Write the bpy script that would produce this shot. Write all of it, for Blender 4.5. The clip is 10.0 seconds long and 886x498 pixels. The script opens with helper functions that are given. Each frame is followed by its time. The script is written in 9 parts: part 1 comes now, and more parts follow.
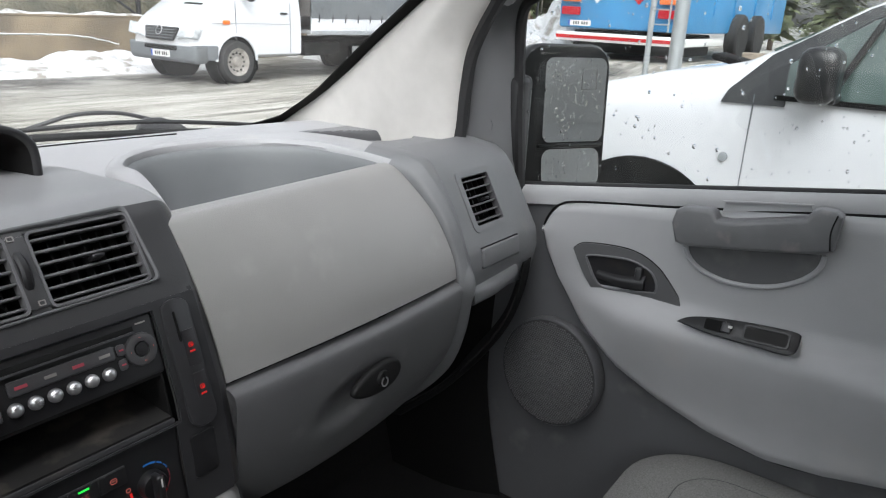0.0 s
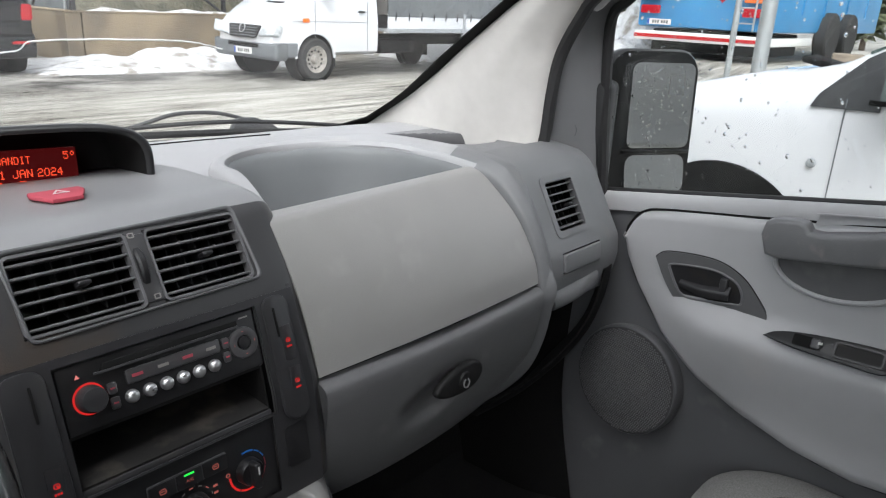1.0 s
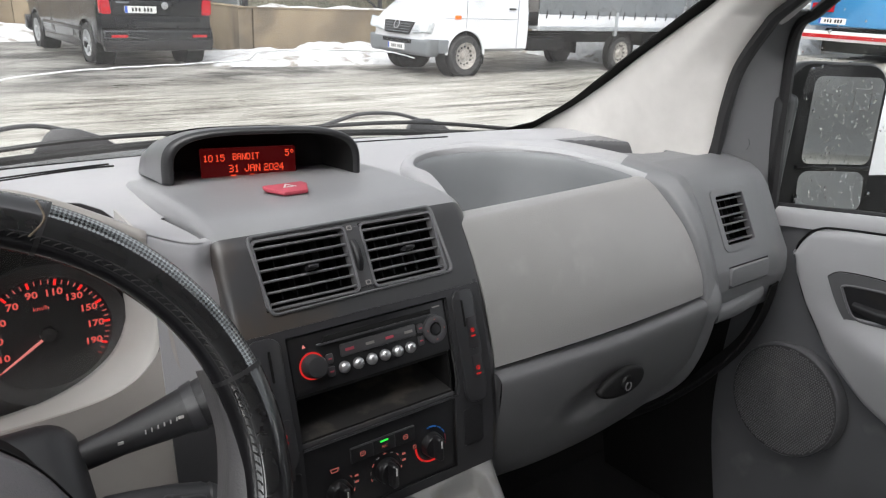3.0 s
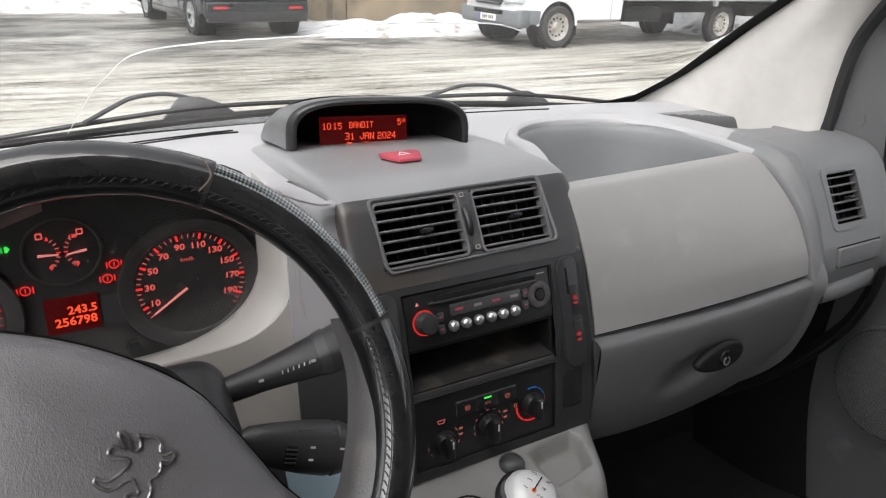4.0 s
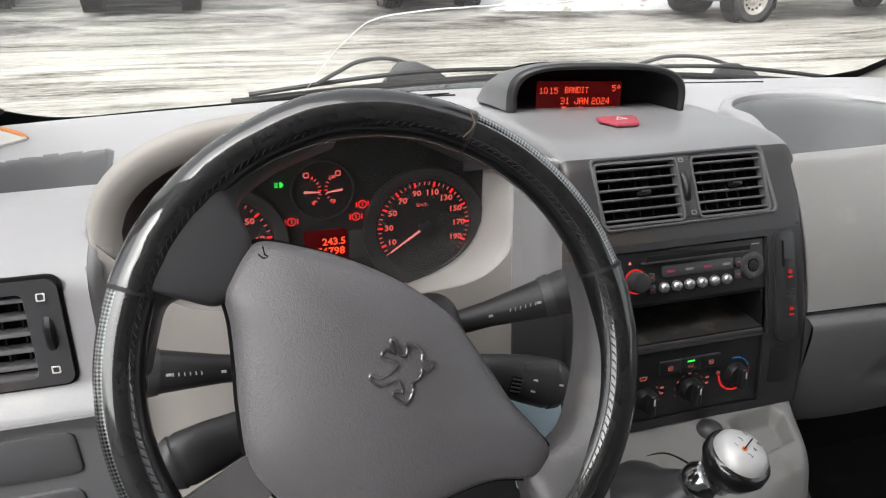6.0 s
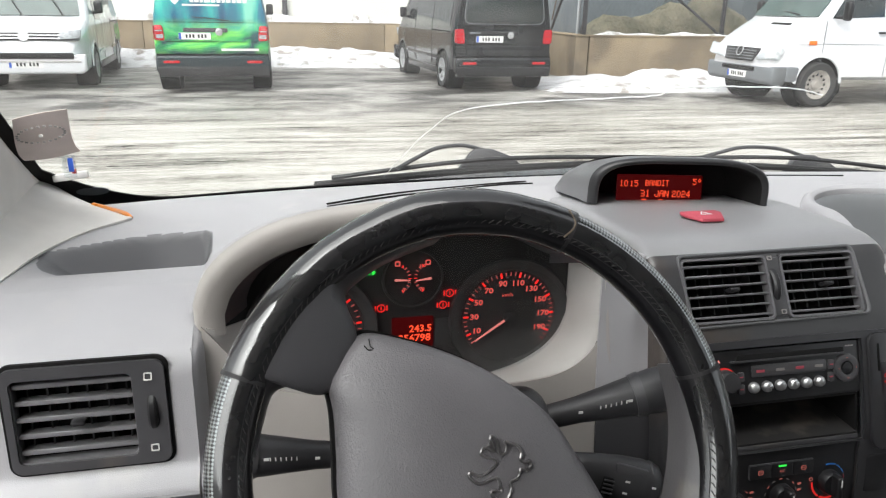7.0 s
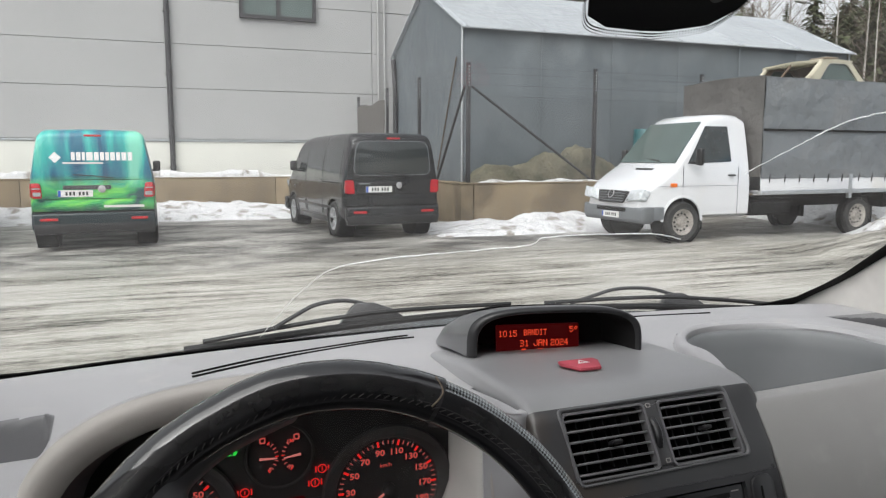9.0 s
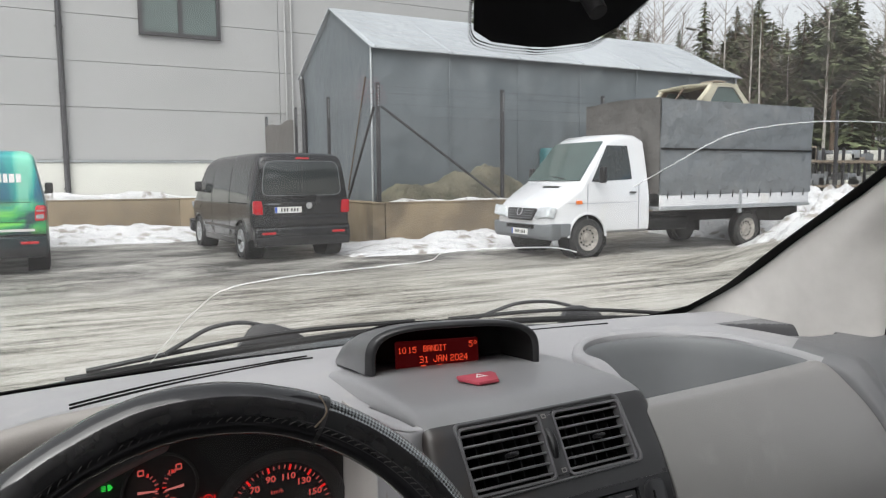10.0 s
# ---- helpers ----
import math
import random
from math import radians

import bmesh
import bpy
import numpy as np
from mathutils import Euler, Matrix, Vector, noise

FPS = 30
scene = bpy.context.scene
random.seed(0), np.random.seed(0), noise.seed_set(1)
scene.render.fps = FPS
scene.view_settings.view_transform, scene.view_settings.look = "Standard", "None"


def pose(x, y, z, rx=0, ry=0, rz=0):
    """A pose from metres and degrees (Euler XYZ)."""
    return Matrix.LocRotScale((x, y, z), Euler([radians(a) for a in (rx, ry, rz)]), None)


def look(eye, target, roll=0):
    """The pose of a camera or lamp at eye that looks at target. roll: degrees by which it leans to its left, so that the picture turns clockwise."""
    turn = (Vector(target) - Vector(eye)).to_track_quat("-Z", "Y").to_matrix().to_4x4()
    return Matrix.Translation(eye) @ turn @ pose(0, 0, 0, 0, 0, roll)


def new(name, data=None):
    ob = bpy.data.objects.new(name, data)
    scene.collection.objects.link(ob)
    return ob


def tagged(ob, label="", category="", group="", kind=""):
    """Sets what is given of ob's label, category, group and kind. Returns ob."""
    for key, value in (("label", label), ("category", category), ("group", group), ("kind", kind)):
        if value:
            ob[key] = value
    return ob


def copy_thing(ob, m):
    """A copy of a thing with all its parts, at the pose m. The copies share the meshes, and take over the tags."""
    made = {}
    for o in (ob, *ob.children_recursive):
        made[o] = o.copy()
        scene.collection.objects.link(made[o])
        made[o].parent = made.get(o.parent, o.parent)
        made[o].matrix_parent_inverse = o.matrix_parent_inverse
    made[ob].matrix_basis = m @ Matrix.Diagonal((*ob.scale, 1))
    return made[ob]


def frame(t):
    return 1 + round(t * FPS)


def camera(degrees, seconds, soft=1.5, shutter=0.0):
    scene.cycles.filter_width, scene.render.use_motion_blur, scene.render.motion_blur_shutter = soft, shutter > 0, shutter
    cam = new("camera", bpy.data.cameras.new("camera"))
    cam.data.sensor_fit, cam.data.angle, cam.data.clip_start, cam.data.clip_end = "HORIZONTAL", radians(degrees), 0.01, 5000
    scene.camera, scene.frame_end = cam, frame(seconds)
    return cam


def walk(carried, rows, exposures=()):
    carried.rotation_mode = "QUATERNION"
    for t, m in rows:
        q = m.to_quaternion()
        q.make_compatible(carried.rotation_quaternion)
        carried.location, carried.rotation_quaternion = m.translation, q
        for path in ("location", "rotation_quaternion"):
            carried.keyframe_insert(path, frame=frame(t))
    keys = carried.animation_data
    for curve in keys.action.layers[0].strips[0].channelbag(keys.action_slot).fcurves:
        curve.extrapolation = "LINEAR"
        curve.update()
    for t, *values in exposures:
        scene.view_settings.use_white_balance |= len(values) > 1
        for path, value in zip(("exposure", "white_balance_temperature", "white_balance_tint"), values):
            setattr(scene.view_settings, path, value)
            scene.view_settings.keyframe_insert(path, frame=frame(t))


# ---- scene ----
cam = camera(63.4, 10.0, 1.2)
PATH = [
    (0, (-0.292, 0.336, 1.427), (1.257, 1.429, 0.79), 2.8),
    (0.5, (-0.303, 0.34, 1.43), (1.188, 1.508, 0.787), 2.7),
    (1, (-0.315, 0.348, 1.438), (1.115, 1.585, 0.787), 2.8),
    (1.5, (-0.333, 0.355, 1.443), (1.042, 1.657, 0.8), 2.9),
    (2, (-0.353, 0.356, 1.453), (0.961, 1.721, 0.812), 3.0),
    (2.5, (-0.372, 0.353, 1.458), (0.871, 1.779, 0.809), 3.0),
    (4, (-0.435, 0.333, 1.465), (0.52, 1.919, 0.708), 2.3),
    (4.5, (-0.454, 0.332, 1.464), (0.394, 1.956, 0.661), 2.1),
    (5, (-0.474, 0.327, 1.459), (0.269, 1.983, 0.618), 1.8),
    (6.5, (-0.529, 0.307, 1.463), (-0.078, 2.092, 0.682), 1.0),
    (7, (-0.546, 0.315, 1.48), (-0.133, 2.164, 0.838), 1.1),
    (7.5, (-0.541, 0.322, 1.491), (-0.121, 2.208, 0.976), 0.9),
    (8, (-0.532, 0.33, 1.494), (-0.048, 2.232, 1.107), 0.7),
    (8.5, (-0.521, 0.337, 1.493), (0.06, 2.227, 1.19), 0.3),
    (9, (-0.511, 0.338, 1.491), (0.195, 2.193, 1.241), 0.0),
    (9.5, (-0.499, 0.34, 1.488), (0.329, 2.148, 1.272), -0.1),
    (10, (-0.487, 0.338, 1.485), (0.441, 2.099, 1.288), -0.4),
]
EXPOSURES = [(0, 1.33, 6280, 13), (2.5, 1.30, 6380, 14), (4.5, 1.46, 6560, 15), (5.5, 1.50, 6560, 15), (6.6, 1.52, 6550, 13), (7.1, 1.33, 6470, 13), (7.6, 1.03, 6430, 13), (8.5, 0.82, 6480, 14), (10, 0.80, 6480, 14)]
walk(cam, [(t, look(eye, target, roll)) for t, eye, target, roll in PATH], EXPOSURES)

# ---- sky and light: a flat winter overcast ----
world = bpy.data.worlds.new("overcast_sky")
scene.world = world
world.use_nodes = True
wn, wl = world.node_tree.nodes, world.node_tree.links
sky = wn.new("ShaderNodeTexSky")
sky.sky_type = "NISHITA"
sky.sun_disc = False
sky.sun_elevation = radians(52)
sky.sun_rotation = radians(225)
sky.air_density, sky.dust_density, sky.ozone_density = 1.0, 4.0, 1.0
grey = wn.new("ShaderNodeHueSaturation")
grey.inputs["Saturation"].default_value = 0.12
wl.new(sky.outputs["Color"], grey.inputs["Color"])
wl.new(grey.outputs["Color"], wn["Background"].inputs["Color"])
wn["Background"].inputs["Strength"].default_value = 0.15
sun_data = bpy.data.lights.new("sun", "SUN")
sun_data.energy, sun_data.angle, sun_data.color = 1.4, radians(75), (1.0, 0.97, 0.93)
sun_lamp = new("sun", sun_data)
sun_lamp.matrix_world = look((0, 0, 60), (33, 33, 0))

# ---- materials ----
def material(name, colour, rough=0.5, metal=0.0, vary=0.12, scale=40.0, bump=0.0, bump_scale=300.0, spec=0.5, stain=None,
             stain_scale=3.0, stain_at=0.55, coat=0.0, coat_rough=0.03):
    """A surface with grain at two scales: a broad mottling of the colour and a fine relief."""
    m = bpy.data.materials.new(name)
    m.use_nodes = True
    nodes, links = m.node_tree.nodes, m.node_tree.links
    b = nodes["Principled BSDF"]
    b.inputs["Roughness"].default_value, b.inputs["Metallic"].default_value = rough, metal
    b.inputs["Specular IOR Level"].default_value = spec
    b.inputs["Coat Weight"].default_value, b.inputs["Coat Roughness"].default_value = coat, coat_rough
    place = nodes.new("ShaderNodeTexCoord")
    n1 = nodes.new("ShaderNodeTexNoise")
    n1.inputs["Scale"].default_value, n1.inputs["Detail"].default_value = scale, 6
    links.new(place.outputs["Object"], n1.inputs["Vector"])
    ramp = nodes.new("ShaderNodeValToRGB")
    c = Vector(colour[:3])
    ramp.color_ramp.elements[0].position, ramp.color_ramp.elements[1].position = 0.3, 0.7
    ramp.color_ramp.elements[0].color = (*(c * (1 - vary)), 1)
    ramp.color_ramp.elements[1].color = (*(c * (1 + vary)), 1)
    links.new(n1.outputs["Fac"], ramp.inputs["Fac"])
    out = ramp.outputs["Color"]
    if stain:
        n3 = nodes.new("ShaderNodeTexNoise")
        n3.inputs["Scale"].default_value, n3.inputs["Detail"].default_value = stain_scale, 8
        links.new(place.outputs["Object"], n3.inputs["Vector"])
        edge = nodes.new("ShaderNodeMapRange")
        edge.inputs["From Min"].default_value, edge.inputs["From Max"].default_value = stain_at, stain_at + 0.12
        links.new(n3.outputs["Fac"], edge.inputs["Value"])
        mix = nodes.new("ShaderNodeMix")
        mix.data_type = "RGBA"
        links.new(edge.outputs["Result"], mix.inputs[0])
        links.new(out, mix.inputs[6])
        mix.inputs[7].default_value = (*stain, 1)
        out = mix.outputs[2]
    links.new(out, b.inputs["Base Color"])
    rr = nodes.new("ShaderNodeMapRange")
    rr.inputs["To Min"].default_value, rr.inputs["To Max"].default_value = max(0, rough - 0.08), min(1, rough + 0.08)
    links.new(n1.outputs["Fac"], rr.inputs["Value"])
    links.new(rr.outputs["Result"], b.inputs["Roughness"])
    if bump:
        n2 = nodes.new("ShaderNodeTexNoise")
        n2.inputs["Scale"].default_value, n2.inputs["Detail"].default_value = bump_scale, 3
        links.new(place.outputs["Object"], n2.inputs["Vector"])
        bp = nodes.new("ShaderNodeBump")
        bp.inputs["Strength"].default_value, bp.inputs["Distance"].default_value = bump, 0.6 / bump_scale
        links.new(n2.outputs["Fac"], bp.inputs["Height"])
        links.new(bp.outputs["Normal"], b.inputs["Normal"])
    return m


def glow(name, colour, strength):
    m = bpy.data.materials.new(name)
    m.use_nodes = True
    b = m.node_tree.nodes["Principled BSDF"]
    b.inputs["Base Color"].default_value = (*[0.08 * c for c in colour], 1)
    b.inputs["Emission Color"].default_value = (*colour, 1)
    b.inputs["Emission Strength"].default_value = strength
    b.inputs["Specular IOR Level"].default_value = 0.2
    return m


def clear(name, tint=(1, 1, 1), rough=0.0, reflect=0.06, dirt=0.0):
    """Thin glass: mostly clear, with a little mirror gloss and a film of road dirt."""
    m = bpy.data.materials.new(name)
    m.use_nodes = True
    nodes, links = m.node_tree.nodes, m.node_tree.links
    nodes.remove(nodes["Principled BSDF"])
    t, g, mx = nodes.new("ShaderNodeBsdfTransparent"), nodes.new("ShaderNodeBsdfGlossy"), nodes.new("ShaderNodeMixShader")
    t.inputs["Color"].default_value = (*tint, 1)
    g.inputs["Roughness"].default_value = rough
    mx.inputs[0].default_value = reflect
    links.new(t.outputs[0], mx.inputs[1])
    links.new(g.outputs[0], mx.inputs[2])
    out = mx.outputs[0]
    if dirt:
        film, top = nodes.new("ShaderNodeBsdfTranslucent"), nodes.new("ShaderNodeMixShader")
        place, smear, level = nodes.new("ShaderNodeTexCoord"), nodes.new("ShaderNodeTexNoise"), nodes.new("ShaderNodeMapRange")
        film.inputs["Color"].default_value = (0.9, 0.88, 0.84, 1)
        smear.inputs["Scale"].default_value, smear.inputs["Detail"].default_value, smear.inputs["Distortion"].default_value = 5.0, 5, 0.8
        level.inputs["From Min"].default_value, level.inputs["From Max"].default_value = 0.35, 0.7
        level.inputs["To Min"].default_value, level.inputs["To Max"].default_value = dirt * 0.5, dirt * 1.6
        links.new(place.outputs["Object"], smear.inputs["Vector"])
        links.new(smear.outputs["Fac"], level.inputs["Value"])
        links.new(level.outputs["Result"], top.inputs[0])
        links.new(out, top.inputs[1])
        links.new(film.outputs[0], top.inputs[2])
        out = top.outputs[0]
    links.new(out, nodes["Material Output"].inputs["Surface"])
    return m


# ---- mesh tools ----
def thing(name, at, label, category, group="", kind=""):
    ob = new(name)
    ob.empty_display_size = 0.1
    ob.matrix_basis = Matrix.Translation(at)
    return tagged(ob, label, category, group, kind)


def mesh_of(name, bm, mat, smooth=True, angle=40):
    me = bpy.data.meshes.new(name)
    bmesh.ops.recalc_face_normals(bm, faces=bm.faces[:])
    if smooth:
        for f in bm.faces:
            f.smooth = True
        for e in bm.edges:
            if len(e.link_faces) == 2 and e.calc_face_angle(0) > radians(angle):
                e.smooth = False
    bm.to_mesh(me)
    bm.free()
    for one in (mat if isinstance(mat, (list, tuple)) else [mat]):
        me.materials.append(one)
    return me


def part(name, bm, mat, parent, label="", smooth=True, angle=40, kind=""):
    """One mesh object, built in the world's place, under a thing or a part."""
    ob = new(name, mesh_of(name, bm, mat, smooth, angle))
    ob.parent = parent
    if parent.type == "EMPTY":
        ob.matrix_parent_inverse = parent.matrix_basis.inverted()
    return tagged(ob, label, kind=kind)


def solo(name, bm, mat, label, category, group="", kind="", smooth=True, angle=40):
    return tagged(new(name, mesh_of(name, bm, mat, smooth, angle)), label, category, group, kind)


def join(a, b):
    """Adds the faces of b to a, and frees b."""
    me = bpy.data.meshes.new("joined")
    b.to_mesh(me)
    b.free()
    a.from_mesh(me)
    bpy.data.meshes.remove(me)
    return a


def box(sx, sy, sz, m=Matrix(), bevel=0.0, seg=2):
    bm = bmesh.new()
    bmesh.ops.create_cube(bm, size=1, matrix=Matrix.Diagonal((sx, sy, sz, 1)))
    if bevel:
        bmesh.ops.bevel(bm, geom=bm.edges[:], offset=bevel, segments=seg, affect="EDGES", profile=0.5)
    bm.transform(m)
    return bm


def span(x0, x1, y0, y1, z0, z1, bevel=0.0, seg=2):
    return box(abs(x1 - x0), abs(y1 - y0), abs(z1 - z0), Matrix.Translation(((x0 + x1) / 2, (y0 + y1) / 2, (z0 + z1) / 2)), bevel, seg)


def catmull(pts, n):
    """n + 1 points along a smooth line through pts."""
    p = [Vector(q) for q in pts]
    out = []
    for k in range(n + 1):
        t = k * (len(p) - 1) / n
        i = min(int(t), len(p) - 2)
        u = t - i
        a, b, c, d = p[max(i - 1, 0)], p[i], p[i + 1], p[min(i + 2, len(p) - 1)]
        out.append(0.5 * ((2 * b) + (c - a) * u + (2 * a - 5 * b + 4 * c - d) * u * u + (3 * b - a - 3 * c + d) * u ** 3))
    return out


def skin(rows, thick=0.0, close_u=False, close_v=False, caps=False):
    """A sheet over rows of points; thick gives it depth against its normals."""
    bm = bmesh.new()
    vs = [[bm.verts.new(p) for p in row] for row in rows]
    nr, nc = len(vs), len(vs[0])
    for i in range(nr if close_v else nr - 1):
        for j in range(nc if close_u else nc - 1):
            q = (vs[i][j], vs[i][(j + 1) % nc], vs[(i + 1) % nr][(j + 1) % nc], vs[(i + 1) % nr][j])
            if len(set(q)) == 4:
                bm.faces.new(q)
    if caps:
        bm.faces.new(vs[0])
        bm.faces.new(vs[-1][::-1])
    if thick:
        bmesh.ops.recalc_face_normals(bm, faces=bm.faces[:])
        bmesh.ops.solidify(bm, geom=bm.faces[:], thickness=thick)
    return bm


def net(ctrl, nu, nv, thick=0.0):
    """A smooth sheet through a net of control points."""
    rows = [catmull(r, nu) for r in ctrl]
    cols = [catmull([r[j] for r in rows], nv) for j in range(nu + 1)]
    return skin([[cols[j][i] for j in range(nu + 1)] for i in range(nv + 1)], thick)


def tube(pts, r, seg=10, n=0, radii=None):
    """A round bar along pts; radii gives its thickness point by point."""
    p = catmull(pts, n) if n else [Vector(q) for q in pts]
    rows, up = [], Vector((0.3, 0.2, 1)).normalized()
    for i, q in enumerate(p):
        d = (p[min(i + 1, len(p) - 1)] - p[max(i - 1, 0)]).normalized()
        u = d.cross(up).normalized()
        v = u.cross(d)
        rr = r
        if radii:
            f = i / (len(p) - 1) * (len(radii) - 1)
            k = min(int(f), len(radii) - 2)
            rr = radii[k] + (radii[k + 1] - radii[k]) * (f - k)
        rows.append([q + rr * (math.cos(a) * u + math.sin(a) * v) for a in (2 * math.pi * j / seg for j in range(seg))])
    return skin(rows, close_u=True, caps=True)


def lathe(profile, m=Matrix(), seg=32):
    """A turned body: profile of (radius, height) round z."""
    rows = [[m @ Vector((r * math.cos(a), r * math.sin(a), z)) for a in (2 * math.pi * j / seg for j in range(seg))] for r, z in profile]
    return skin(rows, close_u=True, caps=True)


def prism(outline, depth, m=Matrix(), bevel=0.0, seg=2):
    """A flat outline of (x, y) given depth along z, with rounded edges."""
    bm = bmesh.new()
    f = bm.faces.new([bm.verts.new((x, y, 0)) for x, y in outline])
    r = bmesh.ops.extrude_face_region(bm, geom=[f])
    bmesh.ops.translate(bm, vec=(0, 0, depth), verts=[v for v in r["geom"] if isinstance(v, bmesh.types.BMVert)])
    bmesh.ops.recalc_face_normals(bm, faces=bm.faces[:])
    if bevel:
        rim = [e for e in bm.edges if abs(e.verts[0].co.z - e.verts[1].co.z) < 1e-7]
        bmesh.ops.bevel(bm, geom=rim, offset=bevel, segments=seg, affect="EDGES", profile=0.5)
    bm.transform(m)
    return bm


def rounded(w, h, r, n=5):
    """The outline of a rectangle with round corners, about its middle."""
    out = []
    for cx, cy, a0 in ((w / 2 - r, h / 2 - r, 0), (-w / 2 + r, h / 2 - r, 90), (-w / 2 + r, -h / 2 + r, 180), (w / 2 - r, -h / 2 + r, 270)):
        out += [(cx + r * math.cos(radians(a0 + 90 * k / n)), cy + r * math.sin(radians(a0 + 90 * k / n))) for k in range(n + 1)]
    return out


def frame_ring(outer, inner, depth, m=Matrix()):
    """A flat ring between two outlines of equal count, given depth along z."""
    rows = [[m @ Vector((x, y, z)) for x, y in line] for line, z in ((outer, 0), (outer, depth), (inner, depth), (inner, 0))]
    return skin(rows, close_u=True, close_v=True)


def writing(text, size, m, mat, parent, name="lettering", depth=0.0, squash=1.0, align="CENTER", bold=0.0):
    """Letters of the built-in font as a mesh, in the x-y plane of m."""
    cu = bpy.data.curves.new(name, "FONT")
    cu.body, cu.size, cu.extrude, cu.align_x, cu.align_y = text, size, depth, align, "CENTER"
    cu.resolution_u, cu.offset = 2, bold
    tmp = bpy.data.objects.new(name, cu)
    scene.collection.objects.link(tmp)
    me = bpy.data.meshes.new_from_object(tmp.evaluated_get(bpy.context.evaluated_depsgraph_get()))
    bpy.data.objects.remove(tmp)
    me.transform(m @ Matrix.Diagonal((squash, 1, 1, 1)))
    me.materials.clear()
    me.materials.append(mat)
    ob = new(name, me)
    ob.parent = parent
    if parent.type == "EMPTY":
        ob.matrix_parent_inverse = parent.matrix_basis.inverted()
    return ob


def face_to(at, right, up):
    """A pose whose x runs to the right, y up and z out of the face."""
    r = Vector(right).normalized()
    n = r.cross(Vector(up)).normalized()
    u = n.cross(r)
    m = Matrix((r, u, n)).transposed().to_4x4()
    m.translation = at
    return m

# ---- the surfaces of the place ----
FRAME = material("slate_grey_plastic", (0.160, 0.163, 0.169), 0.46, vary=0.05, scale=12, bump=0.4, bump_scale=800, stain=(0.175, 0.175, 0.175), stain_scale=16, stain_at=0.6)
DASH = material("grained_grey_plastic", (0.345, 0.345, 0.354), 0.40, vary=0.06, scale=9, bump=0.4, bump_scale=900, stain=(0.375, 0.372, 0.37), stain_scale=14, stain_at=0.6)
COVER = material("light_grey_plastic", (0.288, 0.285, 0.277), 0.38, vary=0.04, scale=12, bump=0.5, bump_scale=700, stain=(0.315, 0.311, 0.302), stain_scale=18, stain_at=0.6)
LID = material("mid_grey_plastic", (0.118, 0.119, 0.122), 0.38, vary=0.04, scale=12, bump=0.5, bump_scale=700, stain=(0.15, 0.15, 0.15), stain_scale=18, stain_at=0.6)
# the dash's grey with the shade inside the tray mixed into it
SHADED_TRAY = material("shaded_tray_lining", (0.15, 0.158, 0.163), 0.5, vary=0.05, scale=14, bump=0.3, bump_scale=900)
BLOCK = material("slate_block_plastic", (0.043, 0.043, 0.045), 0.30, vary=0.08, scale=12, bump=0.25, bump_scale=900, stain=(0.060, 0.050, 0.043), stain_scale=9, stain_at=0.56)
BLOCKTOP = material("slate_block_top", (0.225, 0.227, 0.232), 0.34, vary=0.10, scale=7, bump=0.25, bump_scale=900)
RIBPALE = material("pale_rib_plastic", (0.33, 0.334, 0.34), 0.6, vary=0.04, scale=15, bump=0.2, bump_scale=900)
BEZELGREY = material("bezel_plastic", (0.105, 0.107, 0.111), 0.34, vary=0.05, scale=20, bump=0.2, bump_scale=900)
LATCH = material("dull_black_plastic", (0.009, 0.009, 0.009), 0.55, vary=0.1, scale=60, spec=0.25)
PANELBLACK = material("black_panel_plastic", (0.026, 0.026, 0.028), 0.32, vary=0.12, scale=20, bump=0.2, bump_scale=900, stain=(0.036, 0.033, 0.03), stain_scale=14, stain_at=0.6)
# dash grey darkened to stand in for shade on the hollow's wall
SHADED_RECESS = material("shaded_recess_plastic", (0.125, 0.127, 0.132), 0.5, vary=0.05, scale=12, bump=0.3, bump_scale=900)
STALK = material("stalk_plastic", (0.032, 0.032, 0.034), 0.40, vary=0.1, scale=40, bump=0.3, bump_scale=1300)
KNOBCAP = material("brushed_silver", (0.62, 0.62, 0.62), 0.42, metal=0.3, vary=0.06, scale=90)
TAUPE = material("taupe_plastic", (0.335, 0.317, 0.294), 0.5, vary=0.06, scale=15, bump=0.3, bump_scale=900)
BEIGE = material("pale_grey_plastic", (0.43, 0.42, 0.40), 0.5, vary=0.06, scale=15, bump=0.3, bump_scale=900)
DIALFACE = material("dial_face", (0.026, 0.025, 0.025), 0.6, vary=0.1, scale=30)
DIALRIM = material("dial_rim_plastic", (0.040, 0.039, 0.039), 0.5, vary=0.08, scale=30)
CHARCOAL = material("dark_grey_plastic", (0.058, 0.058, 0.062), 0.45, vary=0.06, scale=12, bump=0.3, bump_scale=900)
SLAT = material("slat_plastic", (0.115, 0.115, 0.12), 0.33, vary=0.06, scale=30)
FASCIA = material("charcoal_plastic", (0.052, 0.052, 0.055), 0.32, vary=0.1, scale=20, bump=0.2, bump_scale=900, stain=(0.08, 0.074, 0.07), stain_scale=12, stain_at=0.6)
BLACK = material("black_plastic", (0.013, 0.013, 0.014), 0.32, vary=0.15, scale=60, bump=0.15, bump_scale=1200)
MATT = material("matt_black", (0.006, 0.006, 0.006), 0.75, spec=0.2, vary=0.2, scale=40, bump=0.2, bump_scale=500)
DUSTY = material("dusty_black_plastic", (0.010, 0.0095, 0.009), 0.7, vary=0.2, scale=30, stain=(0.050, 0.043, 0.036), stain_scale=26, stain_at=0.52)
SILVER = material("satin_silver", (0.55, 0.55, 0.56), 0.3, metal=0.85, vary=0.08, scale=80)
CHROME = material("chrome", (0.75, 0.75, 0.76), 0.14, metal=1.0, vary=0.05, scale=60)
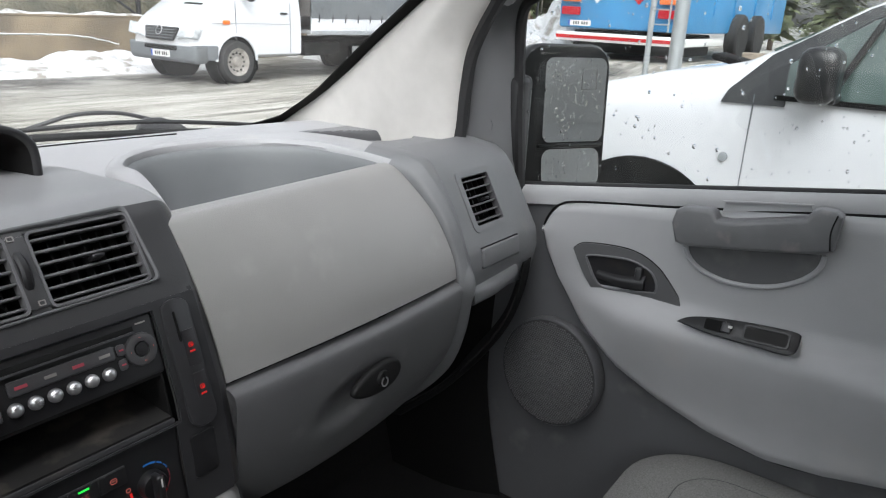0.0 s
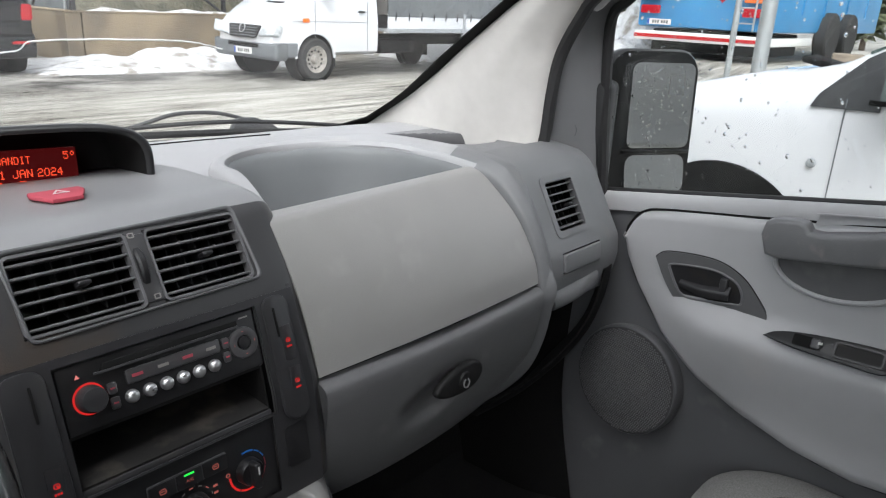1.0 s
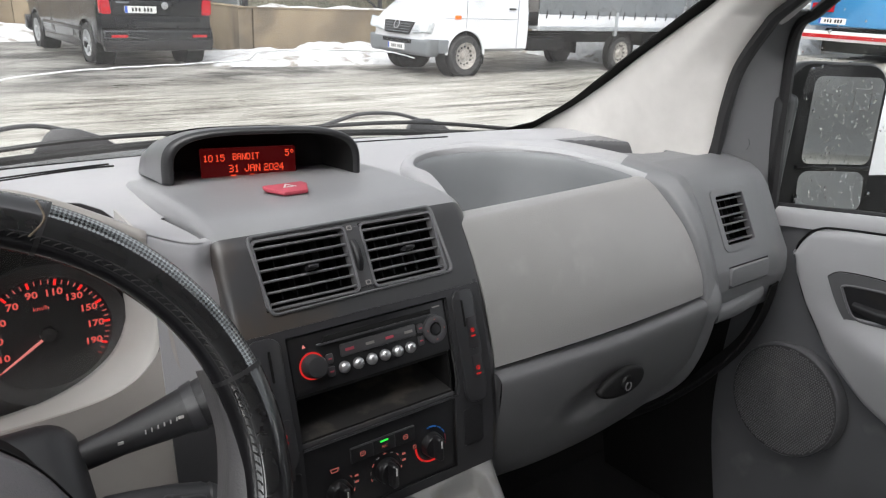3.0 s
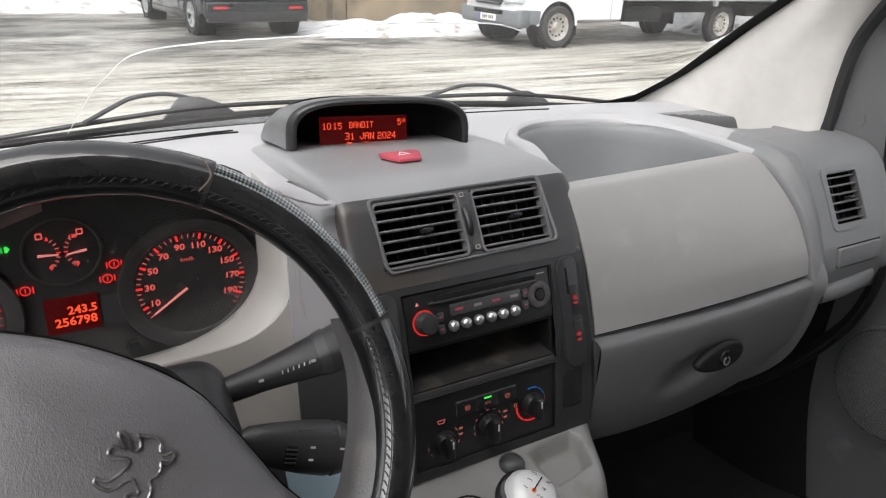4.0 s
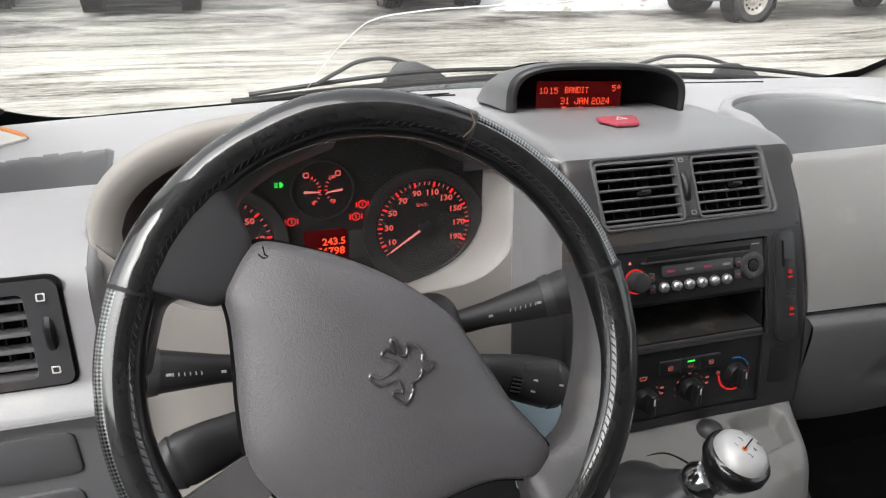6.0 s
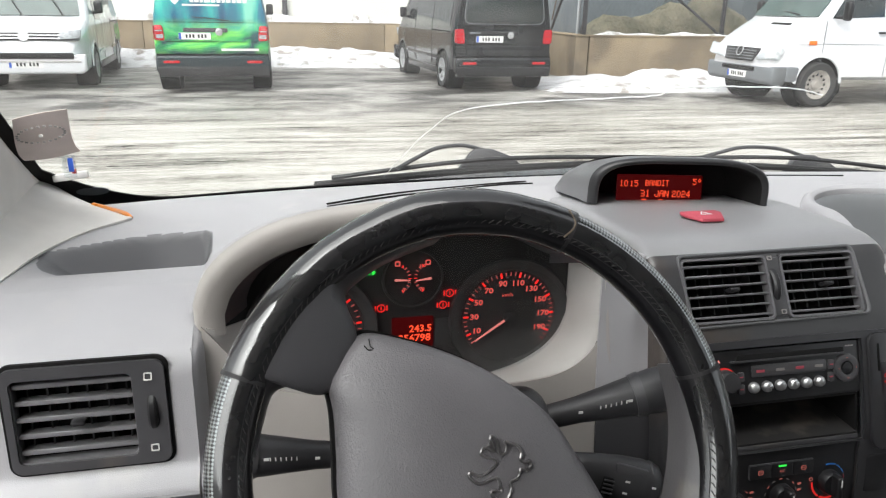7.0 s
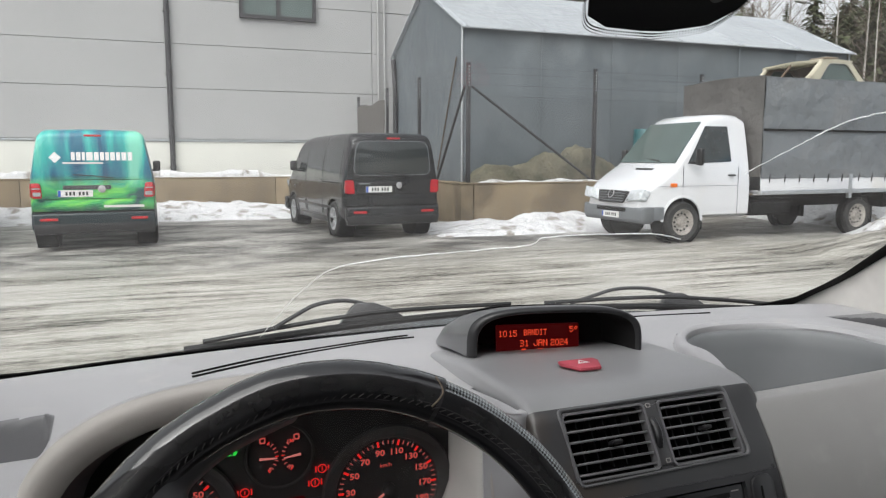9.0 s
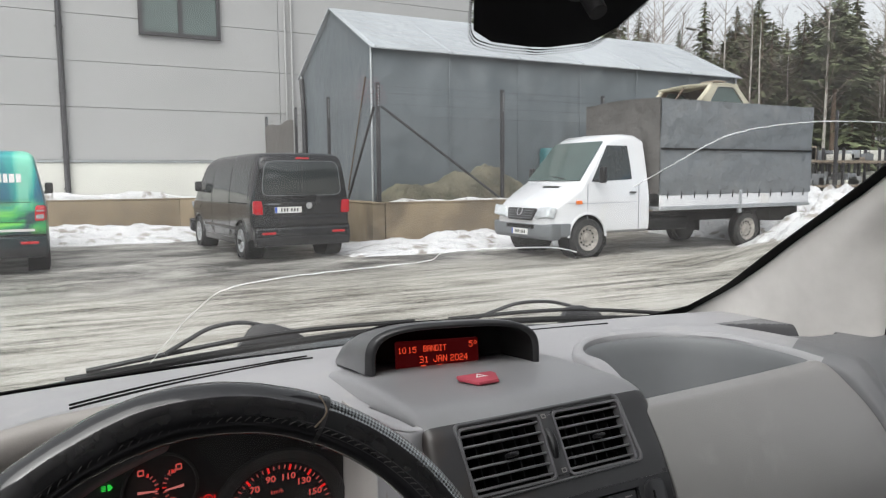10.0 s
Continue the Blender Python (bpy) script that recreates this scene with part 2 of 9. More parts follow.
WORNCHROME = material("worn_chrome", (0.26, 0.25, 0.25), 0.34, metal=0.9, vary=0.35, scale=120)
LEATHER = material("black_leather", (0.007, 0.007, 0.008), 0.45, spec=0.25, coat=1.0, coat_rough=0.07, vary=0.2, scale=50, bump=0.06, bump_scale=420, stain=(0.013, 0.0125, 0.012), stain_scale=25, stain_at=0.62)
LEATHER.node_tree.nodes["Principled BSDF"].inputs["Coat IOR"].default_value = 1.75
SPOKE = material("worn_spoke_plastic", (0.078, 0.076, 0.078), 0.36, vary=0.12, scale=18, bump=0.2, bump_scale=500, stain=(0.13, 0.12, 0.11), stain_scale=16, stain_at=0.6)
THREAD = material("grey_thread", (0.028, 0.027, 0.026), 0.9, vary=0.3, scale=300)
PILLAR = material("pale_pillar_fabric", (0.56, 0.548, 0.52), 0.85, vary=0.05, scale=30, bump=0.3, bump_scale=1100)
RUBBER = material("black_rubber", (0.015, 0.015, 0.016), 0.6, vary=0.15, scale=50, bump=0.2, bump_scale=200)
DOORTRIM = material("grey_door_plastic", (0.425, 0.428, 0.437), 0.36, vary=0.05, scale=8, bump=0.35, bump_scale=800, stain=(0.45, 0.445, 0.445), stain_scale=9, stain_at=0.62)
# door grey darkened, so the shade low on the door is in the colour
SHADED_CARRIER = material("shaded_door_carrier", (0.108, 0.110, 0.115), 0.42, vary=0.05, scale=8, bump=0.35, bump_scale=800, stain=(0.17, 0.17, 0.172), stain_scale=9, stain_at=0.62)
SEATCLOTH = material("grey_seat_cloth", (0.24, 0.237, 0.23), 0.95, vary=0.25, scale=400, bump=0.8, bump_scale=1500)
CONSOLEGREY = material("worn_console_plastic", (0.225, 0.222, 0.218), 0.42, vary=0.06, scale=10, bump=0.35, bump_scale=800, stain=(0.19, 0.18, 0.165), stain_scale=22, stain_at=0.6)
GRIPGREY = material("worn_grip_plastic", (0.175, 0.176, 0.182), 0.36, vary=0.08, scale=24, bump=0.3, bump_scale=500, stain=(0.24, 0.225, 0.225), stain_scale=30, stain_at=0.60)
# wet black plastic, its base greyed to blue for the reflected sky
COWLWET = material("wet_skylit_scuttle_plastic", (0.10, 0.108, 0.115), 0.22, vary=0.12, scale=14, bump=0.5, bump_scale=160, coat=0.5)
CARPET = material("black_carpet", (0.009, 0.009, 0.0095), 0.95, vary=0.5, scale=200, bump=0.9, bump_scale=600, stain=(0.018, 0.016, 0.015), stain_scale=6, stain_at=0.6)
HEADLINER = material("pale_headliner", (0.50, 0.495, 0.48), 0.95, vary=0.04, scale=50, bump=0.2, bump_scale=900)
LIDGREY = material("soft_recess_plastic", (0.22, 0.222, 0.23), 0.5, vary=0.05, scale=12, bump=0.3, bump_scale=900)
ORANGE_PAINT = material("orange_car_paint", (0.62, 0.20, 0.025), 0.3, coat=0.6, vary=0.06, scale=30)
RED_GLOW = glow("red_backlight", (1.0, 0.03, 0.025), 0.42)
DIM_GLOW = glow("dim_legend_light", (0.9, 0.25, 0.20), 0.13)
RED_RING = glow("knob_ring_light", (1.0, 0.035, 0.03), 0.22)
RED_SOFT = glow("red_pointer_light", (1.0, 0.30, 0.26), 0.30)
PINK_GLOW = glow("dial_figures_light", (1.0, 0.20, 0.17), 0.20)
ORANGE_GLOW = glow("display_letters_light", (1.0, 0.085, 0.03), 0.55)
RED_DIM = glow("display_ground_light", (0.30, 0.002, 0.004), 0.055)
GREEN_GLOW = glow("green_lamp_light", (0.03, 0.85, 0.08), 0.45)
BLUE_PRINT = material("blue_print", (0.02, 0.16, 0.5), 0.5)
WHITE_PRINT = material("white_print", (0.6, 0.6, 0.58), 0.5)
DIM_PRINT = material("worn_grey_print", (0.22, 0.21, 0.2), 0.6)
HAZARD = material("dull_red_switch", (0.38, 0.055, 0.078), 0.5, vary=0.08, scale=60)
GLASS = clear("windscreen_glass", (0.885, 0.905, 0.895), 0.0, 0.03, dirt=0.014)
SIDEGLASS = clear("door_glass", (0.855, 0.88, 0.87), 0.0, 0.035)
DROPS = bpy.data.materials.new("water_drop")
DROPS.use_nodes = True
water = DROPS.node_tree.nodes.new("ShaderNodeBsdfGlass")
water.inputs["IOR"].default_value, water.inputs["Roughness"].default_value = 1.33, 0.0
DROPS.node_tree.links.new(water.outputs[0], DROPS.node_tree.nodes["Material Output"].inputs["Surface"])
CRACK = material("crack_in_glass", (0.85, 0.86, 0.86), 0.3, vary=0.2, scale=30)
MIRROR = material("mirror_glass", (0.82, 0.835, 0.84), 0.03, metal=1.0, vary=0.02, scale=10)
CARDBOARD = material("printed_card", (0.56, 0.485, 0.455), 0.8, vary=0.1, scale=20)
LENS = clear("dial_lens", (0.93, 0.93, 0.93), 0.08, 0.022)

# outdoors
ASPHALT = None
CONCRETE = material("stained_concrete", (0.20, 0.155, 0.10), 0.85, vary=0.28, scale=1.3, bump=0.6, bump_scale=25, stain=(0.12, 0.095, 0.065), stain_scale=0.7, stain_at=0.55)
PANEL = material("grey_sandwich_panel", (0.345, 0.345, 0.345), 0.45, vary=0.04, scale=0.5, bump=0.15, bump_scale=40)
PLINTH = material("pale_concrete_plinth", (0.58, 0.58, 0.53), 0.8, vary=0.06, scale=1.2, bump=0.3, bump_scale=30)
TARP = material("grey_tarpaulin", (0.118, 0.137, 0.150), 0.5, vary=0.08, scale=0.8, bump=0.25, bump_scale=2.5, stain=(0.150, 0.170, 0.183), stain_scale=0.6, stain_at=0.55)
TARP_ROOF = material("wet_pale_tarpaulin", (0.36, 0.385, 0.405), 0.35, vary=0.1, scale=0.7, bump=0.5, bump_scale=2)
COVERTARP = material("truck_tilt_cover", (0.135, 0.146, 0.155), 0.5, vary=0.1, scale=1.2, bump=0.5, bump_scale=3, stain=(0.16, 0.165, 0.17), stain_scale=1.1, stain_at=0.56)
TARP_FRONT = material("grimy_tilt_cover", (0.10, 0.095, 0.09), 0.6, vary=0.15, scale=1.5, bump=0.5, bump_scale=3)
CAMO = material("olive_tarpaulin", (0.135, 0.125, 0.088), 0.85, vary=0.3, scale=3, bump=1.0, bump_scale=9, stain=(0.085, 0.083, 0.058), stain_scale=2, stain_at=0.52)
SNOW = material("dirty_snow", (0.585, 0.59, 0.60), 0.6, vary=0.12, scale=5, bump=1.0, bump_scale=9, stain=(0.27, 0.25, 0.22), stain_scale=3.2, stain_at=0.535)
STEEL = material("dark_fence_steel", (0.03, 0.03, 0.033), 0.55, vary=0.2, scale=8)
GALV = material("galvanised_steel", (0.4, 0.42, 0.43), 0.45, metal=0.6, vary=0.12, scale=12)
WHITE_PAINT = material("white_car_paint", (0.63, 0.64, 0.66), 0.25, vary=0.02, scale=2, coat=0.6, stain=(0.60, 0.59, 0.57), stain_scale=1.5, stain_at=0.66)
BLACK_PAINT = material("black_car_paint", (0.012, 0.013, 0.015), 0.25, vary=0.1, scale=2, coat=0.3, spec=0.35, stain=(0.028, 0.028, 0.03), stain_scale=2, stain_at=0.6)
BUMPER = material("grey_bumper_plastic", (0.13, 0.14, 0.15), 0.55, vary=0.1, scale=6, bump=0.2, bump_scale=200)
CARGLASS = material("dark_car_glass", (0.02, 0.026, 0.027), 0.06, vary=0.1, scale=3, spec=0.7)
SCREEN = material("pale_reflecting_screen", (0.07, 0.10, 0.093), 0.08, vary=0.15, scale=1.5, spec=0.8)
TYRE = material("worn_tyre", (0.022, 0.022, 0.022), 0.85, vary=0.2, scale=20, bump=0.6, bump_scale=60)
RIM = material("dirty_steel_rim", (0.27, 0.25, 0.225), 0.55, metal=0.0, vary=0.25, scale=9)
ALLOY = material("alloy_rim", (0.42, 0.43, 0.44), 0.35, metal=0.7, vary=0.1, scale=10)
TAIL = material("red_tail_lamp", (0.42, 0.012, 0.016), 0.2, vary=0.12, scale=25, coat=0.5)
TAIL_ON = glow("lit_tail_lamp", (1.0, 0.02, 0.045), 0.25)
AMBER = material("amber_lamp", (0.75, 0.16, 0.015), 0.3, vary=0.1, scale=20)
LAMPGLASS = material("clear_headlamp", (0.30, 0.32, 0.335), 0.12, vary=0.45, scale=14, spec=0.8, coat=0.6)
PLATE = material("number_plate", (0.7, 0.7, 0.68), 0.4, vary=0.05, scale=20)
PLATE_INK = material("plate_ink", (0.03, 0.03, 0.03), 0.5)
PLATE_BLUE = material("plate_blue", (0.02, 0.08, 0.4), 0.5)
TRUCK_BLUE = material("blue_truck_paint", (0.04, 0.23, 0.47), 0.4, vary=0.12, scale=2, bump=0.2, bump_scale=20)
BARK = material("conifer_bark", (0.12, 0.085, 0.06), 0.9, vary=0.3, scale=6, bump=0.8, bump_scale=20)
NEEDLES = material("conifer_needles", (0.118, 0.138, 0.070), 0.8, vary=0.5, scale=0.6)
BIRCHBARK = material("birch_bark", (0.36, 0.34, 0.31), 0.8, vary=0.3, scale=3)
HEADGLASS = material("bright_headlamp", (0.52, 0.55, 0.57), 0.1, vary=0.3, scale=12, spec=0.8, coat=0.8)
BIRCHTWIG = material("bare_twigs", (0.15, 0.12, 0.1), 0.9, vary=0.3, scale=2)
TIMBER = material("weathered_timber", (0.22, 0.18, 0.14), 0.8, vary=0.25, scale=5, bump=0.5, bump_scale=30)
CREAM = material("weathered_cream_gelcoat", (0.46, 0.43, 0.33), 0.5, vary=0.12, scale=2.5, stain=(0.3, 0.27, 0.2), stain_scale=3, stain_at=0.6)


def icy_ground():
    """Wet asphalt under slush and ice, streaked along the lane by tyres."""
    m = bpy.data.materials.new("icy_wet_asphalt")
    m.use_nodes = True
    nodes, links = m.node_tree.nodes, m.node_tree.links
    b = nodes["Principled BSDF"]
    place = nodes.new("ShaderNodeTexCoord")

    def cloud(sx, sy, scale, detail=8, rough=0.6, warp=0.0):
        mp = nodes.new("ShaderNodeMapping")
        mp.inputs["Scale"].default_value = (sx, sy, 1)
        links.new(place.outputs["Object"], mp.inputs["Vector"])
        n = nodes.new("ShaderNodeTexNoise")
        n.inputs["Scale"].default_value, n.inputs["Detail"].default_value, n.inputs["Roughness"].default_value = scale, detail, rough
        n.inputs["Distortion"].default_value = warp
        links.new(mp.outputs["Vector"], n.inputs["Vector"])
        return n.outputs["Fac"]

    def mathn(op, a, c):
        n = nodes.new("ShaderNodeMath")
        n.operation = op
        for s, v in zip(n.inputs, (a, c)):
            if isinstance(v, (int, float)):
                s.default_value = v
            else:
                links.new(v, s)
        return n.outputs[0]

    streak = cloud(0.17, 1.6, 2.0, 12, 0.74, 0.8)
    patch = cloud(0.5, 0.8, 0.55, 9, 0.62, 0.3)
    fine = cloud(0.9, 2.1, 9, 12, 0.85, 0.4)
    thin = cloud(0.13, 2.6, 2.2, 10, 0.68, 0.7)
    mixv = mathn("ADD", mathn("ADD", mathn("MULTIPLY", streak, 0.30), mathn("MULTIPLY", thin, 0.20)), mathn("ADD", mathn("MULTIPLY", patch, 0.20), mathn("MULTIPLY", fine, 0.33)))
    ramp = nodes.new("ShaderNodeValToRGB")
    stops = [(0.465, (0.10, 0.093, 0.078)), (0.488, (0.205, 0.193, 0.165)), (0.51, (0.36, 0.343, 0.30)), (0.53, (0.48, 0.463, 0.415)), (0.565, (0.57, 0.556, 0.52))]
    el = ramp.color_ramp.elements
    el[0].position, el[1].position = stops[0][0], stops[-1][0]
    el[0].color, el[1].color = (*stops[0][1], 1), (*stops[-1][1], 1)
    for p, c in stops[1:-1]:
        el.new(p).color = (*c, 1)
    links.new(mixv, ramp.inputs["Fac"])
    # the parking strip beyond the lane is thawed to wet asphalt
    sep = nodes.new("ShaderNodeSeparateXYZ")
    links.new(place.outputs["Object"], sep.inputs[0])
    strip = nodes.new("ShaderNodeMapRange")
    strip.inputs["From Min"].default_value, strip.inputs["From Max"].default_value = 12.2, 14.6
    links.new(mathn("ADD", sep.outputs["Y"], mathn("MULTIPLY", patch, 5.0)), strip.inputs["Value"])
    thaw = nodes.new("ShaderNodeMix")
    thaw.data_type = "RGBA"
    bare = nodes.new("ShaderNodeValToRGB")
    bare.color_ramp.elements[0].position, bare.color_ramp.elements[1].position = 0.44, 0.60
    bare.color_ramp.elements[0].color, bare.color_ramp.elements[1].color = (0.042, 0.04, 0.036, 1), (0.46, 0.447, 0.415, 1)
    slush = cloud(0.42, 0.75, 1.5, 10, 0.7, 0.8)
    links.new(mathn("ADD", mathn("MULTIPLY", slush, 0.7), mathn("MULTIPLY", fine, 0.3)), bare.inputs["Fac"])
    links.new(strip.outputs["Result"], thaw.inputs[0])
    links.new(ramp.outputs["Color"], thaw.inputs[6])
    links.new(bare.outputs["Color"], thaw.inputs[7])
    links.new(thaw.outputs[2], b.inputs["Base Color"])
    rr = nodes.new("ShaderNodeMapRange")
    rr.inputs["From Min"].default_value, rr.inputs["From Max"].default_value = 0.4, 0.65
    rr.inputs["To Min"].default_value, rr.inputs["To Max"].default_value = 0.18, 0.6
    links.new(mixv, rr.inputs["Value"])
    links.new(rr.outputs["Result"], b.inputs["Roughness"])
    bp = nodes.new("ShaderNodeBump")
    bp.inputs["Strength"].default_value, bp.inputs["Distance"].default_value = 0.8, 0.07
    links.new(mixv, bp.inputs["Height"])
    links.new(bp.outputs["Normal"], b.inputs["Normal"])
    return m


ASPHALT = icy_ground()


def aurora_wrap():
    """A van wrap printed with northern lights: upright mint curtains over blue night, a green glow low down."""
    m = bpy.data.materials.new("aurora_print")
    m.use_nodes = True
    nodes, links = m.node_tree.nodes, m.node_tree.links
    b = nodes["Principled BSDF"]
    b.inputs["Roughness"].default_value = 0.28
    place = nodes.new("ShaderNodeTexCoord")

    def cloud(sx, sy, sz, scale, warp):
        mp = nodes.new("ShaderNodeMapping")
        mp.inputs["Scale"].default_value, mp.inputs["Rotation"].default_value = (sx, sy, sz), (0, radians(18), 0)
        links.new(place.outputs["Object"], mp.inputs["Vector"])
        n = nodes.new("ShaderNodeTexNoise")
        n.inputs["Scale"].default_value, n.inputs["Detail"].default_value, n.inputs["Distortion"].default_value = scale, 4, warp
        links.new(mp.outputs["Vector"], n.inputs["Vector"])
        return n.outputs["Fac"]

    def ramp(fac, stops):
        r = nodes.new("ShaderNodeValToRGB")
        el = r.color_ramp.elements
        el[0].position, el[1].position = stops[0][0], stops[-1][0]
        el[0].color, el[1].color = (*stops[0][1], 1), (*stops[-1][1], 1)
        for p, c in stops[1:-1]:
            el.new(p).color = (*c, 1)
        links.new(fac, r.inputs["Fac"])
        return r.outputs["Color"]

    def mix(fac, a, c):
        n = nodes.new("ShaderNodeMix")
        n.data_type = "RGBA"
        links.new(fac, n.inputs[0])
        links.new(a, n.inputs[6])
        links.new(c, n.inputs[7])
        return n.outputs[2]

    curtain = cloud(2.2, 0.4, 0.35, 1.1, 0.7)
    night = ramp(curtain, [(0.36, (0.012, 0.05, 0.13)), (0.46, (0.015, 0.17, 0.25)), (0.55, (0.03, 0.40, 0.36)), (0.66, (0.22, 0.66, 0.50))])
    flame = cloud(0.9, 0.4, 1.6, 1.7, 1.2)
    glowing = ramp(flame, [(0.36, (0.008, 0.06, 0.07)), (0.48, (0.03, 0.36, 0.10)), (0.58, (0.20, 0.66, 0.10)), (0.68, (0.05, 0.45, 0.22))])
    sep = nodes.new("ShaderNodeSeparateXYZ")
    links.new(place.outputs["Object"], sep.inputs[0])
    def height(lo, hi):
        r = nodes.new("ShaderNodeMapRange")
        r.inputs["From Min"].default_value, r.inputs["From Max"].default_value = lo, hi
        links.new(sep.outputs["Z"], r.inputs["Value"])
        return r.outputs["Result"]
    low = ramp(height(0.55, 0.80), [(0.0, (0.005, 0.016, 0.020)), (1.0, (0.007, 0.030, 0.034))])
    body = mix(height(0.95, 1.22), glowing, night)
    links.new(mix(height(0.60, 0.76), low, body), b.inputs["Base Color"])
    return m


AURORA = aurora_wrap()


def carbon_weave():
    """Twill of dark and pale threads under clear gloss, laid along the rim by its own unwrapped coordinates."""
    m = material("carbon_weave", (0.1, 0.1, 0.1), 0.30, metal=0.8, coat=1.0, coat_rough=0.14)
    nodes, links = m.node_tree.nodes, m.node_tree.links
    b = nodes["Principled BSDF"]
    place = nodes.new("ShaderNodeTexCoord")
    mp = nodes.new("ShaderNodeMapping")
    mp.inputs["Rotation"].default_value = (0, 0, radians(45))
    mp.inputs["Scale"].default_value = (560, 420, 1)
    ch = nodes.new("ShaderNodeTexChecker")
    ch.inputs["Scale"].default_value = 1.0
    ch.inputs["Color1"].default_value, ch.inputs["Color2"].default_value = (0.015, 0.015, 0.015, 1), (0.24, 0.262, 0.262, 1)
    links.new(place.outputs["UV"], mp.inputs["Vector"])
    links.new(mp.outputs["Vector"], ch.inputs["Vector"])
    links.new(ch.outputs["Color"], b.inputs["Base Color"])
    return m


def grained_vinyl(name, colour, rough):
    """Embossed vinyl: short wrinkles of uneven length under a worn sheen."""
    m = material(name, colour, rough, vary=0.10, scale=14, stain=tuple(c * 1.1 for c in colour), stain_scale=10, stain_at=0.58)
    nodes, links = m.node_tree.nodes, m.node_tree.links
    place, mp = nodes.new("ShaderNodeTexCoord"), nodes.new("ShaderNodeMapping")
    mp.inputs["Rotation"].default_value, mp.inputs["Scale"].default_value = (0, radians(52), 0), (1.0, 1.0, 0.42)
    cells, wrinkle, both, bp = nodes.new("ShaderNodeTexVoronoi"), nodes.new("ShaderNodeTexNoise"), nodes.new("ShaderNodeMath"), nodes.new("ShaderNodeBump")
    cells.feature = "DISTANCE_TO_EDGE"
    cells.inputs["Scale"].default_value = 680
    wrinkle.inputs["Scale"].default_value, wrinkle.inputs["Detail"].default_value, wrinkle.inputs["Distortion"].default_value = 430, 3, 0.6
    both.operation = "MULTIPLY_ADD"
    both.inputs[1].default_value = 0.7
    links.new(place.outputs["Object"], mp.inputs["Vector"])
    links.new(mp.outputs["Vector"], cells.inputs["Vector"])
    links.new(mp.outputs["Vector"], wrinkle.inputs["Vector"])
    links.new(cells.outputs["Distance"], both.inputs[0])
    links.new(wrinkle.outputs["Fac"], both.inputs[2])
    bp.inputs["Strength"].default_value, bp.inputs["Distance"].default_value = 0.40, 0.0011
    links.new(both.outputs[0], bp.inputs["Height"])
    links.new(bp.outputs["Normal"], nodes["Principled BSDF"].inputs["Normal"])
    return m


CARBON = carbon_weave()
CARBON.node_tree.nodes["Principled BSDF"].inputs["Coat IOR"].default_value = 1.85
AIRBAG = grained_vinyl("worn_charcoal_vinyl", (0.122, 0.118, 0.123), 0.32)

# ---- outdoors: yard, wall, shed, tent ----
ground = bmesh.new()
bmesh.ops.create_grid(ground, x_segments=120, y_segments=120, size=1)
for v in ground.verts:
    s = v.co.copy()
    v.co = Vector((8 + math.copysign(abs(s.x) ** 2.6, s.x) * 600, 12 + math.copysign(abs(s.y) ** 2.6, s.y) * 600, 0))
    if abs(v.co.x) < 60 and abs(v.co.y) < 60:
        v.co.z = 0.02 * noise.noise(Vector((v.co.x * 0.25, v.co.y * 0.9, 0))) - 0.01
solo("ground", ground, ASPHALT, "wet icy asphalt yard with tyre streaks and slush", "ground", kind="structure")


def heap(name, x0, x1, y0, y1, h, seed, label, skew=0.0, fade=1.0, nx=60, ny=26):
    """A ploughed ridge of snow lying on the ground."""
    rows = []
    for i in range(ny + 1):
        v = i / ny
        row = []
        for j in range(nx + 1):
            u = j / nx
            x, y = x0 + (x1 - x0) * u, y0 + (y1 - y0) * v + skew * u
            e = max(0.0, math.sin(math.pi * u)) ** 0.5 * max(0.0, math.sin(math.pi * v)) ** 0.7
            w = noise.fractal(Vector((x * 0.8 + seed, y * 1.2, seed)), 1.0, 2.0, 5)
            z = h * e * (0.75 + 0.55 * w) - 0.03
            x += 0.12 * noise.noise(Vector((x * 2, y * 2, seed)))
            y += 0.25 * noise.noise(Vector((x * 1.3, seed, y)))
            row.append((x, y, max(z, -0.04)))
        rows.append(row)
    return solo(name, skin(rows), SNOW, label, "snow", kind="stuff", angle=80)


def retaining_wall(x0, x1, y0, y1, top, label):
    w = thing("retaining_wall", ((x0 + x1) / 2, (y0 + y1) / 2, 0), label, "wall", kind="structure")
    n = max(1, round(max(x1 - x0, y1 - y0) / 3.2))
    for k in range(n):
        a, b = k / n, (k + 1) / n
        if x1 - x0 > y1 - y0:
            part("wall_panel", span(x0 + (x1 - x0) * a + 0.006, x0 + (x1 - x0) * b - 0.006, y0, y1, -0.2, top - 0.04, 0.012), CONCRETE, w)
        else:
            part("wall_panel", span(x0, x1, y0 + (y1 - y0) * a + 0.006, y0 + (y1 - y0) * b - 0.006, -0.2, top - 0.04, 0.012), CONCRETE, w)
    part("coping", span(x0 - 0.01, x1 + 0.01, y0 - 0.01, y1 + 0.01, top - 0.038, top, 0.01), CONCRETE, w)
    return w


retaining_wall(-30, 5.60, 21.5, 21.8, 0.98, "stained concrete retaining wall with snow on top")
retaining_wall(5.62, 5.92, 15.3, 21.48, 0.95, "stained concrete retaining wall return, damp at the foot")
retaining_wall(5.94, 26, 15.3, 15.6, 0.95, "stained concrete retaining wall under the fence")
solo("terrace", span(5.95, 40, 15.62, 40, -0.1, 0.90), CONCRETE, "raised gravel terrace behind the retaining wall", "terrace", kind="structure")
solo("terrace", span(-30, 5.6, 21.82, 40, -0.1, 0.93), SNOW, "snow covered strip along the shed", "terrace", kind="structure")



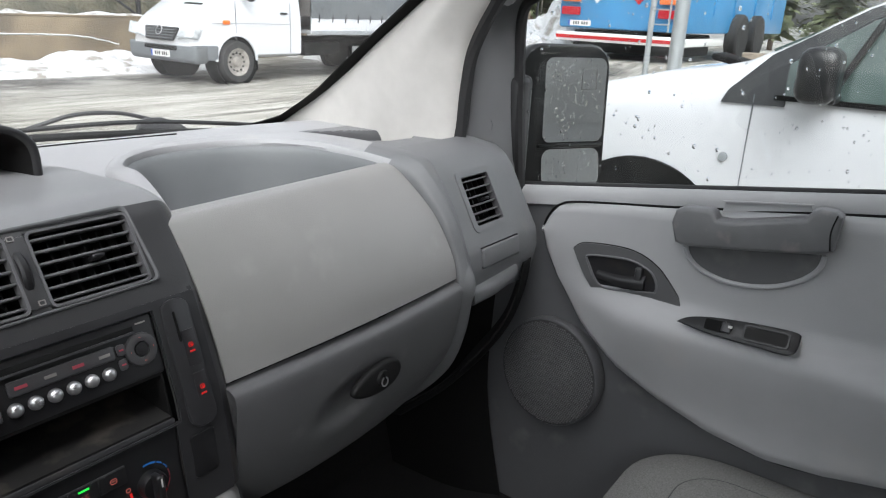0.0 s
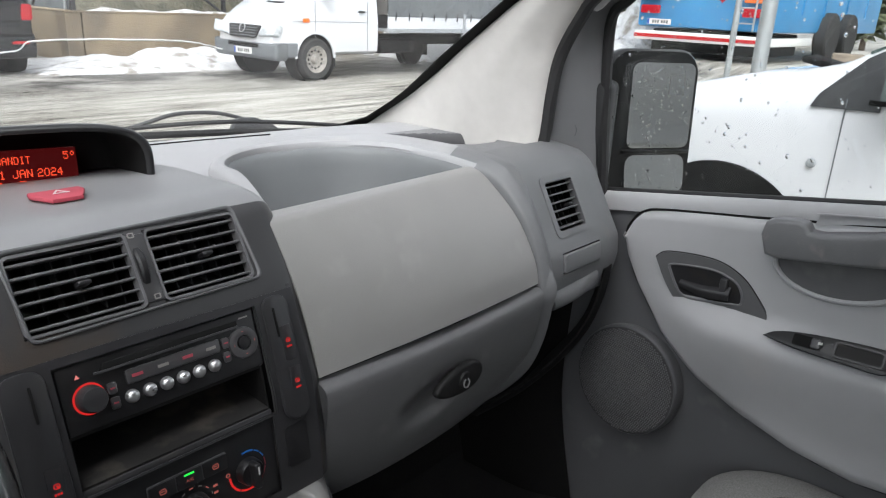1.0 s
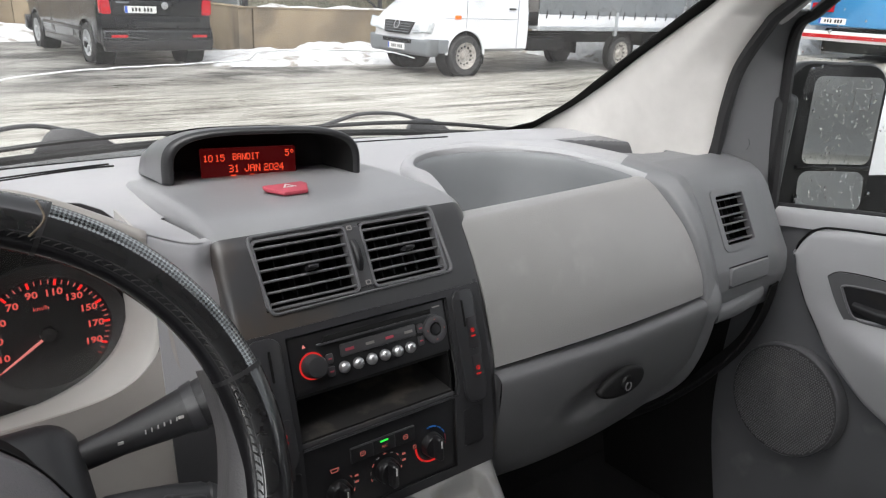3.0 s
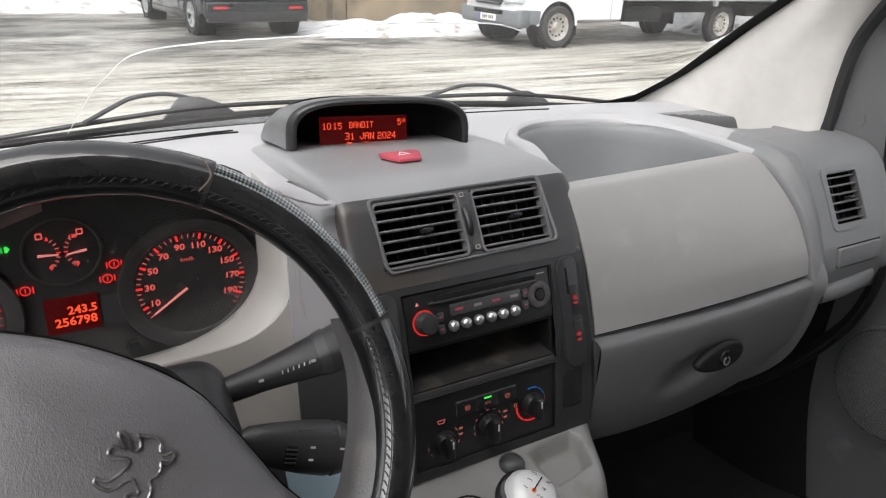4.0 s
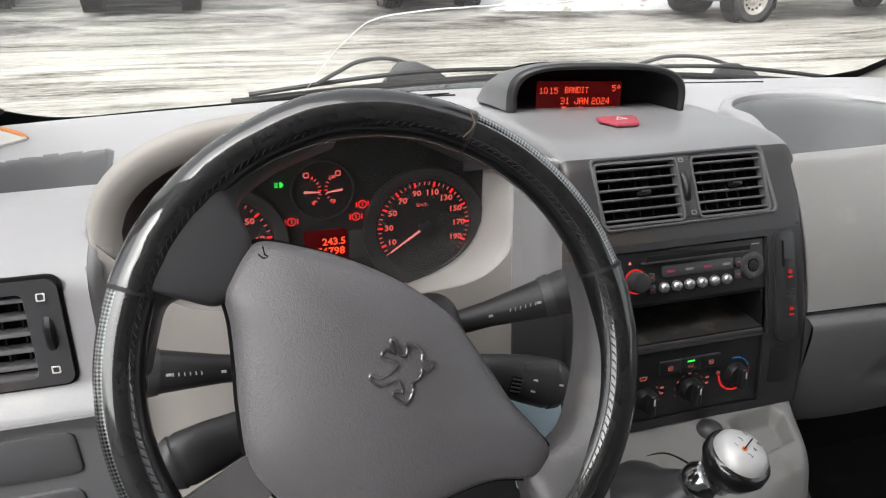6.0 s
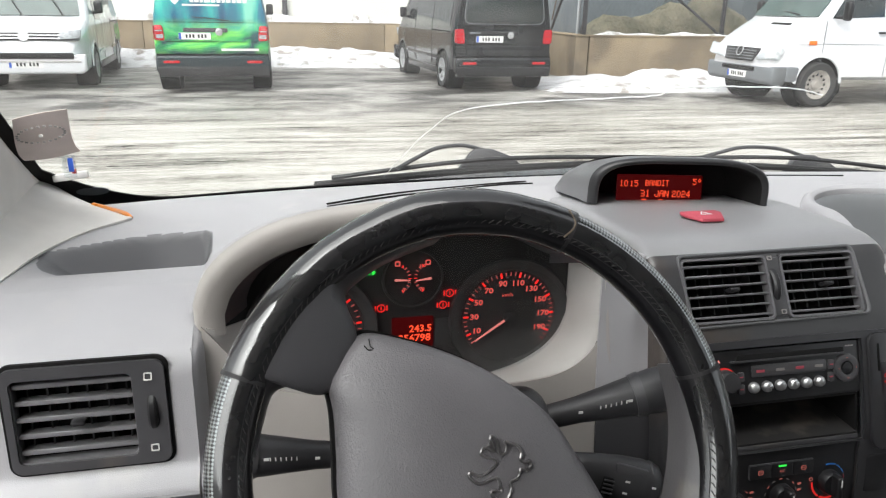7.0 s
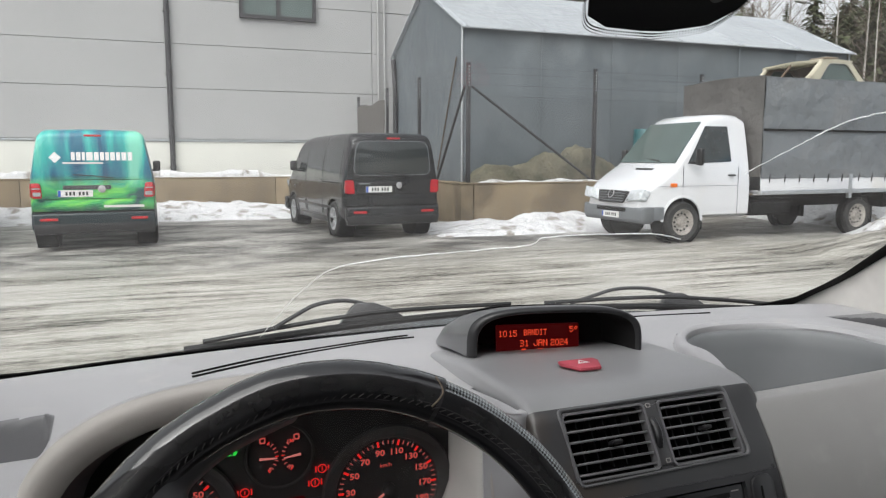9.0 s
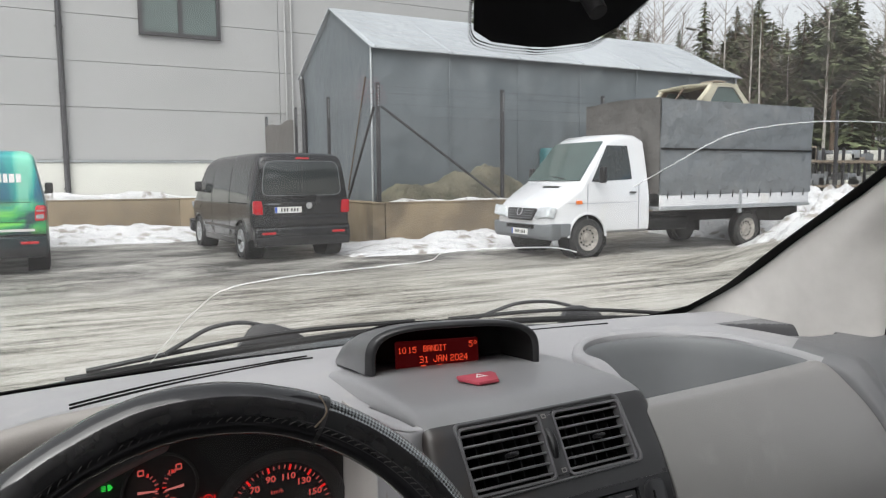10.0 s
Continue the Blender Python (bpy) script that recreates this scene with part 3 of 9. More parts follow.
def ledge_snow(x0, x1, y, deep, z, high, label):
    """Uneven snow lying along the top of a wall."""
    rng, n = random.Random(int(x0 * 10) + 77), 70
    tops = [0.5 + 0.5 * math.sin(0.33 * k + x0) * math.sin(0.12 * k + 1.1) for k in range(n + 1)]
    rows = []
    for k, h in enumerate(tops):
        x, t = x0 + (x1 - x0) * k / n, high * h * (0.8 + 0.4 * rng.random()) * min(1, k / 5, (n - k) / 5) + 0.004
        d = deep * (0.75 + 0.25 * rng.random())
        rows.append([(x, y + deep / 2 - d / 2, z - 0.01), (x, y + deep / 2 - d * 0.45, z + t * 0.6), (x, y + deep / 2 - d * 0.2, z + t), (x, y + deep / 2 + d * 0.25, z + t * 0.95), (x, y + deep / 2 + d / 2, z - 0.01)])
    solo("ledge_snow", skin(rows), SNOW, label, "snow", kind="stuff")


ledge_snow(-8.0, 5.3, 21.52, 0.26, 0.98, 0.24, "thin old snow on top of the retaining wall")
ledge_snow(6.1, 10.5, 15.36, 0.20, 0.95, 0.07, "patches of snow on the wall under the fence")
heap("snow_bank", -9.0, 6.0, 18.6, 21.6, 0.46, 3.0, "low bank of old snow along the retaining wall")
heap("snow_bank", 4.3, 10.6, 13.0, 15.6, 0.33, 8.0, "lumpy dirty snow bank in front of the retaining wall", nx=80, ny=40)
heap("snow_bank", 13.2, 24.0, 12.0, 16.5, 1.35, 5.0, "tall ploughed snow heap with dirty lumps", nx=90, ny=50)
heap("snow_bank", 12.0, 22.0, 7.6, 11.0, 1.7, 15.0, "ploughed snow heap beside the blue lorry", nx=70, ny=40)


def warehouse():
    w = thing("warehouse", (0, 26, 0), "large grey metal-panelled warehouse with a pale plinth", "building")
    part("wall", span(-40, 14.4, 26.02, 40, 0.9, 13), PANEL, w)
    part("plinth", span(-40, 14.42, 25.94, 26.02, 0.85, 2.05, 0.01), PLINTH, w, "pale concrete plinth")
    part("sill_flashing", span(-40, 14.44, 25.90, 26.02, 2.055, 2.12, 0.01), GALV, w, "metal drip flashing")
    seams = [2.13, 3.79, 5.22, 6.67, 8.1, 9.5, 11.2, 13]
    xs = [-40, -27, -14, -0.42, 6.5, 14.4]
    for i in range(len(seams) - 1):
        for j in range(len(xs) - 1):
            part("wall_panel", span(xs[j] + 0.012, xs[j + 1] - 0.012, 25.95, 26.018, seams[i] + 0.008, seams[i + 1] - 0.008, 0.006, 1), PANEL, w, smooth=False)
    for x, r in ((-0.35, 0.085), (6.72, 0.04), (6.95, 0.04)):
        part("downpipe", tube([(x, 25.86, 0.95), (x, 25.86, 1.8), (x, 25.86, 13)], r, 12), STEEL if r > 0.05 else PANEL, w)
    for x in (-0.35,):
        for z in (1.2, 2.2, 4.2, 6.2, 8.2):
            part("pipe_clamp", span(x - 0.12, x + 0.12, 25.78, 25.95, z, z + 0.05, 0.008), STEEL, w)
    for x0, x1, z0, z1 in ((1.93, 4.5, 6.17, 7.7), (-9.2, -6.6, 6.17, 7.7)):
        win = part("window", frame_ring([(x0, z0), (x1, z0), (x1, z1), (x0, z1)], [(x0 + .12, z0 + .12), (x1 - .12, z0 + .12), (x1 - .12, z1 - .12), (x0 + .12, z1 - .12)],
                                        0.12, face_to((0, 25.94, 0), (1, 0, 0), (0, 0, 1))), STEEL, w, "dark metal window frame")
        xm = (x0 + x1) / 2
        part("mullion", span(xm - 0.06, xm + 0.06, 25.84, 25.92, z0 + 0.1, z1 - 0.1), STEEL, win)
        for a, b in ((x0 + .1, xm - .05), (xm + .05, x1 - .1)):
            part("pane", span(a, b, 25.90, 25.92, z0 + 0.1, z1 - 0.1), SCREEN, win, "reflecting window pane")
    part("gutter", span(-40, 14.5, 25.8, 26.0, 12.9, 13.1, 0.03), STEEL, w)
    return w


warehouse()


def storage_tent():
    x0, x1, y0, y1, eave, ridge = 6.1, 18.3, 16.35, 21.8, 4.6, 5.94
    ym = (y0 + y1) / 2
    t = thing("storage_tent", (12, 19, 0.9), "grey tarpaulin storage tent with a wet pale gable roof", "tent")
    def side(y, lean):
        rows = []
        for i in range(13):
            v = i / 12
            rows.append([(x0 + (x1 - x0) * j / 60, y + lean * (0.05 * noise.noise(Vector((j * 0.5, v * 2.5, y))) + 0.04 * math.sin(j / 60 * math.pi * 10) ** 2), 0.9 + (eave - 0.9) * v) for j in range(61)])
        return skin(rows, 0.02)
    part("side_sheet", side(y0, -1), TARP, t)
    part("side_sheet", side(y1, 1), TARP, t)
    for x, s in ((x0, -1), (x1, 1)):
        rows = []
        for i in range(15):
            v = i / 14
            row = []
            for j in range(25):
                y = y0 + (y1 - y0) * j / 24
                top = eave + (ridge - eave) * (1 - abs(y - ym) / (ym - y0))
                row.append((x + s * 0.05 * noise.noise(Vector((j * 0.6, v * 3, x))), y, 0.9 + (top - 0.9) * v))
            rows.append(row)
        part("end_sheet", skin(rows, 0.02), TARP, t)
    for ya, yb in ((y0, ym), (y1, ym)):
        d = 0.22 if ya < ym else -0.22
        rows = []
        for i in range(9):
            v = i / 8
            rows.append([(x0 - 0.12 + (x1 - x0 + 0.24) * j / 60, ya - d * (1 - v) + (yb - ya) * v,
                          eave - 0.12 * (1 - v) + (ridge - eave + 0.02) * v - 0.05 * abs(math.sin(j / 60 * math.pi * 6)) * math.sin(math.pi * v) + 0.02) for j in range(61)])
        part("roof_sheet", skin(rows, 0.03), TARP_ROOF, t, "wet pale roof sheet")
    for k in range(7):
        x = x0 + (x1 - x0) * k / 6
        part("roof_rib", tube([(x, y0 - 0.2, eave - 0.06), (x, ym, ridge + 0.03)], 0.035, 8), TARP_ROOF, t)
    for y in (y0 - 0.04, y1 + 0.04):
        for x in (x0 - 0.05, x1 + 0.05):
            part("corner_post", tube([(x, y, 0.9), (x, y, eave)], 0.03, 8), GALV, t)
    for k in range(1, 6):
        x = x0 + (x1 - x0) * k / 6
        part("sheet_seam", span(x - 0.02, x + 0.02, y0 - 0.10, y0 - 0.085, 0.95, eave - 0.1, 0.004), TARP, t)
    part("ground_flap", span(x0, x1, y0 - 0.13, y0 - 0.1, 0.9, 1.12, 0.01), STEEL, t)
    part("end_fold", tube([(x0 - 0.08, y1 - 0.25, 0.95), (x0 - 0.12, y1 - 0.35, 3.2), (x0 - 0.09, y1 - 0.1, 4.45)], 0.07, 8, 10), STEEL, t, "dark gathered edge of the end sheet")
    part("brace", tube([(x0 - 0.06, y0 + 0.3, 3.9), (x0 - 0.06, y0 + 1.6, 1.2)], 0.016, 8), BARK, t)
    return t


storage_tent()


def fence():
    f = thing("fence", (9, 15.5, 0.95), "dark steel mesh fence on tall slotted posts", "fence")
    line = [(5.85, 15.45), (9.15, 15.45), (12.3, 15.45), (15.6, 15.45), (18.9, 15.45), (22.2, 15.45), (25.5, 15.45)]
    back = [(5.80, 18.7), (5.80, 21.7), (5.80, 25.2)]
    for x, y in line + back:
        post = part("post", span(x - 0.04, x + 0.04, y - 0.04, y + 0.04, 0.9, 3.62, 0.006), STEEL, f)
        for k in range(7):
            part("slot", span(x - 0.015, x + 0.015, y - 0.046, y - 0.041, 3.1 + k * 0.07, 3.13 + k * 0.07), GALV, post)
    part("stay", tube([(5.92, 15.43, 3.1), (9.05, 15.43, 1.0)], 0.03, 8), STEEL, f)
    part("stay", tube([(5.80, 15.55, 3.1), (5.80, 17.3, 1.0)], 0.03, 8), STEEL, f)
    for z in (2.9, 3.15, 3.4, 3.55):
        part("wire", tube([(5.85, 15.45, z), (25.5, 15.45, z)], 0.0035, 5), STEEL, f)
        part("wire", tube([(5.80, 15.5, z), (5.80, 25.2, z)], 0.0035, 5), STEEL, f)
    bm = bmesh.new()
    verts, faces = [], []
    def strand(a, b):
        r = 0.0022
        k = len(verts)
        for p in (a, b):
            verts.extend([(p[0] - r, p[1], p[2] - r), (p[0] + r, p[1], p[2] - r), (p[0], p[1], p[2] + r)])
        faces.extend([(k, k + 1, k + 4, k + 3), (k + 1, k + 2, k + 5, k + 4), (k + 2, k, k + 3, k + 5)])
    top, low, step = 2.9, 0.96, 0.11
    n = int(13.2 / step)
    for i in range(n):
        x = 5.85 + i * step
        for s in (1, -1):
            xa, xb = x, x + s * (top - low) * 0.6
            za, zb = low, top
            if xb < 5.85:
                zb = low + (x - 5.85) / 0.6
                xb = 5.85
            strand((xa, 15.45, za), (xb, 15.45, zb))
    me = bpy.data.meshes.new("mesh_wire")
    me.from_pydata(verts, [], faces)
    me.materials.append(STEEL)
    ob = new("mesh_wire", me)
    ob.parent = f
    ob.matrix_parent_inverse = f.matrix_basis.inverted()
    bm.free()
    return f


fence()
rows = [[(5.74 + 0.03 * noise.noise(Vector((j * 0.4, i * 0.6, 3))), 21.75 + 3.4 * j / 20, 0.95 + (2.3 + 0.05 * math.sin(j * 0.5)) * i / 10) for j in range(21)] for i in range(11)]
solo("wind_sheet", skin(rows, 0.006), material("brown_grey_sheet", (0.095, 0.088, 0.082), 0.7, vary=0.15, scale=1.5, bump=0.4, bump_scale=4), "brownish grey sheet tied to the fence by the warehouse", "sheet")

# a crumpled olive sheet over a heap behind the fence
rows = []
for i in range(31):
    v = i / 30
    row = []
    for j in range(61):
        u = j / 60
        x, y = 6.1 + 4.6 * u, 15.75 + 0.8 * v
        h = (0.34 + 0.42 * math.exp(-((x - 9.15) / 1.25) ** 4) + 0.12 * math.exp(-((x - 7.0) / 0.7) ** 2)) * min(1, u * 9, (1 - u) * 4) ** 0.6 * math.sin(math.pi * 0.94 * v) ** 0.45
        row.append((x, y, 0.92 + max(0, h * (1 + 0.35 * noise.fractal(Vector((x * 1.6, y * 2, 4)), 1, 2, 4)))))
    rows.append(row)
solo("tarpaulin_heap", skin(rows, 0.01), CAMO, "crumpled olive tarpaulin over a heap behind the fence", "tarpaulin", angle=80)
solo("green_barrel", lathe([(0.28, 0), (0.3, 0.02), (0.3, 0.35), (0.31, 0.37), (0.3, 0.39), (0.3, 1.3), (0.27, 1.35)], Matrix.Translation((11.1, 16.1, 0.9)), 20),
     material("teal_plastic", (0.02, 0.11, 0.12), 0.4), "dark teal plastic barrel behind the fence", "barrel")


# ---- vehicles ----
def lerp_list(pts, t):
    for (a, va), (b, vb) in zip(pts, pts[1:]):
        if t <= b:
            return va + (vb - va) * max(0, (t - a)) / (b - a)
    return pts[-1][1]


def hull(stations, roof, sill, half, levels=10):
    """A vehicle body lofted along y. roof, sill, half: lines of (y, value)."""
    rows = []
    for y in stations:
        zt, zb, w = lerp_list(roof, y), lerp_list(sill, y), lerp_list(half, y)
        def wide(z):
            return w * (1 - 0.035 * max(0, (0.6 - z) / 0.4) - 0.19 * max(0, (z - 1.02)) ** 1.25)
        r = min(0.16, 0.3 * (zt - zb))
        half_row = [(0, zb), (wide(zb) * 0.9, zb), (wide(zb + 0.06), zb + 0.06)]
        for k in range(levels + 1):
            z = zb + 0.06 + (zt - r - zb - 0.06) * k / levels
            half_row.append((wide(z), z))
        we = wide(zt - r)
        for a in (25, 50, 75):
            half_row.append((we - r * 1.15 * (1 - math.cos(radians(a))), zt - r + r * math.sin(radians(a)) * 0.93))
        half_row.append((0, zt))
        ring = [(x, y, z) for x, z in half_row] + [(-x, y, z) for x, z in half_row[-2:0:-1]]
        rows.append(ring)
    return skin(rows, close_u=True, caps=True), None


def cut_wells(bm, ys, zc, r):
    """Open the wheel wells in the flanks of a body."""
    gone = [f for f in bm.faces if abs(f.calc_center_median().x) > 0.72 and any((f.calc_center_median().y - y) ** 2 + (f.calc_center_median().z - zc) ** 2 < r * r for y in ys)]
    bmesh.ops.delete(bm, geom=gone, context="FACES")


def fine_stations(st, ys, r):
    """The stations of a body with close ones added round its wheel wells."""
    extra = [y + r * (k / 10 - 1) for y in ys for k in range(21)]
    return sorted(set(st) | {round(e, 4) for e in extra if st[0] < e < st[-1]})


def arch_lip(x, y, z, r, side):
    """The upper half of a rounded lip round a wheel well."""
    bm = lathe([(r - 0.02, 0.0), (r - 0.018, 0.018), (r - 0.004, 0.026), (r + 0.026, 0.020), (r + 0.034, 0.0)], Matrix.Translation((x, y, z)) @ Matrix.Rotation(radians(90 * side), 4, "Y"), 48)
    bmesh.ops.delete(bm, geom=[v for v in bm.verts if v.co.z < z - r * 0.12], context="VERTS")
    return bm


def wheel_well(x, y, z, r, side):
    return lathe([(0.001, -0.30), (r + 0.01, -0.30), (r + 0.01, 0.004), (r + 0.02, 0.004), (r + 0.02, -0.31), (0.001, -0.31)], Matrix.Translation((x, y, z)) @ Matrix.Rotation(radians(90 * side), 4, "Y"), 40)


def wheel(parent, x, y, r, w, rim_mat, name="wheel", spokes=0):
    side = 1 if x > 0 else -1
    m = Matrix.Translation((x, y, r)) @ Matrix.Rotation(radians(90 * side), 4, "Y")
    tyre = part(name, lathe([(r * 0.62, -w / 2 + 0.02), (r * 0.93, -w / 2), (r, -w / 2 + 0.04), (r, w / 2 - 0.04), (r * 0.93, w / 2), (r * 0.64, w / 2 - 0.01), (r * 0.6, 0)], m, 36), TYRE, parent)
    rim = part("rim", lathe([(0.01, w / 2 - 0.05), (r * 0.2, w / 2 - 0.045), (r * 0.24, w / 2 - 0.07), (r * 0.5, w / 2 - 0.05), (r * 0.6, w / 2 - 0.012), (r * 0.655, w / 2 - 0.004), (r * 0.655, w / 2 - 0.03), (r * 0.5, w / 2 - 0.11)], m, 32), rim_mat, tyre)
    n = spokes or 12
    for k in range(n):
        a = 2 * math.pi * k / n
        if spokes:
            mm = m @ Matrix.Rotation(a, 4, "Z") @ Matrix.Translation((r * 0.4, 0, w / 2 - 0.03))
            part("spoke", box(r * 0.48, r * 0.12, 0.03, mm, 0.008), rim_mat, tyre)
        else:
            mm = m @ Matrix.Rotation(a, 4, "Z") @ Matrix.Translation((r * 0.43, 0, w / 2 - 0.058))
            part("rim_hole", lathe([(0.001, 0), (r * 0.055, 0), (r * 0.055, 0.012), (0.001, 0.012)], mm, 10), MATT, tyre)
    part("hub_cap", lathe([(0.001, w / 2 - 0.03), (r * 0.13, w / 2 - 0.032), (r * 0.16, w / 2 - 0.05)], m, 20), rim_mat, tyre)
    arch = lathe([(r * 1.13, -0.12), (r * 1.17, 0.012), (r * 1.02, 0.014), (r * 1.0, -0.12)], Matrix.Translation((x + side * 0.062, y, r)) @ Matrix.Rotation(radians(90 * side), 4, "Y"), 36)
    return tyre, arch


def plate(parent, m, w=0.52, h=0.11):
    """A number plate with unreadable bars in place of its signs."""
    p = part("number_plate", prism(rounded(w, h, 0.01), 0.008, m), PLATE, parent, "white number plate with a blue end", smooth=False)
    part("plate_band", prism([(-w / 2 + .004, -h / 2 + .004), (-w / 2 + 0.045, -h / 2 + .004), (-w / 2 + 0.045, h / 2 - .004), (-w / 2 + .004, h / 2 - .004)], 0.003, m @ Matrix.Translation((0, 0, 0.008))), PLATE_BLUE, p, smooth=False)
    for k, x in enumerate((-0.14, -0.085, -0.03, 0.055, 0.11, 0.165)):
        x = x * w / 0.52 + 0.01
        part("plate_bar", prism([(x - .016, -.03), (x + .016, -.03), (x + .016, .03), (x - .016, .03)], 0.003, m @ Matrix.Translation((0, 0, 0.008))), PLATE_INK, p, smooth=False)
    return p


BACK = face_to  # out of a rear face: x right, y up, z to the rear


def eased(pts, r, n=4):
    """A polygon with its corners rounded."""
    out, k = [], len(pts)
    for i in range(k):
        p, a, b = Vector(pts[i]), Vector(pts[i - 1]), Vector(pts[(i + 1) % k])
        u, w = (a - p).normalized(), (b - p).normalized()
        q = min(r, (a - p).length * 0.45, (b - p).length * 0.45)
        for j in range(n + 1):
            f = j / n
            c = p + u * q * (1 - f) ** 2 + w * q * f ** 2
            out.append((c.x, c.y))
    return out


def transporter(label, paint, tail, rim, spokes, wrap=False, dark_roof=False):
    """A mid-size panel van; local y runs to its nose, with the tail at y = 0."""
    v = thing("van", (0, 0, 0), label, "van", "parked vans")
    st = [0.03, 0.05, 0.12, 0.3, 0.6, 1.0, 1.5, 2.0, 2.5, 3.0, 3.3, 3.5, 3.7, 3.9, 4.1, 4.2, 4.4, 4.6, 4.75, 4.85, 4.9]
    roof = [(0.03, 1.85), (0.05, 1.90), (0.12, 1.95), (0.3, 1.98), (1, 1.99), (3.0, 1.97), (3.4, 1.92), (3.6, 1.82), (4.25, 1.18), (4.6, 1.06), (4.78, 0.98), (4.9, 0.75)]
    sill = [(0.03, 0.42), (0.12, 0.34), (0.6, 0.26), (4.4, 0.26), (4.9, 0.34)]
    half = [(0.03, 0.915), (0.12, 0.945), (0.4, 0.952), (4.0, 0.952), (4.5, 0.93), (4.75, 0.86), (4.9, 0.72)]
    bm, _ = hull(fine_stations(st, (0.78, 3.95), 0.42), roof, sill, half, 36)
    cut_wells(bm, (0.78, 3.95), 0.345, 0.395)
    part("body", bm, paint, v)
    rear = lambda x, z, d=0.0, lean=0.0: face_to((x, 0.03 - d, z), (1, 0, 0), (0, lean, 1))  # noqa: E731
    glass_mat = paint if wrap else CARGLASS
    pane_line = [(-0.775, 1.19), (0.775, 1.19), (0.70, 1.81), (-0.70, 1.81)]
    part("rear_window", prism(eased(pane_line, 0.16, 6), 0.012, rear(0, 0), 0.004), glass_mat, v, "" if wrap else "dark tinted rear window")
    part("window_seal", frame_ring(eased([(x * 1.02, 1.5 + (z - 1.5) * 1.04) for x, z in pane_line], 0.17, 6), eased(pane_line, 0.16, 6), 0.008, rear(0, 0)), BUMPER if not wrap else paint, v)
    if not wrap:
        part("window_split", span(-0.006, 0.006, 0.014, 0.02, 1.2, 1.8), RUBBER, v)
        part("lettering_bar", prism(rounded(0.40, 0.03, 0.005), 0.004, rear(-0.47, 1.03)), BUMPER, v)
    for zc in (0.83, 1.145):
        part("tailgate_crease", span(-0.74, 0.74, 0.024, 0.032, zc - 0.004, zc + 0.004), MATT, v)
    part("brake_light", prism(rounded(0.26, 0.035, 0.012), 0.015, rear(0.02, 1.868, -0.014), 0.004), TAIL, v)
    part("wiper", tube([(0.3, 0.004, 1.17), (0.0, 0.004, 1.21), (-0.3, 0.004, 1.23)], 0.008, 6), BLACK, v)
    for s in (-1, 1):
        lamp = part("tail_lamp", prism(eased([(s * 0.765, 0.845), (s * 0.915, 0.845), (s * 0.92, 1.095), (s * 0.79, 1.095), (s * 0.772, 0.99)], 0.03), 0.032, rear(0, 0), 0.008), TAIL_ON if tail else TAIL, v, "red tail lamp")
        part("lamp_lens", prism(rounded(0.115, 0.062, 0.012), 0.004, rear(s * 0.84, 0.925 if tail else 0.915, 0.032)), TAIL if tail else LAMPGLASS, lamp)
        part("lamp_band", prism(rounded(0.115, 0.02, 0.006), 0.004, rear(s * 0.848, 1.005, 0.032)), TAIL if tail else LAMPGLASS, lamp)
        part("lamp_flank", prism(eased([(0.0, 0.855), (0.12, 0.87), (0.09, 1.08), (0.0, 1.09)], 0.02), 0.012, face_to((s * 0.925, 0.0 if s > 0 else 0.0, 0), (0, s, 0), (0, 0, 1)) @ Matrix.Scale(s, 4, (1, 0, 0)), 0.004), TAIL, lamp)
        part("reflector", prism(rounded(0.26, 0.045, 0.015), 0.012, face_to((s * 0.68, -0.044, 0.50), (1, 0, 0), (0, 0, 1)), 0.004), TAIL, v)
        part("mirror", box(0.15, 0.11, 0.22, Matrix.Translation((s * 1.03, 3.55, 1.34)), 0.04, 3), BLACK, v)
        part("mirror_arm", box(0.14, 0.06, 0.06, Matrix.Translation((s * 0.94, 3.57, 1.25)), 0.02), BLACK, v)
    part("handle_trim", prism(rounded(0.72, 0.07, 0.015), 0.016, rear(-0.1, 1.02), 0.005), BLACK if not wrap else FASCIA, v)
    part("badge", lathe([(0.001, 0.0), (0.052, 0), (0.06, 0.006), (0.06, 0.012), (0.05, 0.016), (0.001, 0.014)], rear(0.12, 0.99, 0.016), 24), SILVER, v, "round silver badge")
    part("tailgate_step", prism([(-0.70, 0.62), (0.70, 0.62), (0.73, 0.80), (-0.73, 0.80)], 0.02, rear(0, 0), 0.008), paint, v)
    part("bumper_gap", span(-0.92, 0.92, -0.01, 0.06, 0.604, 0.63), MATT, v)
    part("rear_bumper", prism([(-0.94, 0.36), (-0.90, 0.30), (0.90, 0.30), (0.94, 0.36), (0.93, 0.60), (-0.93, 0.60)], 0.165, face_to((0, 0.12, 0), (1, 0, 0), (0, 0, 1)), 0.04, 3), paint, v)
    part("bumper_foot", prism([(-0.90, 0.26), (0.90, 0.26), (0.92, 0.43), (-0.92, 0.43)], 0.172, face_to((0, 0.12, 0), (1, 0, 0), (0, 0, 1)), 0.02), BLACK, v)
    plate(v, rear(-0.28, 0.92, 0.004))
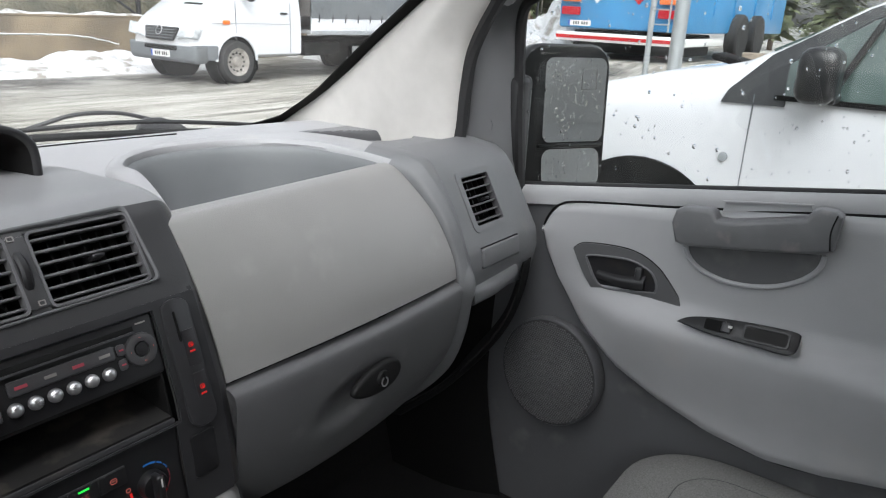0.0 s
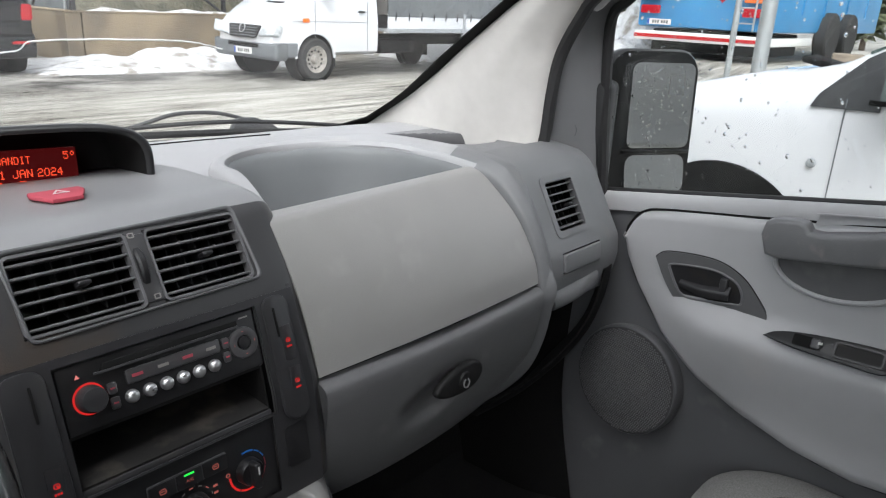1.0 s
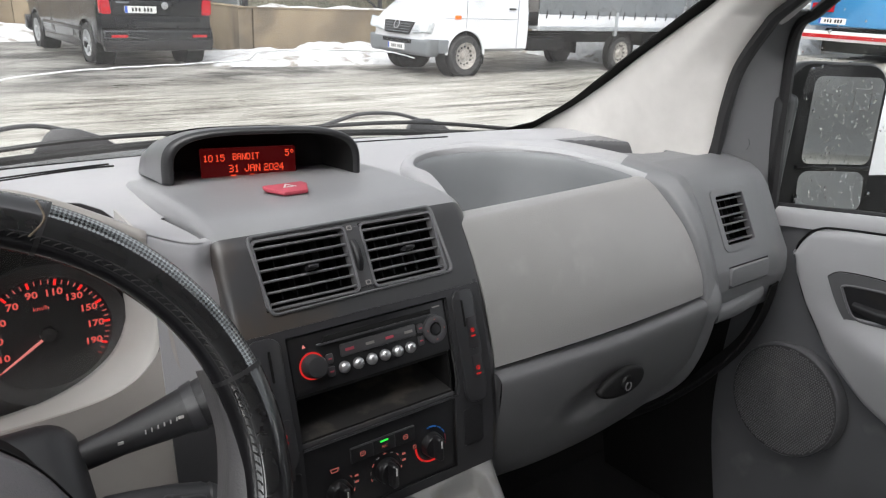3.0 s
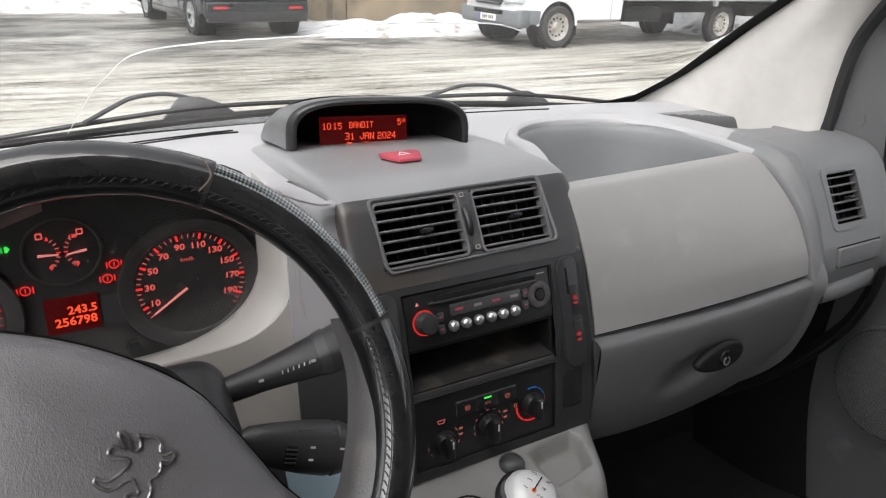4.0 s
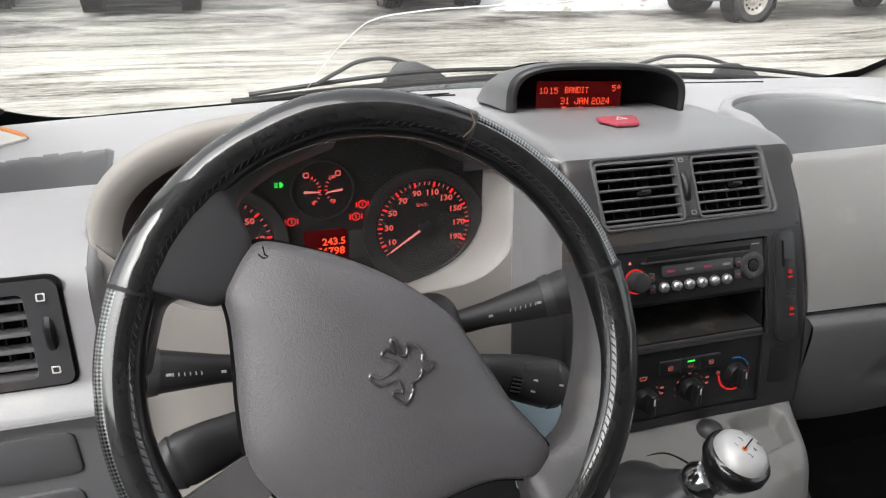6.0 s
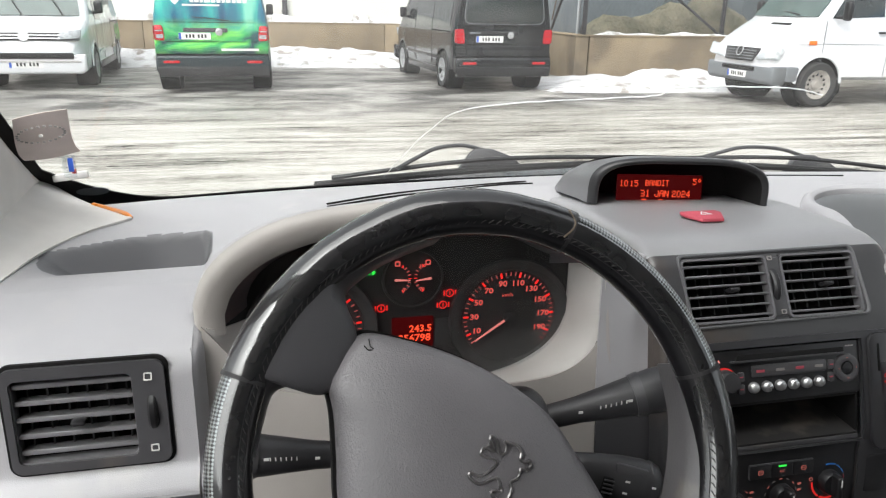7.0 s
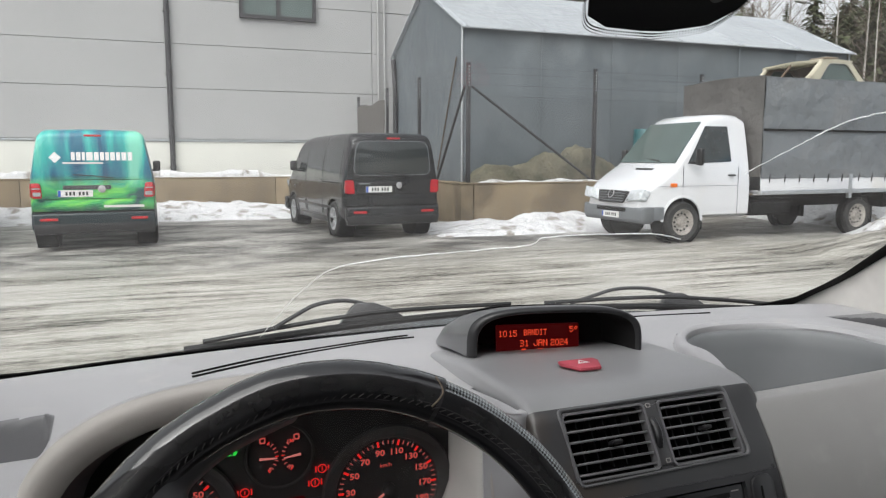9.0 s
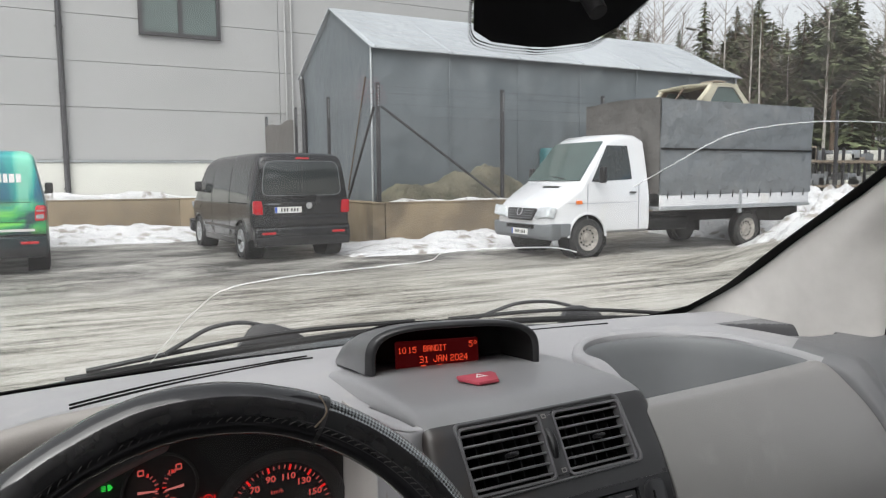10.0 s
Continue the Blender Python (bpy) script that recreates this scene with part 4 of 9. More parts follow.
    for s in (-1, 1):
        x = s * 0.95
        sm = face_to((s * 0.953, 0, 0), (0, s, 0), (0, 0, 1))
        for a, b, c, d in ((0.35, 1.45, 1.12, 1.68), (1.55, 2.75, 1.12, 1.70), (2.85, 3.55, 1.12, 1.70)):
            if (wrap or dark_roof) and a < 2.5:
                continue
            q = [(a, c), (b, c), (b - (0.35 if b > 3 else 0.02), d), (a + 0.02, d)]
            rows = [[Vector((s * (0.958 - 0.19 * 0.952 * max(0, z - 1.02) ** 1.25), y, z)) for y, z in ((q[0][0] + (q[3][0] - q[0][0]) * k / 6, c + (d - c) * k / 6), (q[1][0] + (q[2][0] - q[1][0]) * k / 6, c + (d - c) * k / 6))] for k in range(7)]
            part("side_window", skin(rows, 0.008), CARGLASS, v, "dark tinted side window")
        for y in (1.52, 2.8, 3.62):
            part("door_gap", span(x - 0.004 * s, x + 0.004 * s, y - 0.006, y + 0.006, 0.4, 1.1), MATT, v)
        part("side_strip", span(s * 0.944, s * 0.962, 0.9, 3.4, 0.52, 0.58, 0.006), BLACK if not dark_roof else paint, v)
        part("slide_rail", span(s * 0.945, s * 0.958, 0.3, 1.5, 1.03, 1.05), MATT, v)
        part("side_sill", span(s * 0.9, s * 0.955, 0.9, 3.4, 0.24, 0.36, 0.02), BLACK, v)
        for y in (0.78, 3.95):
            wheel(v, s * 0.845, y, 0.335, 0.235, rim, spokes=spokes)
            part("arch_lip", arch_lip(s * 0.936, y, 0.345, 0.40, s), paint, v)
            part("wheel_well", wheel_well(s * 0.935, y, 0.345, 0.40, s), MATT, v)
    # the front
    front = lambda x, z, y, lean=0.0: face_to((x, y, z), (-1, 0, 0), (0, lean, 1))  # noqa: E731
    rows = [[Vector((x * (1 - 0.13 * k / 8), 4.262 - 0.625 * k / 8 - 0.04 * x * x, 1.20 + 0.62 * k / 8)) for x in [0.80 * (j / 10 * 2 - 1) for j in range(11)]] for k in range(9)]
    part("windscreen", skin(rows, 0.012), SCREEN, v, "sloping windscreen")
    for x0, x1 in ((-0.55, -0.25), (0.1, 0.4)):
        part("wiper", tube([(x0, 4.28, 1.2), (x1 - 0.1, 4.0, 1.48), (x1, 3.95, 1.56)], 0.012, 6), BLACK, v)
    part("front_bumper", prism([(-0.93, 0.32), (-0.85, 0.26), (0.85, 0.26), (0.93, 0.32), (0.93, 0.58), (-0.93, 0.58)], 0.22, front(0, 0, 4.78), 0.05, 3), paint, v)
    part("grille", prism(rounded(1.72, 0.13, 0.03), 0.025, front(0, 0.865, 4.86, -0.25), 0.006), BLACK, v)
    for z in (0.84, 0.89):
        part("grille_bar", prism(rounded(1.1, 0.016, 0.006), 0.012, front(0, z, 4.885, -0.25)), CHROME, v)
    part("lower_grille", prism(rounded(1.5, 0.10, 0.03), 0.02, front(0, 0.56, 4.995), 0.005), BLACK, v)
    part("trim_bar", prism(rounded(1.7, 0.03, 0.01), 0.014, front(0, 0.47, 5.0)), CHROME, v)
    part("front_badge", lathe([(0.001, 0.0), (0.075, 0), (0.085, 0.01), (0.075, 0.02), (0.001, 0.016)], front(0, 0.87, 4.885, -0.2), 24), SILVER, v, "round silver badge")
    for s in (-1, 1):
        part("headlamp", prism([(s * 0.50, 0.80), (s * 0.86, 0.83), (s * 0.89, 0.98), (s * 0.55, 0.93)], 0.06, front(0, 0.018, 5.0, -0.2), 0.015), LAMPGLASS, v, "clear headlamp")
    plate(v, front(0, 0.42, 5.002))
    if dark_roof:
        rows = [[Vector((x, 0.3 + 3.38 * k / 24, lerp_list(roof, 0.3 + 3.38 * k / 24) + 0.016 - 0.09 * abs(x) ** 2.2)) for x in [0.73 * (j / 12 * 2 - 1) for j in range(13)]] for k in range(25)]
        part("roof_panel", skin(rows, 0.01), BLACK_PAINT, v, "black roof panel")
        for s in (-1, 1):
            rows = [[Vector((s * (0.957 - 0.19 * 0.952 * max(0, z - 1.02) ** 1.25), y + 0.25 * (z - 0.8), z)) for y in (0.15, 0.5, 0.9)] for z in (0.6, 0.9, 1.2, 1.5, 1.7)]
            part("side_print", skin(rows, 0.004), AURORA, v, "green aurora print")
            part("lettering_bar", span(s * 0.935, s * 0.945, 1.3, 2.3, 1.38, 1.50), BUMPER, v)
    return v


black_van = transporter("black panel van with tinted rear windows", BLACK_PAINT, True, ALLOY, 5)
black_van.matrix_basis = pose(3.45, 13.38, 0, 0, 0, 4.5)
SIGNWHITE = material("white_sign_film", (0.8, 0.8, 0.8), 0.4, vary=0.03, scale=20)
green_van = transporter("panel van wrapped in a green and blue aurora print", AURORA, False, RIM, 0, wrap=True)
sign = face_to((0.10, 0.012, 1.53), (1, 0, 0), (0, 0, 1))
x = -0.42
for wide in (0.075, 0.085, 0.065, 0.115, 0.09, 0.08, 0.075, 0.09, 0.08, 0.095, 0.09):
    part("lettering_bar", prism(rounded(wide - 0.02, 0.135, 0.006, 2), 0.003, sign @ Matrix.Translation((x + wide / 2, 0, 0))), SIGNWHITE, green_van, smooth=False)
    x += wide
part("lettering_bar", prism(rounded(0.60, 0.03, 0.004), 0.003, face_to((-0.14, 0.016, 1.42), (1, 0, 0), (0, 0, 1))), WHITE_PRINT, green_van)
part("lettering_bar", prism(rounded(0.62, 0.04, 0.004), 0.003, face_to((0.45, 0.006, 0.70), (1, 0, 0), (0, 0, 1))), WHITE_PRINT, green_van)
part("logo", prism([(-0.09, 0), (0, -0.09), (0.09, 0), (0, 0.09)], 0.003, face_to((-0.55, 0.016, 1.51), (1, 0, 0), (0, 0, 1))), SIGNWHITE, green_van, "white lozenge mark")
green_van.matrix_basis = pose(-1.68, 13.55, 0, 0, 0, 1.5)
white_van = transporter("white panel van with a black roof parked nose out", WHITE_PAINT, False, ALLOY, 5, dark_roof=True)
white_van.matrix_basis = pose(-5.15, 18.9, 0, 0, 0, 184.7)


def drop_side_truck():
    """A white light truck with a sheet-covered load bed; local y runs to its nose at y = 0."""
    t = thing("light_truck", (0, 0, 0), "white light truck with a grey tilt-covered load bed", "truck")
    st = [-2.35, -2.32, -2.2, -1.9, -1.6, -1.45, -1.3, -1.1, -0.9, -0.75, -0.6, -0.4, -0.2, -0.08, -0.02, 0.0]
    roof = [(-2.35, 2.24), (-2.2, 2.31), (-1.7, 2.33), (-1.5, 2.27), (-1.35, 2.15), (-0.72, 1.40), (-0.6, 1.33), (-0.2, 1.08), (-0.06, 0.96), (0, 0.75)]
    sill = [(-2.35, 0.42), (-0.1, 0.42), (0, 0.45)]
    half = [(-2.35, 0.955), (-0.7, 0.955), (-0.3, 0.92), (-0.08, 0.85), (0, 0.76)]
    bm, _ = hull(fine_stations(st, (-0.83,), 0.45), roof, sill, half, 40)
    cut_wells(bm, (-0.83,), 0.38, 0.425)
    part("cab", bm, WHITE_PAINT, t)
    rows = [[Vector((x * (1 - 0.13 * k / 8), -0.70 - 0.63 * k / 8 - 0.05 * x * x, 1.425 + 0.735 * k / 8)) for x in [0.82 * (j / 10 * 2 - 1) for j in range(11)]] for k in range(9)]
    part("windscreen", skin(rows, 0.012), SCREEN, t, "pale reflecting windscreen")
    for s in (-1, 1):
        q0, q1, q2, q3 = (-0.95, 1.40), (-1.95, 1.44), (-1.93, 2.08), (-1.42, 2.08)
        rows = []
        for k in range(7):
            f = k / 6
            row = []
            for a, b in ((q0, q3), (q1, q2)):
                y, z = a[0] + (b[0] - a[0]) * f, a[1] + (b[1] - a[1]) * f
                row.append(Vector((s * (0.962 - 0.18 * max(0, z - 1.02) ** 1.25), y, z)))
            rows.append(row)
        part("side_window", skin(rows, 0.008), CARGLASS, t, "dark cab window")
        for y in (-0.82, -2.08):
            part("door_gap", span(s * 0.950, s * 0.959, y - 0.004, y + 0.004, 0.5, 1.36), BUMPER, t)
        part("door_crease", span(s * 0.950, s * 0.959, -2.05, -0.3, 1.0, 1.006), BUMPER, t)
        part("door_handle", box(0.03, 0.16, 0.035, Matrix.Translation((s * 0.965, -1.92, 1.19)), 0.01), BLACK, t)
        part("mirror", box(0.14, 0.1, 0.30, Matrix.Translation((s * 1.1, -1.05, 1.52)), 0.035, 3), BLACK, t)
        part("mirror_arm", tube([(s * 0.93, -1.0, 1.42), (s * 1.06, -1.04, 1.42)], 0.025, 8), BLACK, t)
        part("side_indicator", box(0.02, 0.14, 0.07, Matrix.Translation((s * 0.955, -0.62, 1.02)), 0.008), AMBER, t)
        part("headlamp", prism(eased([(s * 0.45, 0.68), (s * 0.90, 0.72), (s * 0.93, 0.93), (s * 0.56, 0.89)], 0.04), 0.14, face_to((0, 0.152, 0.048), (-1, 0, 0), (0, -0.35, 1)), 0.02), HEADGLASS, t, "clear headlamp")
        for y in (-0.83, -5.2):
            _, arch = wheel(t, s * 0.872, y, 0.36, 0.22, RIM)
            if y < -2:
                part("wheel_arch", arch, MATT, t)
            else:
                part("arch_lip", arch_lip(s * 0.938, y, 0.38, 0.43, s), WHITE_PAINT, t)
                part("wheel_well", wheel_well(s * 0.94, y, 0.38, 0.43, s), MATT, t)
            part("mud_flap", span(s * 0.73, s * 0.93, y - 0.47, y - 0.45, 0.2, 0.6), MATT, t)
    part("grille", prism(eased([(-0.38, -0.12), (0.38, -0.12), (0.47, 0.11), (-0.47, 0.11)], 0.03), 0.03, face_to((0, -0.012, 0.80), (-1, 0, 0), (0, -0.35, 1)), 0.008), BLACK, t)
    for z in (0.73, 0.775, 0.82, 0.865):
        part("grille_bar", prism(rounded(0.76, 0.014, 0.005), 0.012, face_to((0, 0.022 - (z - 0.80) * 0.35, z), (-1, 0, 0), (0, -0.35, 1))), BUMPER, t)
    part("star_ring", frame_ring([(0.085 * math.cos(a * math.pi / 12), 0.085 * math.sin(a * math.pi / 12)) for a in range(24)], [(0.07 * math.cos(a * math.pi / 12), 0.07 * math.sin(a * math.pi / 12)) for a in range(24)], 0.012, face_to((0, 0.03, 0.85), (-1, 0, 0), (0, -0.35, 1))), SILVER, t, "round silver badge")
    part("bumper", prism([(-0.95, 0.42), (-0.88, 0.34), (0.88, 0.34), (0.95, 0.42), (0.955, 0.64), (-0.955, 0.64)], 0.31, face_to((0, -0.28, 0), (-1, 0, 0), (0, 0, 1)), 0.085, 4), BUMPER, t, "grey plastic bumper")
    for s in (-1, 1):
        part("bumper_side", span(s * 0.90, s * 0.965, -0.44, -0.2, 0.4, 0.64, 0.03), BUMPER, t)
    part("bumper_slot", prism(rounded(0.9, 0.07, 0.02), 0.006, face_to((0, 0.028, 0.57), (-1, 0, 0), (0, 0, 1))), MATT, t)
    plate(t, face_to((0, 0.036, 0.47), (-1, 0, 0), (0, 0, 1)))
    part("bonnet_vent", prism(rounded(0.5, 0.05, 0.012), 0.006, face_to((-0.2, -0.55, 1.298), (-1, 0, 0), (0, -1.6, 1))), MATT, t)
    part("wiper", tube([(-0.4, -0.72, 1.45), (0.1, -0.78, 1.50)], 0.014, 6), BLACK, t)
    # chassis and load bed
    for s in (-1, 1):
        part("chassis_rail", span(s * 0.36, s * 0.46, -7.0, -2.3, 0.55, 0.72, 0.01), MATT, t)
    part("fuel_tank", span(-0.9, -0.5, -3.5, -2.5, 0.42, 0.68, 0.05, 3), MATT, t)
    part("tool_box", span(-0.9, -0.55, -6.9, -6.0, 0.50, 0.78, 0.03), MATT, t)
    part("tow_bar", span(-0.7, 0.7, -7.25, -7.1, 0.6, 0.8, 0.02), STEEL, t)
    part("bed", span(-1.05, 1.05, -7.1, -2.5, 0.84, 0.90, 0.01), GALV, t)
    for s in (-1, 1):
        for k, (ya, yb) in enumerate(((-4.78, -2.52), (-7.08, -4.84))):
            side = part("drop_side", span(s * 1.04, s * 1.075, ya, yb, 0.84, 1.18, 0.006), WHITE_PAINT, t, "white aluminium drop side")
            part("edge_rail", span(s * 1.06, s * 1.10, ya, yb, 0.82, 0.90, 0.01), GALV, side)
            for j in range(6):
                y = ya + 0.2 + (yb - ya - 0.4) * j / 5
                part("lashing", tube([(s * 1.085, y, 1.2), (s * 1.09, y + 0.02, 1.05)], 0.012, 6), BLACK, side)
        part("stake", span(s * 1.03, s * 1.10, -4.85, -4.77, 0.72, 1.2, 0.008), GALV, t)
    rows = []
    for i in range(15):
        v = i / 14
        row = []
        for j in range(61):
            y = -2.5 - 4.62 * j / 60
            r = 0.018 * noise.noise(Vector((j * 0.25, v * 4, 2))) + 0.012 * math.sin(v * math.pi * 3)
            row.append((-1.084 - r * min(1, v * 5), y, 1.12 + 1.86 * v + 0.004 * math.sin(j)))
        rows.append(row)
    part("cover_side", skin(rows, 0.01), COVERTARP, t, "grey tilt cover")
    part("cover_side", skin([[(-p[0], p[1], p[2]) for p in row] for row in rows], 0.01), COVERTARP, t)
    rows = [[(-1.08 + 2.16 * j / 24, -2.48 + 0.02 * noise.noise(Vector((j * 0.4, i * 0.5, 7))), 1.15 + (1.85 + 0.03 * math.sin(math.pi * j / 24)) * i / 12) for j in range(25)] for i in range(13)]
    part("cover_front", skin(rows, 0.01), TARP_FRONT, t, "grimy front of the tilt cover")
    part("cover_back", skin([[(p[0], -7.13, p[2]) for p in row] for row in rows], 0.01), TARP_FRONT, t)
    rows = [[(-1.09 + 2.18 * j / 16, -2.46 - 4.7 * i / 30, 2.99 + 0.05 * math.sin(math.pi * j / 16) - 0.03 * abs(math.sin(i / 30 * math.pi * 5))) for j in range(17)] for i in range(31)]
    part("cover_roof", skin(rows, 0.01), COVERTARP, t)
    part("cover_strap", span(-1.102, -1.09, -7.1, -2.5, 2.0, 2.04), MATT, t)
    return t


truck = drop_side_truck()
truck.matrix_basis = pose(7.22, 11.75, 0, 0, 0, 91)

# an old boat wheelhouse on trestles behind the truck
def boat_cabin():
    wh = thing("boat_cabin", (14.7, 14.4, 0), "weathered cream boat wheelhouse on a timber stand behind the covered truck", "boat")
    for x in (13.8, 15.6):
        for y in (13.7, 15.2):
            part("stand_leg", span(x - 0.06, x + 0.06, y - 0.06, y + 0.06, 0.0, 3.1, 0.01), TIMBER, wh)
    part("deck", span(13.68, 15.82, 13.56, 15.36, 3.1, 3.26, 0.02), CREAM, wh)
    side = [(13.71, 3.25), (15.79, 3.25), (15.12, 3.86), (14.33, 3.86)]
    hole = [(14.2, 3.37), (15.42, 3.37), (15.02, 3.76), (14.48, 3.76)]
    for y, mat in ((13.6, CREAM), (15.33, BARK)):
        m = face_to((0, y, 0), (1, 0, 0), (0, 0, 1))
        panel = part("side_panel", frame_ring(eased(side, 0.08), eased(hole, 0.08), 0.05, m), mat, wh, "cream moulded cabin side" if y < 14 else "dark far side of the cabin")
        part("window_pane", prism(eased(hole, 0.08), 0.012, m @ Matrix.Translation((0, 0, 0.015))), SCREEN, panel, "dusty window pane")
        part("window_rubber", frame_ring(eased([(14.9 + (x - 14.9) * 1.04, z + 0.012 * (1 if z > 3.5 else -1)) for x, z in hole], 0.09), eased(hole, 0.08), 0.012, m @ Matrix.Translation((0, 0, 0.05))), BUMPER, panel)
    part("roof", net([[(14.24, 13.54, 3.84), (14.7, 13.54, 3.87), (15.2, 13.54, 3.85)], [(14.2, 14.45, 3.89), (14.7, 14.45, 3.93), (15.24, 14.45, 3.90)], [(14.2, 15.4, 3.84), (14.7, 15.4, 3.88), (15.2, 15.4, 3.85)]], 12, 12, 0.05), CREAM, wh, "cream cabin roof")
    part("roof_hatch", span(14.75, 15.15, 13.9, 14.4, 3.94, 3.99, 0.015), TIMBER, wh)
    for y in (13.62, 15.31):
        part("front_pillar", tube([(13.71, y, 3.25), (14.0, y, 3.52), (14.30, y, 3.84)], 0.055, 8, 8), CREAM, wh)
    for x, z in ((13.74, 3.29), (14.28, 3.83)):
        part("front_rail", tube([(x, 13.6, z), (x, 15.33, z)], 0.05, 8), CREAM, wh)
    part("front_mullion", tube([(13.73, 14.5, 3.27), (14.28, 14.5, 3.84)], 0.028, 8), BARK, wh)
    part("rear_bulkhead", skin([[(15.74, 13.63, 3.26), (15.74, 15.3, 3.26)], [(15.10, 13.63, 3.84), (15.10, 15.3, 3.84)]], 0.03), BARK, wh, "dark bulkhead")
    return wh


boat_cabin()
# racks and oddments behind the far fence
random.seed(5)
for k in range(9):
    x, y = 22.4 + (k % 3) * 2.6, 17.0 + (k // 3) * 1.2
    rk = thing("timber_rack", (x, y, 0.9), "steel rack stacked with timber and building oddments", "rack", "racks behind the fence")
    for dx in (0, 2.2):
        for dy in (0, 0.8):
            part("upright", span(x + dx - 0.04, x + dx + 0.04, y + dy - 0.04, y + dy + 0.04, 0.9, 2.5), STEEL, rk)
    for z in (1.05, 1.95):
        part("shelf", span(x - 0.1, x + 2.3, y - 0.05, y + 0.85, z, z + 0.08), TIMBER, rk)
        for j in range(4):
            a = random.uniform(0, 1.4)
            part("load", span(x + a, x + a + random.uniform(0.4, 0.8), y + 0.02, y + 0.7, z + 0.085, z + 0.085 + random.uniform(0.1, 0.5), 0.02), random.choice([TIMBER, GALV, PLINTH, PLINTH, BUMPER]), rk)


# ---- the neighbouring white van, the lorry and the posts seen through the door window ----
def smooth_bank(y):
    """1 on the raised yard, falling to 0 at its two long sides."""
    f = min(1, max(0, min((y + 6) / 2, (10.6 - y) / 1.6)))
    return f * f * (3 - 2 * f)


TRIM = material("grey_black_trim", (0.035, 0.037, 0.04), 0.5, vary=0.1, scale=10)


def neighbour():
    """A white car-derived van standing beside; local y runs to its nose."""
    v = thing("car", (0, 0, 0), "wet white delivery car parked alongside", "car")
    X = 3.0
    st = [-2.6, -2.5, -2.2, -1.5, -0.8, -0.3, 0.0, 0.25, 0.5, 0.75, 0.95, 1.15, 1.35, 1.6, 1.85, 2.05, 2.2, 2.27]
    roof = [(-2.6, 1.5), (-2.2, 1.75), (-0.8, 1.82), (-0.1, 1.78), (0.25, 1.76), (0.7, 1.55), (1.05, 1.335), (1.2, 1.262), (1.6, 1.19), (1.95, 1.10), (2.2, 0.95), (2.27, 0.7)]
    sill = [(-2.6, 0.4), (-2.2, 0.25), (1.9, 0.25), (2.27, 0.35)]
    half = [(-2.6, 0.86), (1.2, 0.90), (1.7, 0.87), (2.05, 0.78), (2.27, 0.55)]
    bm, _ = hull(st, roof, sill, half, 14)
    bm.transform(Matrix.Translation((X + 0.9, 0.0, 0)))
    part("body", bm, WHITE_PAINT, v)
    xs = X - 0.004
    def sheet(name, outline, mat, d=0.012, label=""):
        pts = []
        for y, z in outline:
            pts.append((y, z))
        b2 = bmesh.new()
        f = b2.faces.new([b2.verts.new((X + 0.9 - 0.90 * (1 - 0.19 * max(0, z - 1.02) ** 1.25) - d, y, z)) for y, z in pts])
        r = bmesh.ops.extrude_face_region(b2, geom=[f])
        bmesh.ops.translate(b2, vec=(0.03, 0, 0), verts=[q for q in r["geom"] if isinstance(q, bmesh.types.BMVert)])
        return part(name, b2, mat, v, label, smooth=False)
    sheet("door_window", [(0.965, 1.13), (0.965, 1.275), (0.70, 1.455), (0.35, 1.62), (-0.55, 1.66), (-0.55, 1.14)], SCREEN, 0.010, "dark door window")
    sheet("quarter_trim", [(1.215, 1.095), (1.19, 1.15), (1.04, 1.305), (0.72, 1.50), (0.34, 1.665), (0.33, 1.635), (0.70, 1.46), (0.955, 1.285), (0.955, 1.10)], TRIM, 0.010, "black plastic quarter panel")
    sheet("window_strip", [(1.0, 1.125), (1.0, 1.145), (-0.55, 1.155), (-0.55, 1.125)], MATT, 0.014)
    part("quarter_bar", tube([(2.99, 0.80, 1.14), (3.02, 0.66, 1.46)], 0.014, 8), BLACK, v)
    rows = [[Vector((X + 0.9 + x * (1 - 0.12 * k / 6), 1.10 - 0.82 * k / 6 - 0.06 * x * x, 1.325 + 0.42 * k / 6)) for x in [0.76 * (j / 8 * 2 - 1) for j in range(9)]] for k in range(7)]
    part("windscreen", skin(rows, 0.012), SCREEN, v, "sloping windscreen")
    part("door_gap", span(X - 0.002, X + 0.02, 1.078, 1.082, 0.35, 1.14), BUMPER, v)
    part("mirror", box(0.20, 0.15, 0.215, Matrix.Translation((2.87, 0.825, 1.245)), 0.05, 3), BLACK, v, "black door mirror")
    part("mirror_foot", box(0.16, 0.10, 0.05, Matrix.Translation((2.93, 0.80, 1.16)), 0.02), BLACK, v)
    part("indicator", lathe([(0.001, 0), (0.02, 0), (0.018, 0.01), (0.001, 0.012)], face_to((X - 0.002, 1.165, 0.86), (0, -1.6, 0), (0, 0, 0.9)), 20), LAMPGLASS, v)
    part("cowl", box(0.2, 0.28, 0.03, pose(3.35, 1.22, 1.245, 12, 0, 0), 0.01), MATT, v)
    m = Matrix.Translation((X + 0.10, 1.53, 0.32)) @ Matrix.Rotation(radians(-90), 4, "Y")
    tyre = part("wheel", lathe([(0.2, -0.1), (0.3, -0.1), (0.32, -0.07), (0.32, 0.07), (0.3, 0.1), (0.21, 0.09)], m, 36), TYRE, v)
    part("rim", lathe([(0.01, 0.05), (0.1, 0.05), (0.19, 0.08), (0.205, 0.09), (0.205, 0.05)], m, 32), RIM, tyre)
    b2 = bmesh.new()
    n = 28
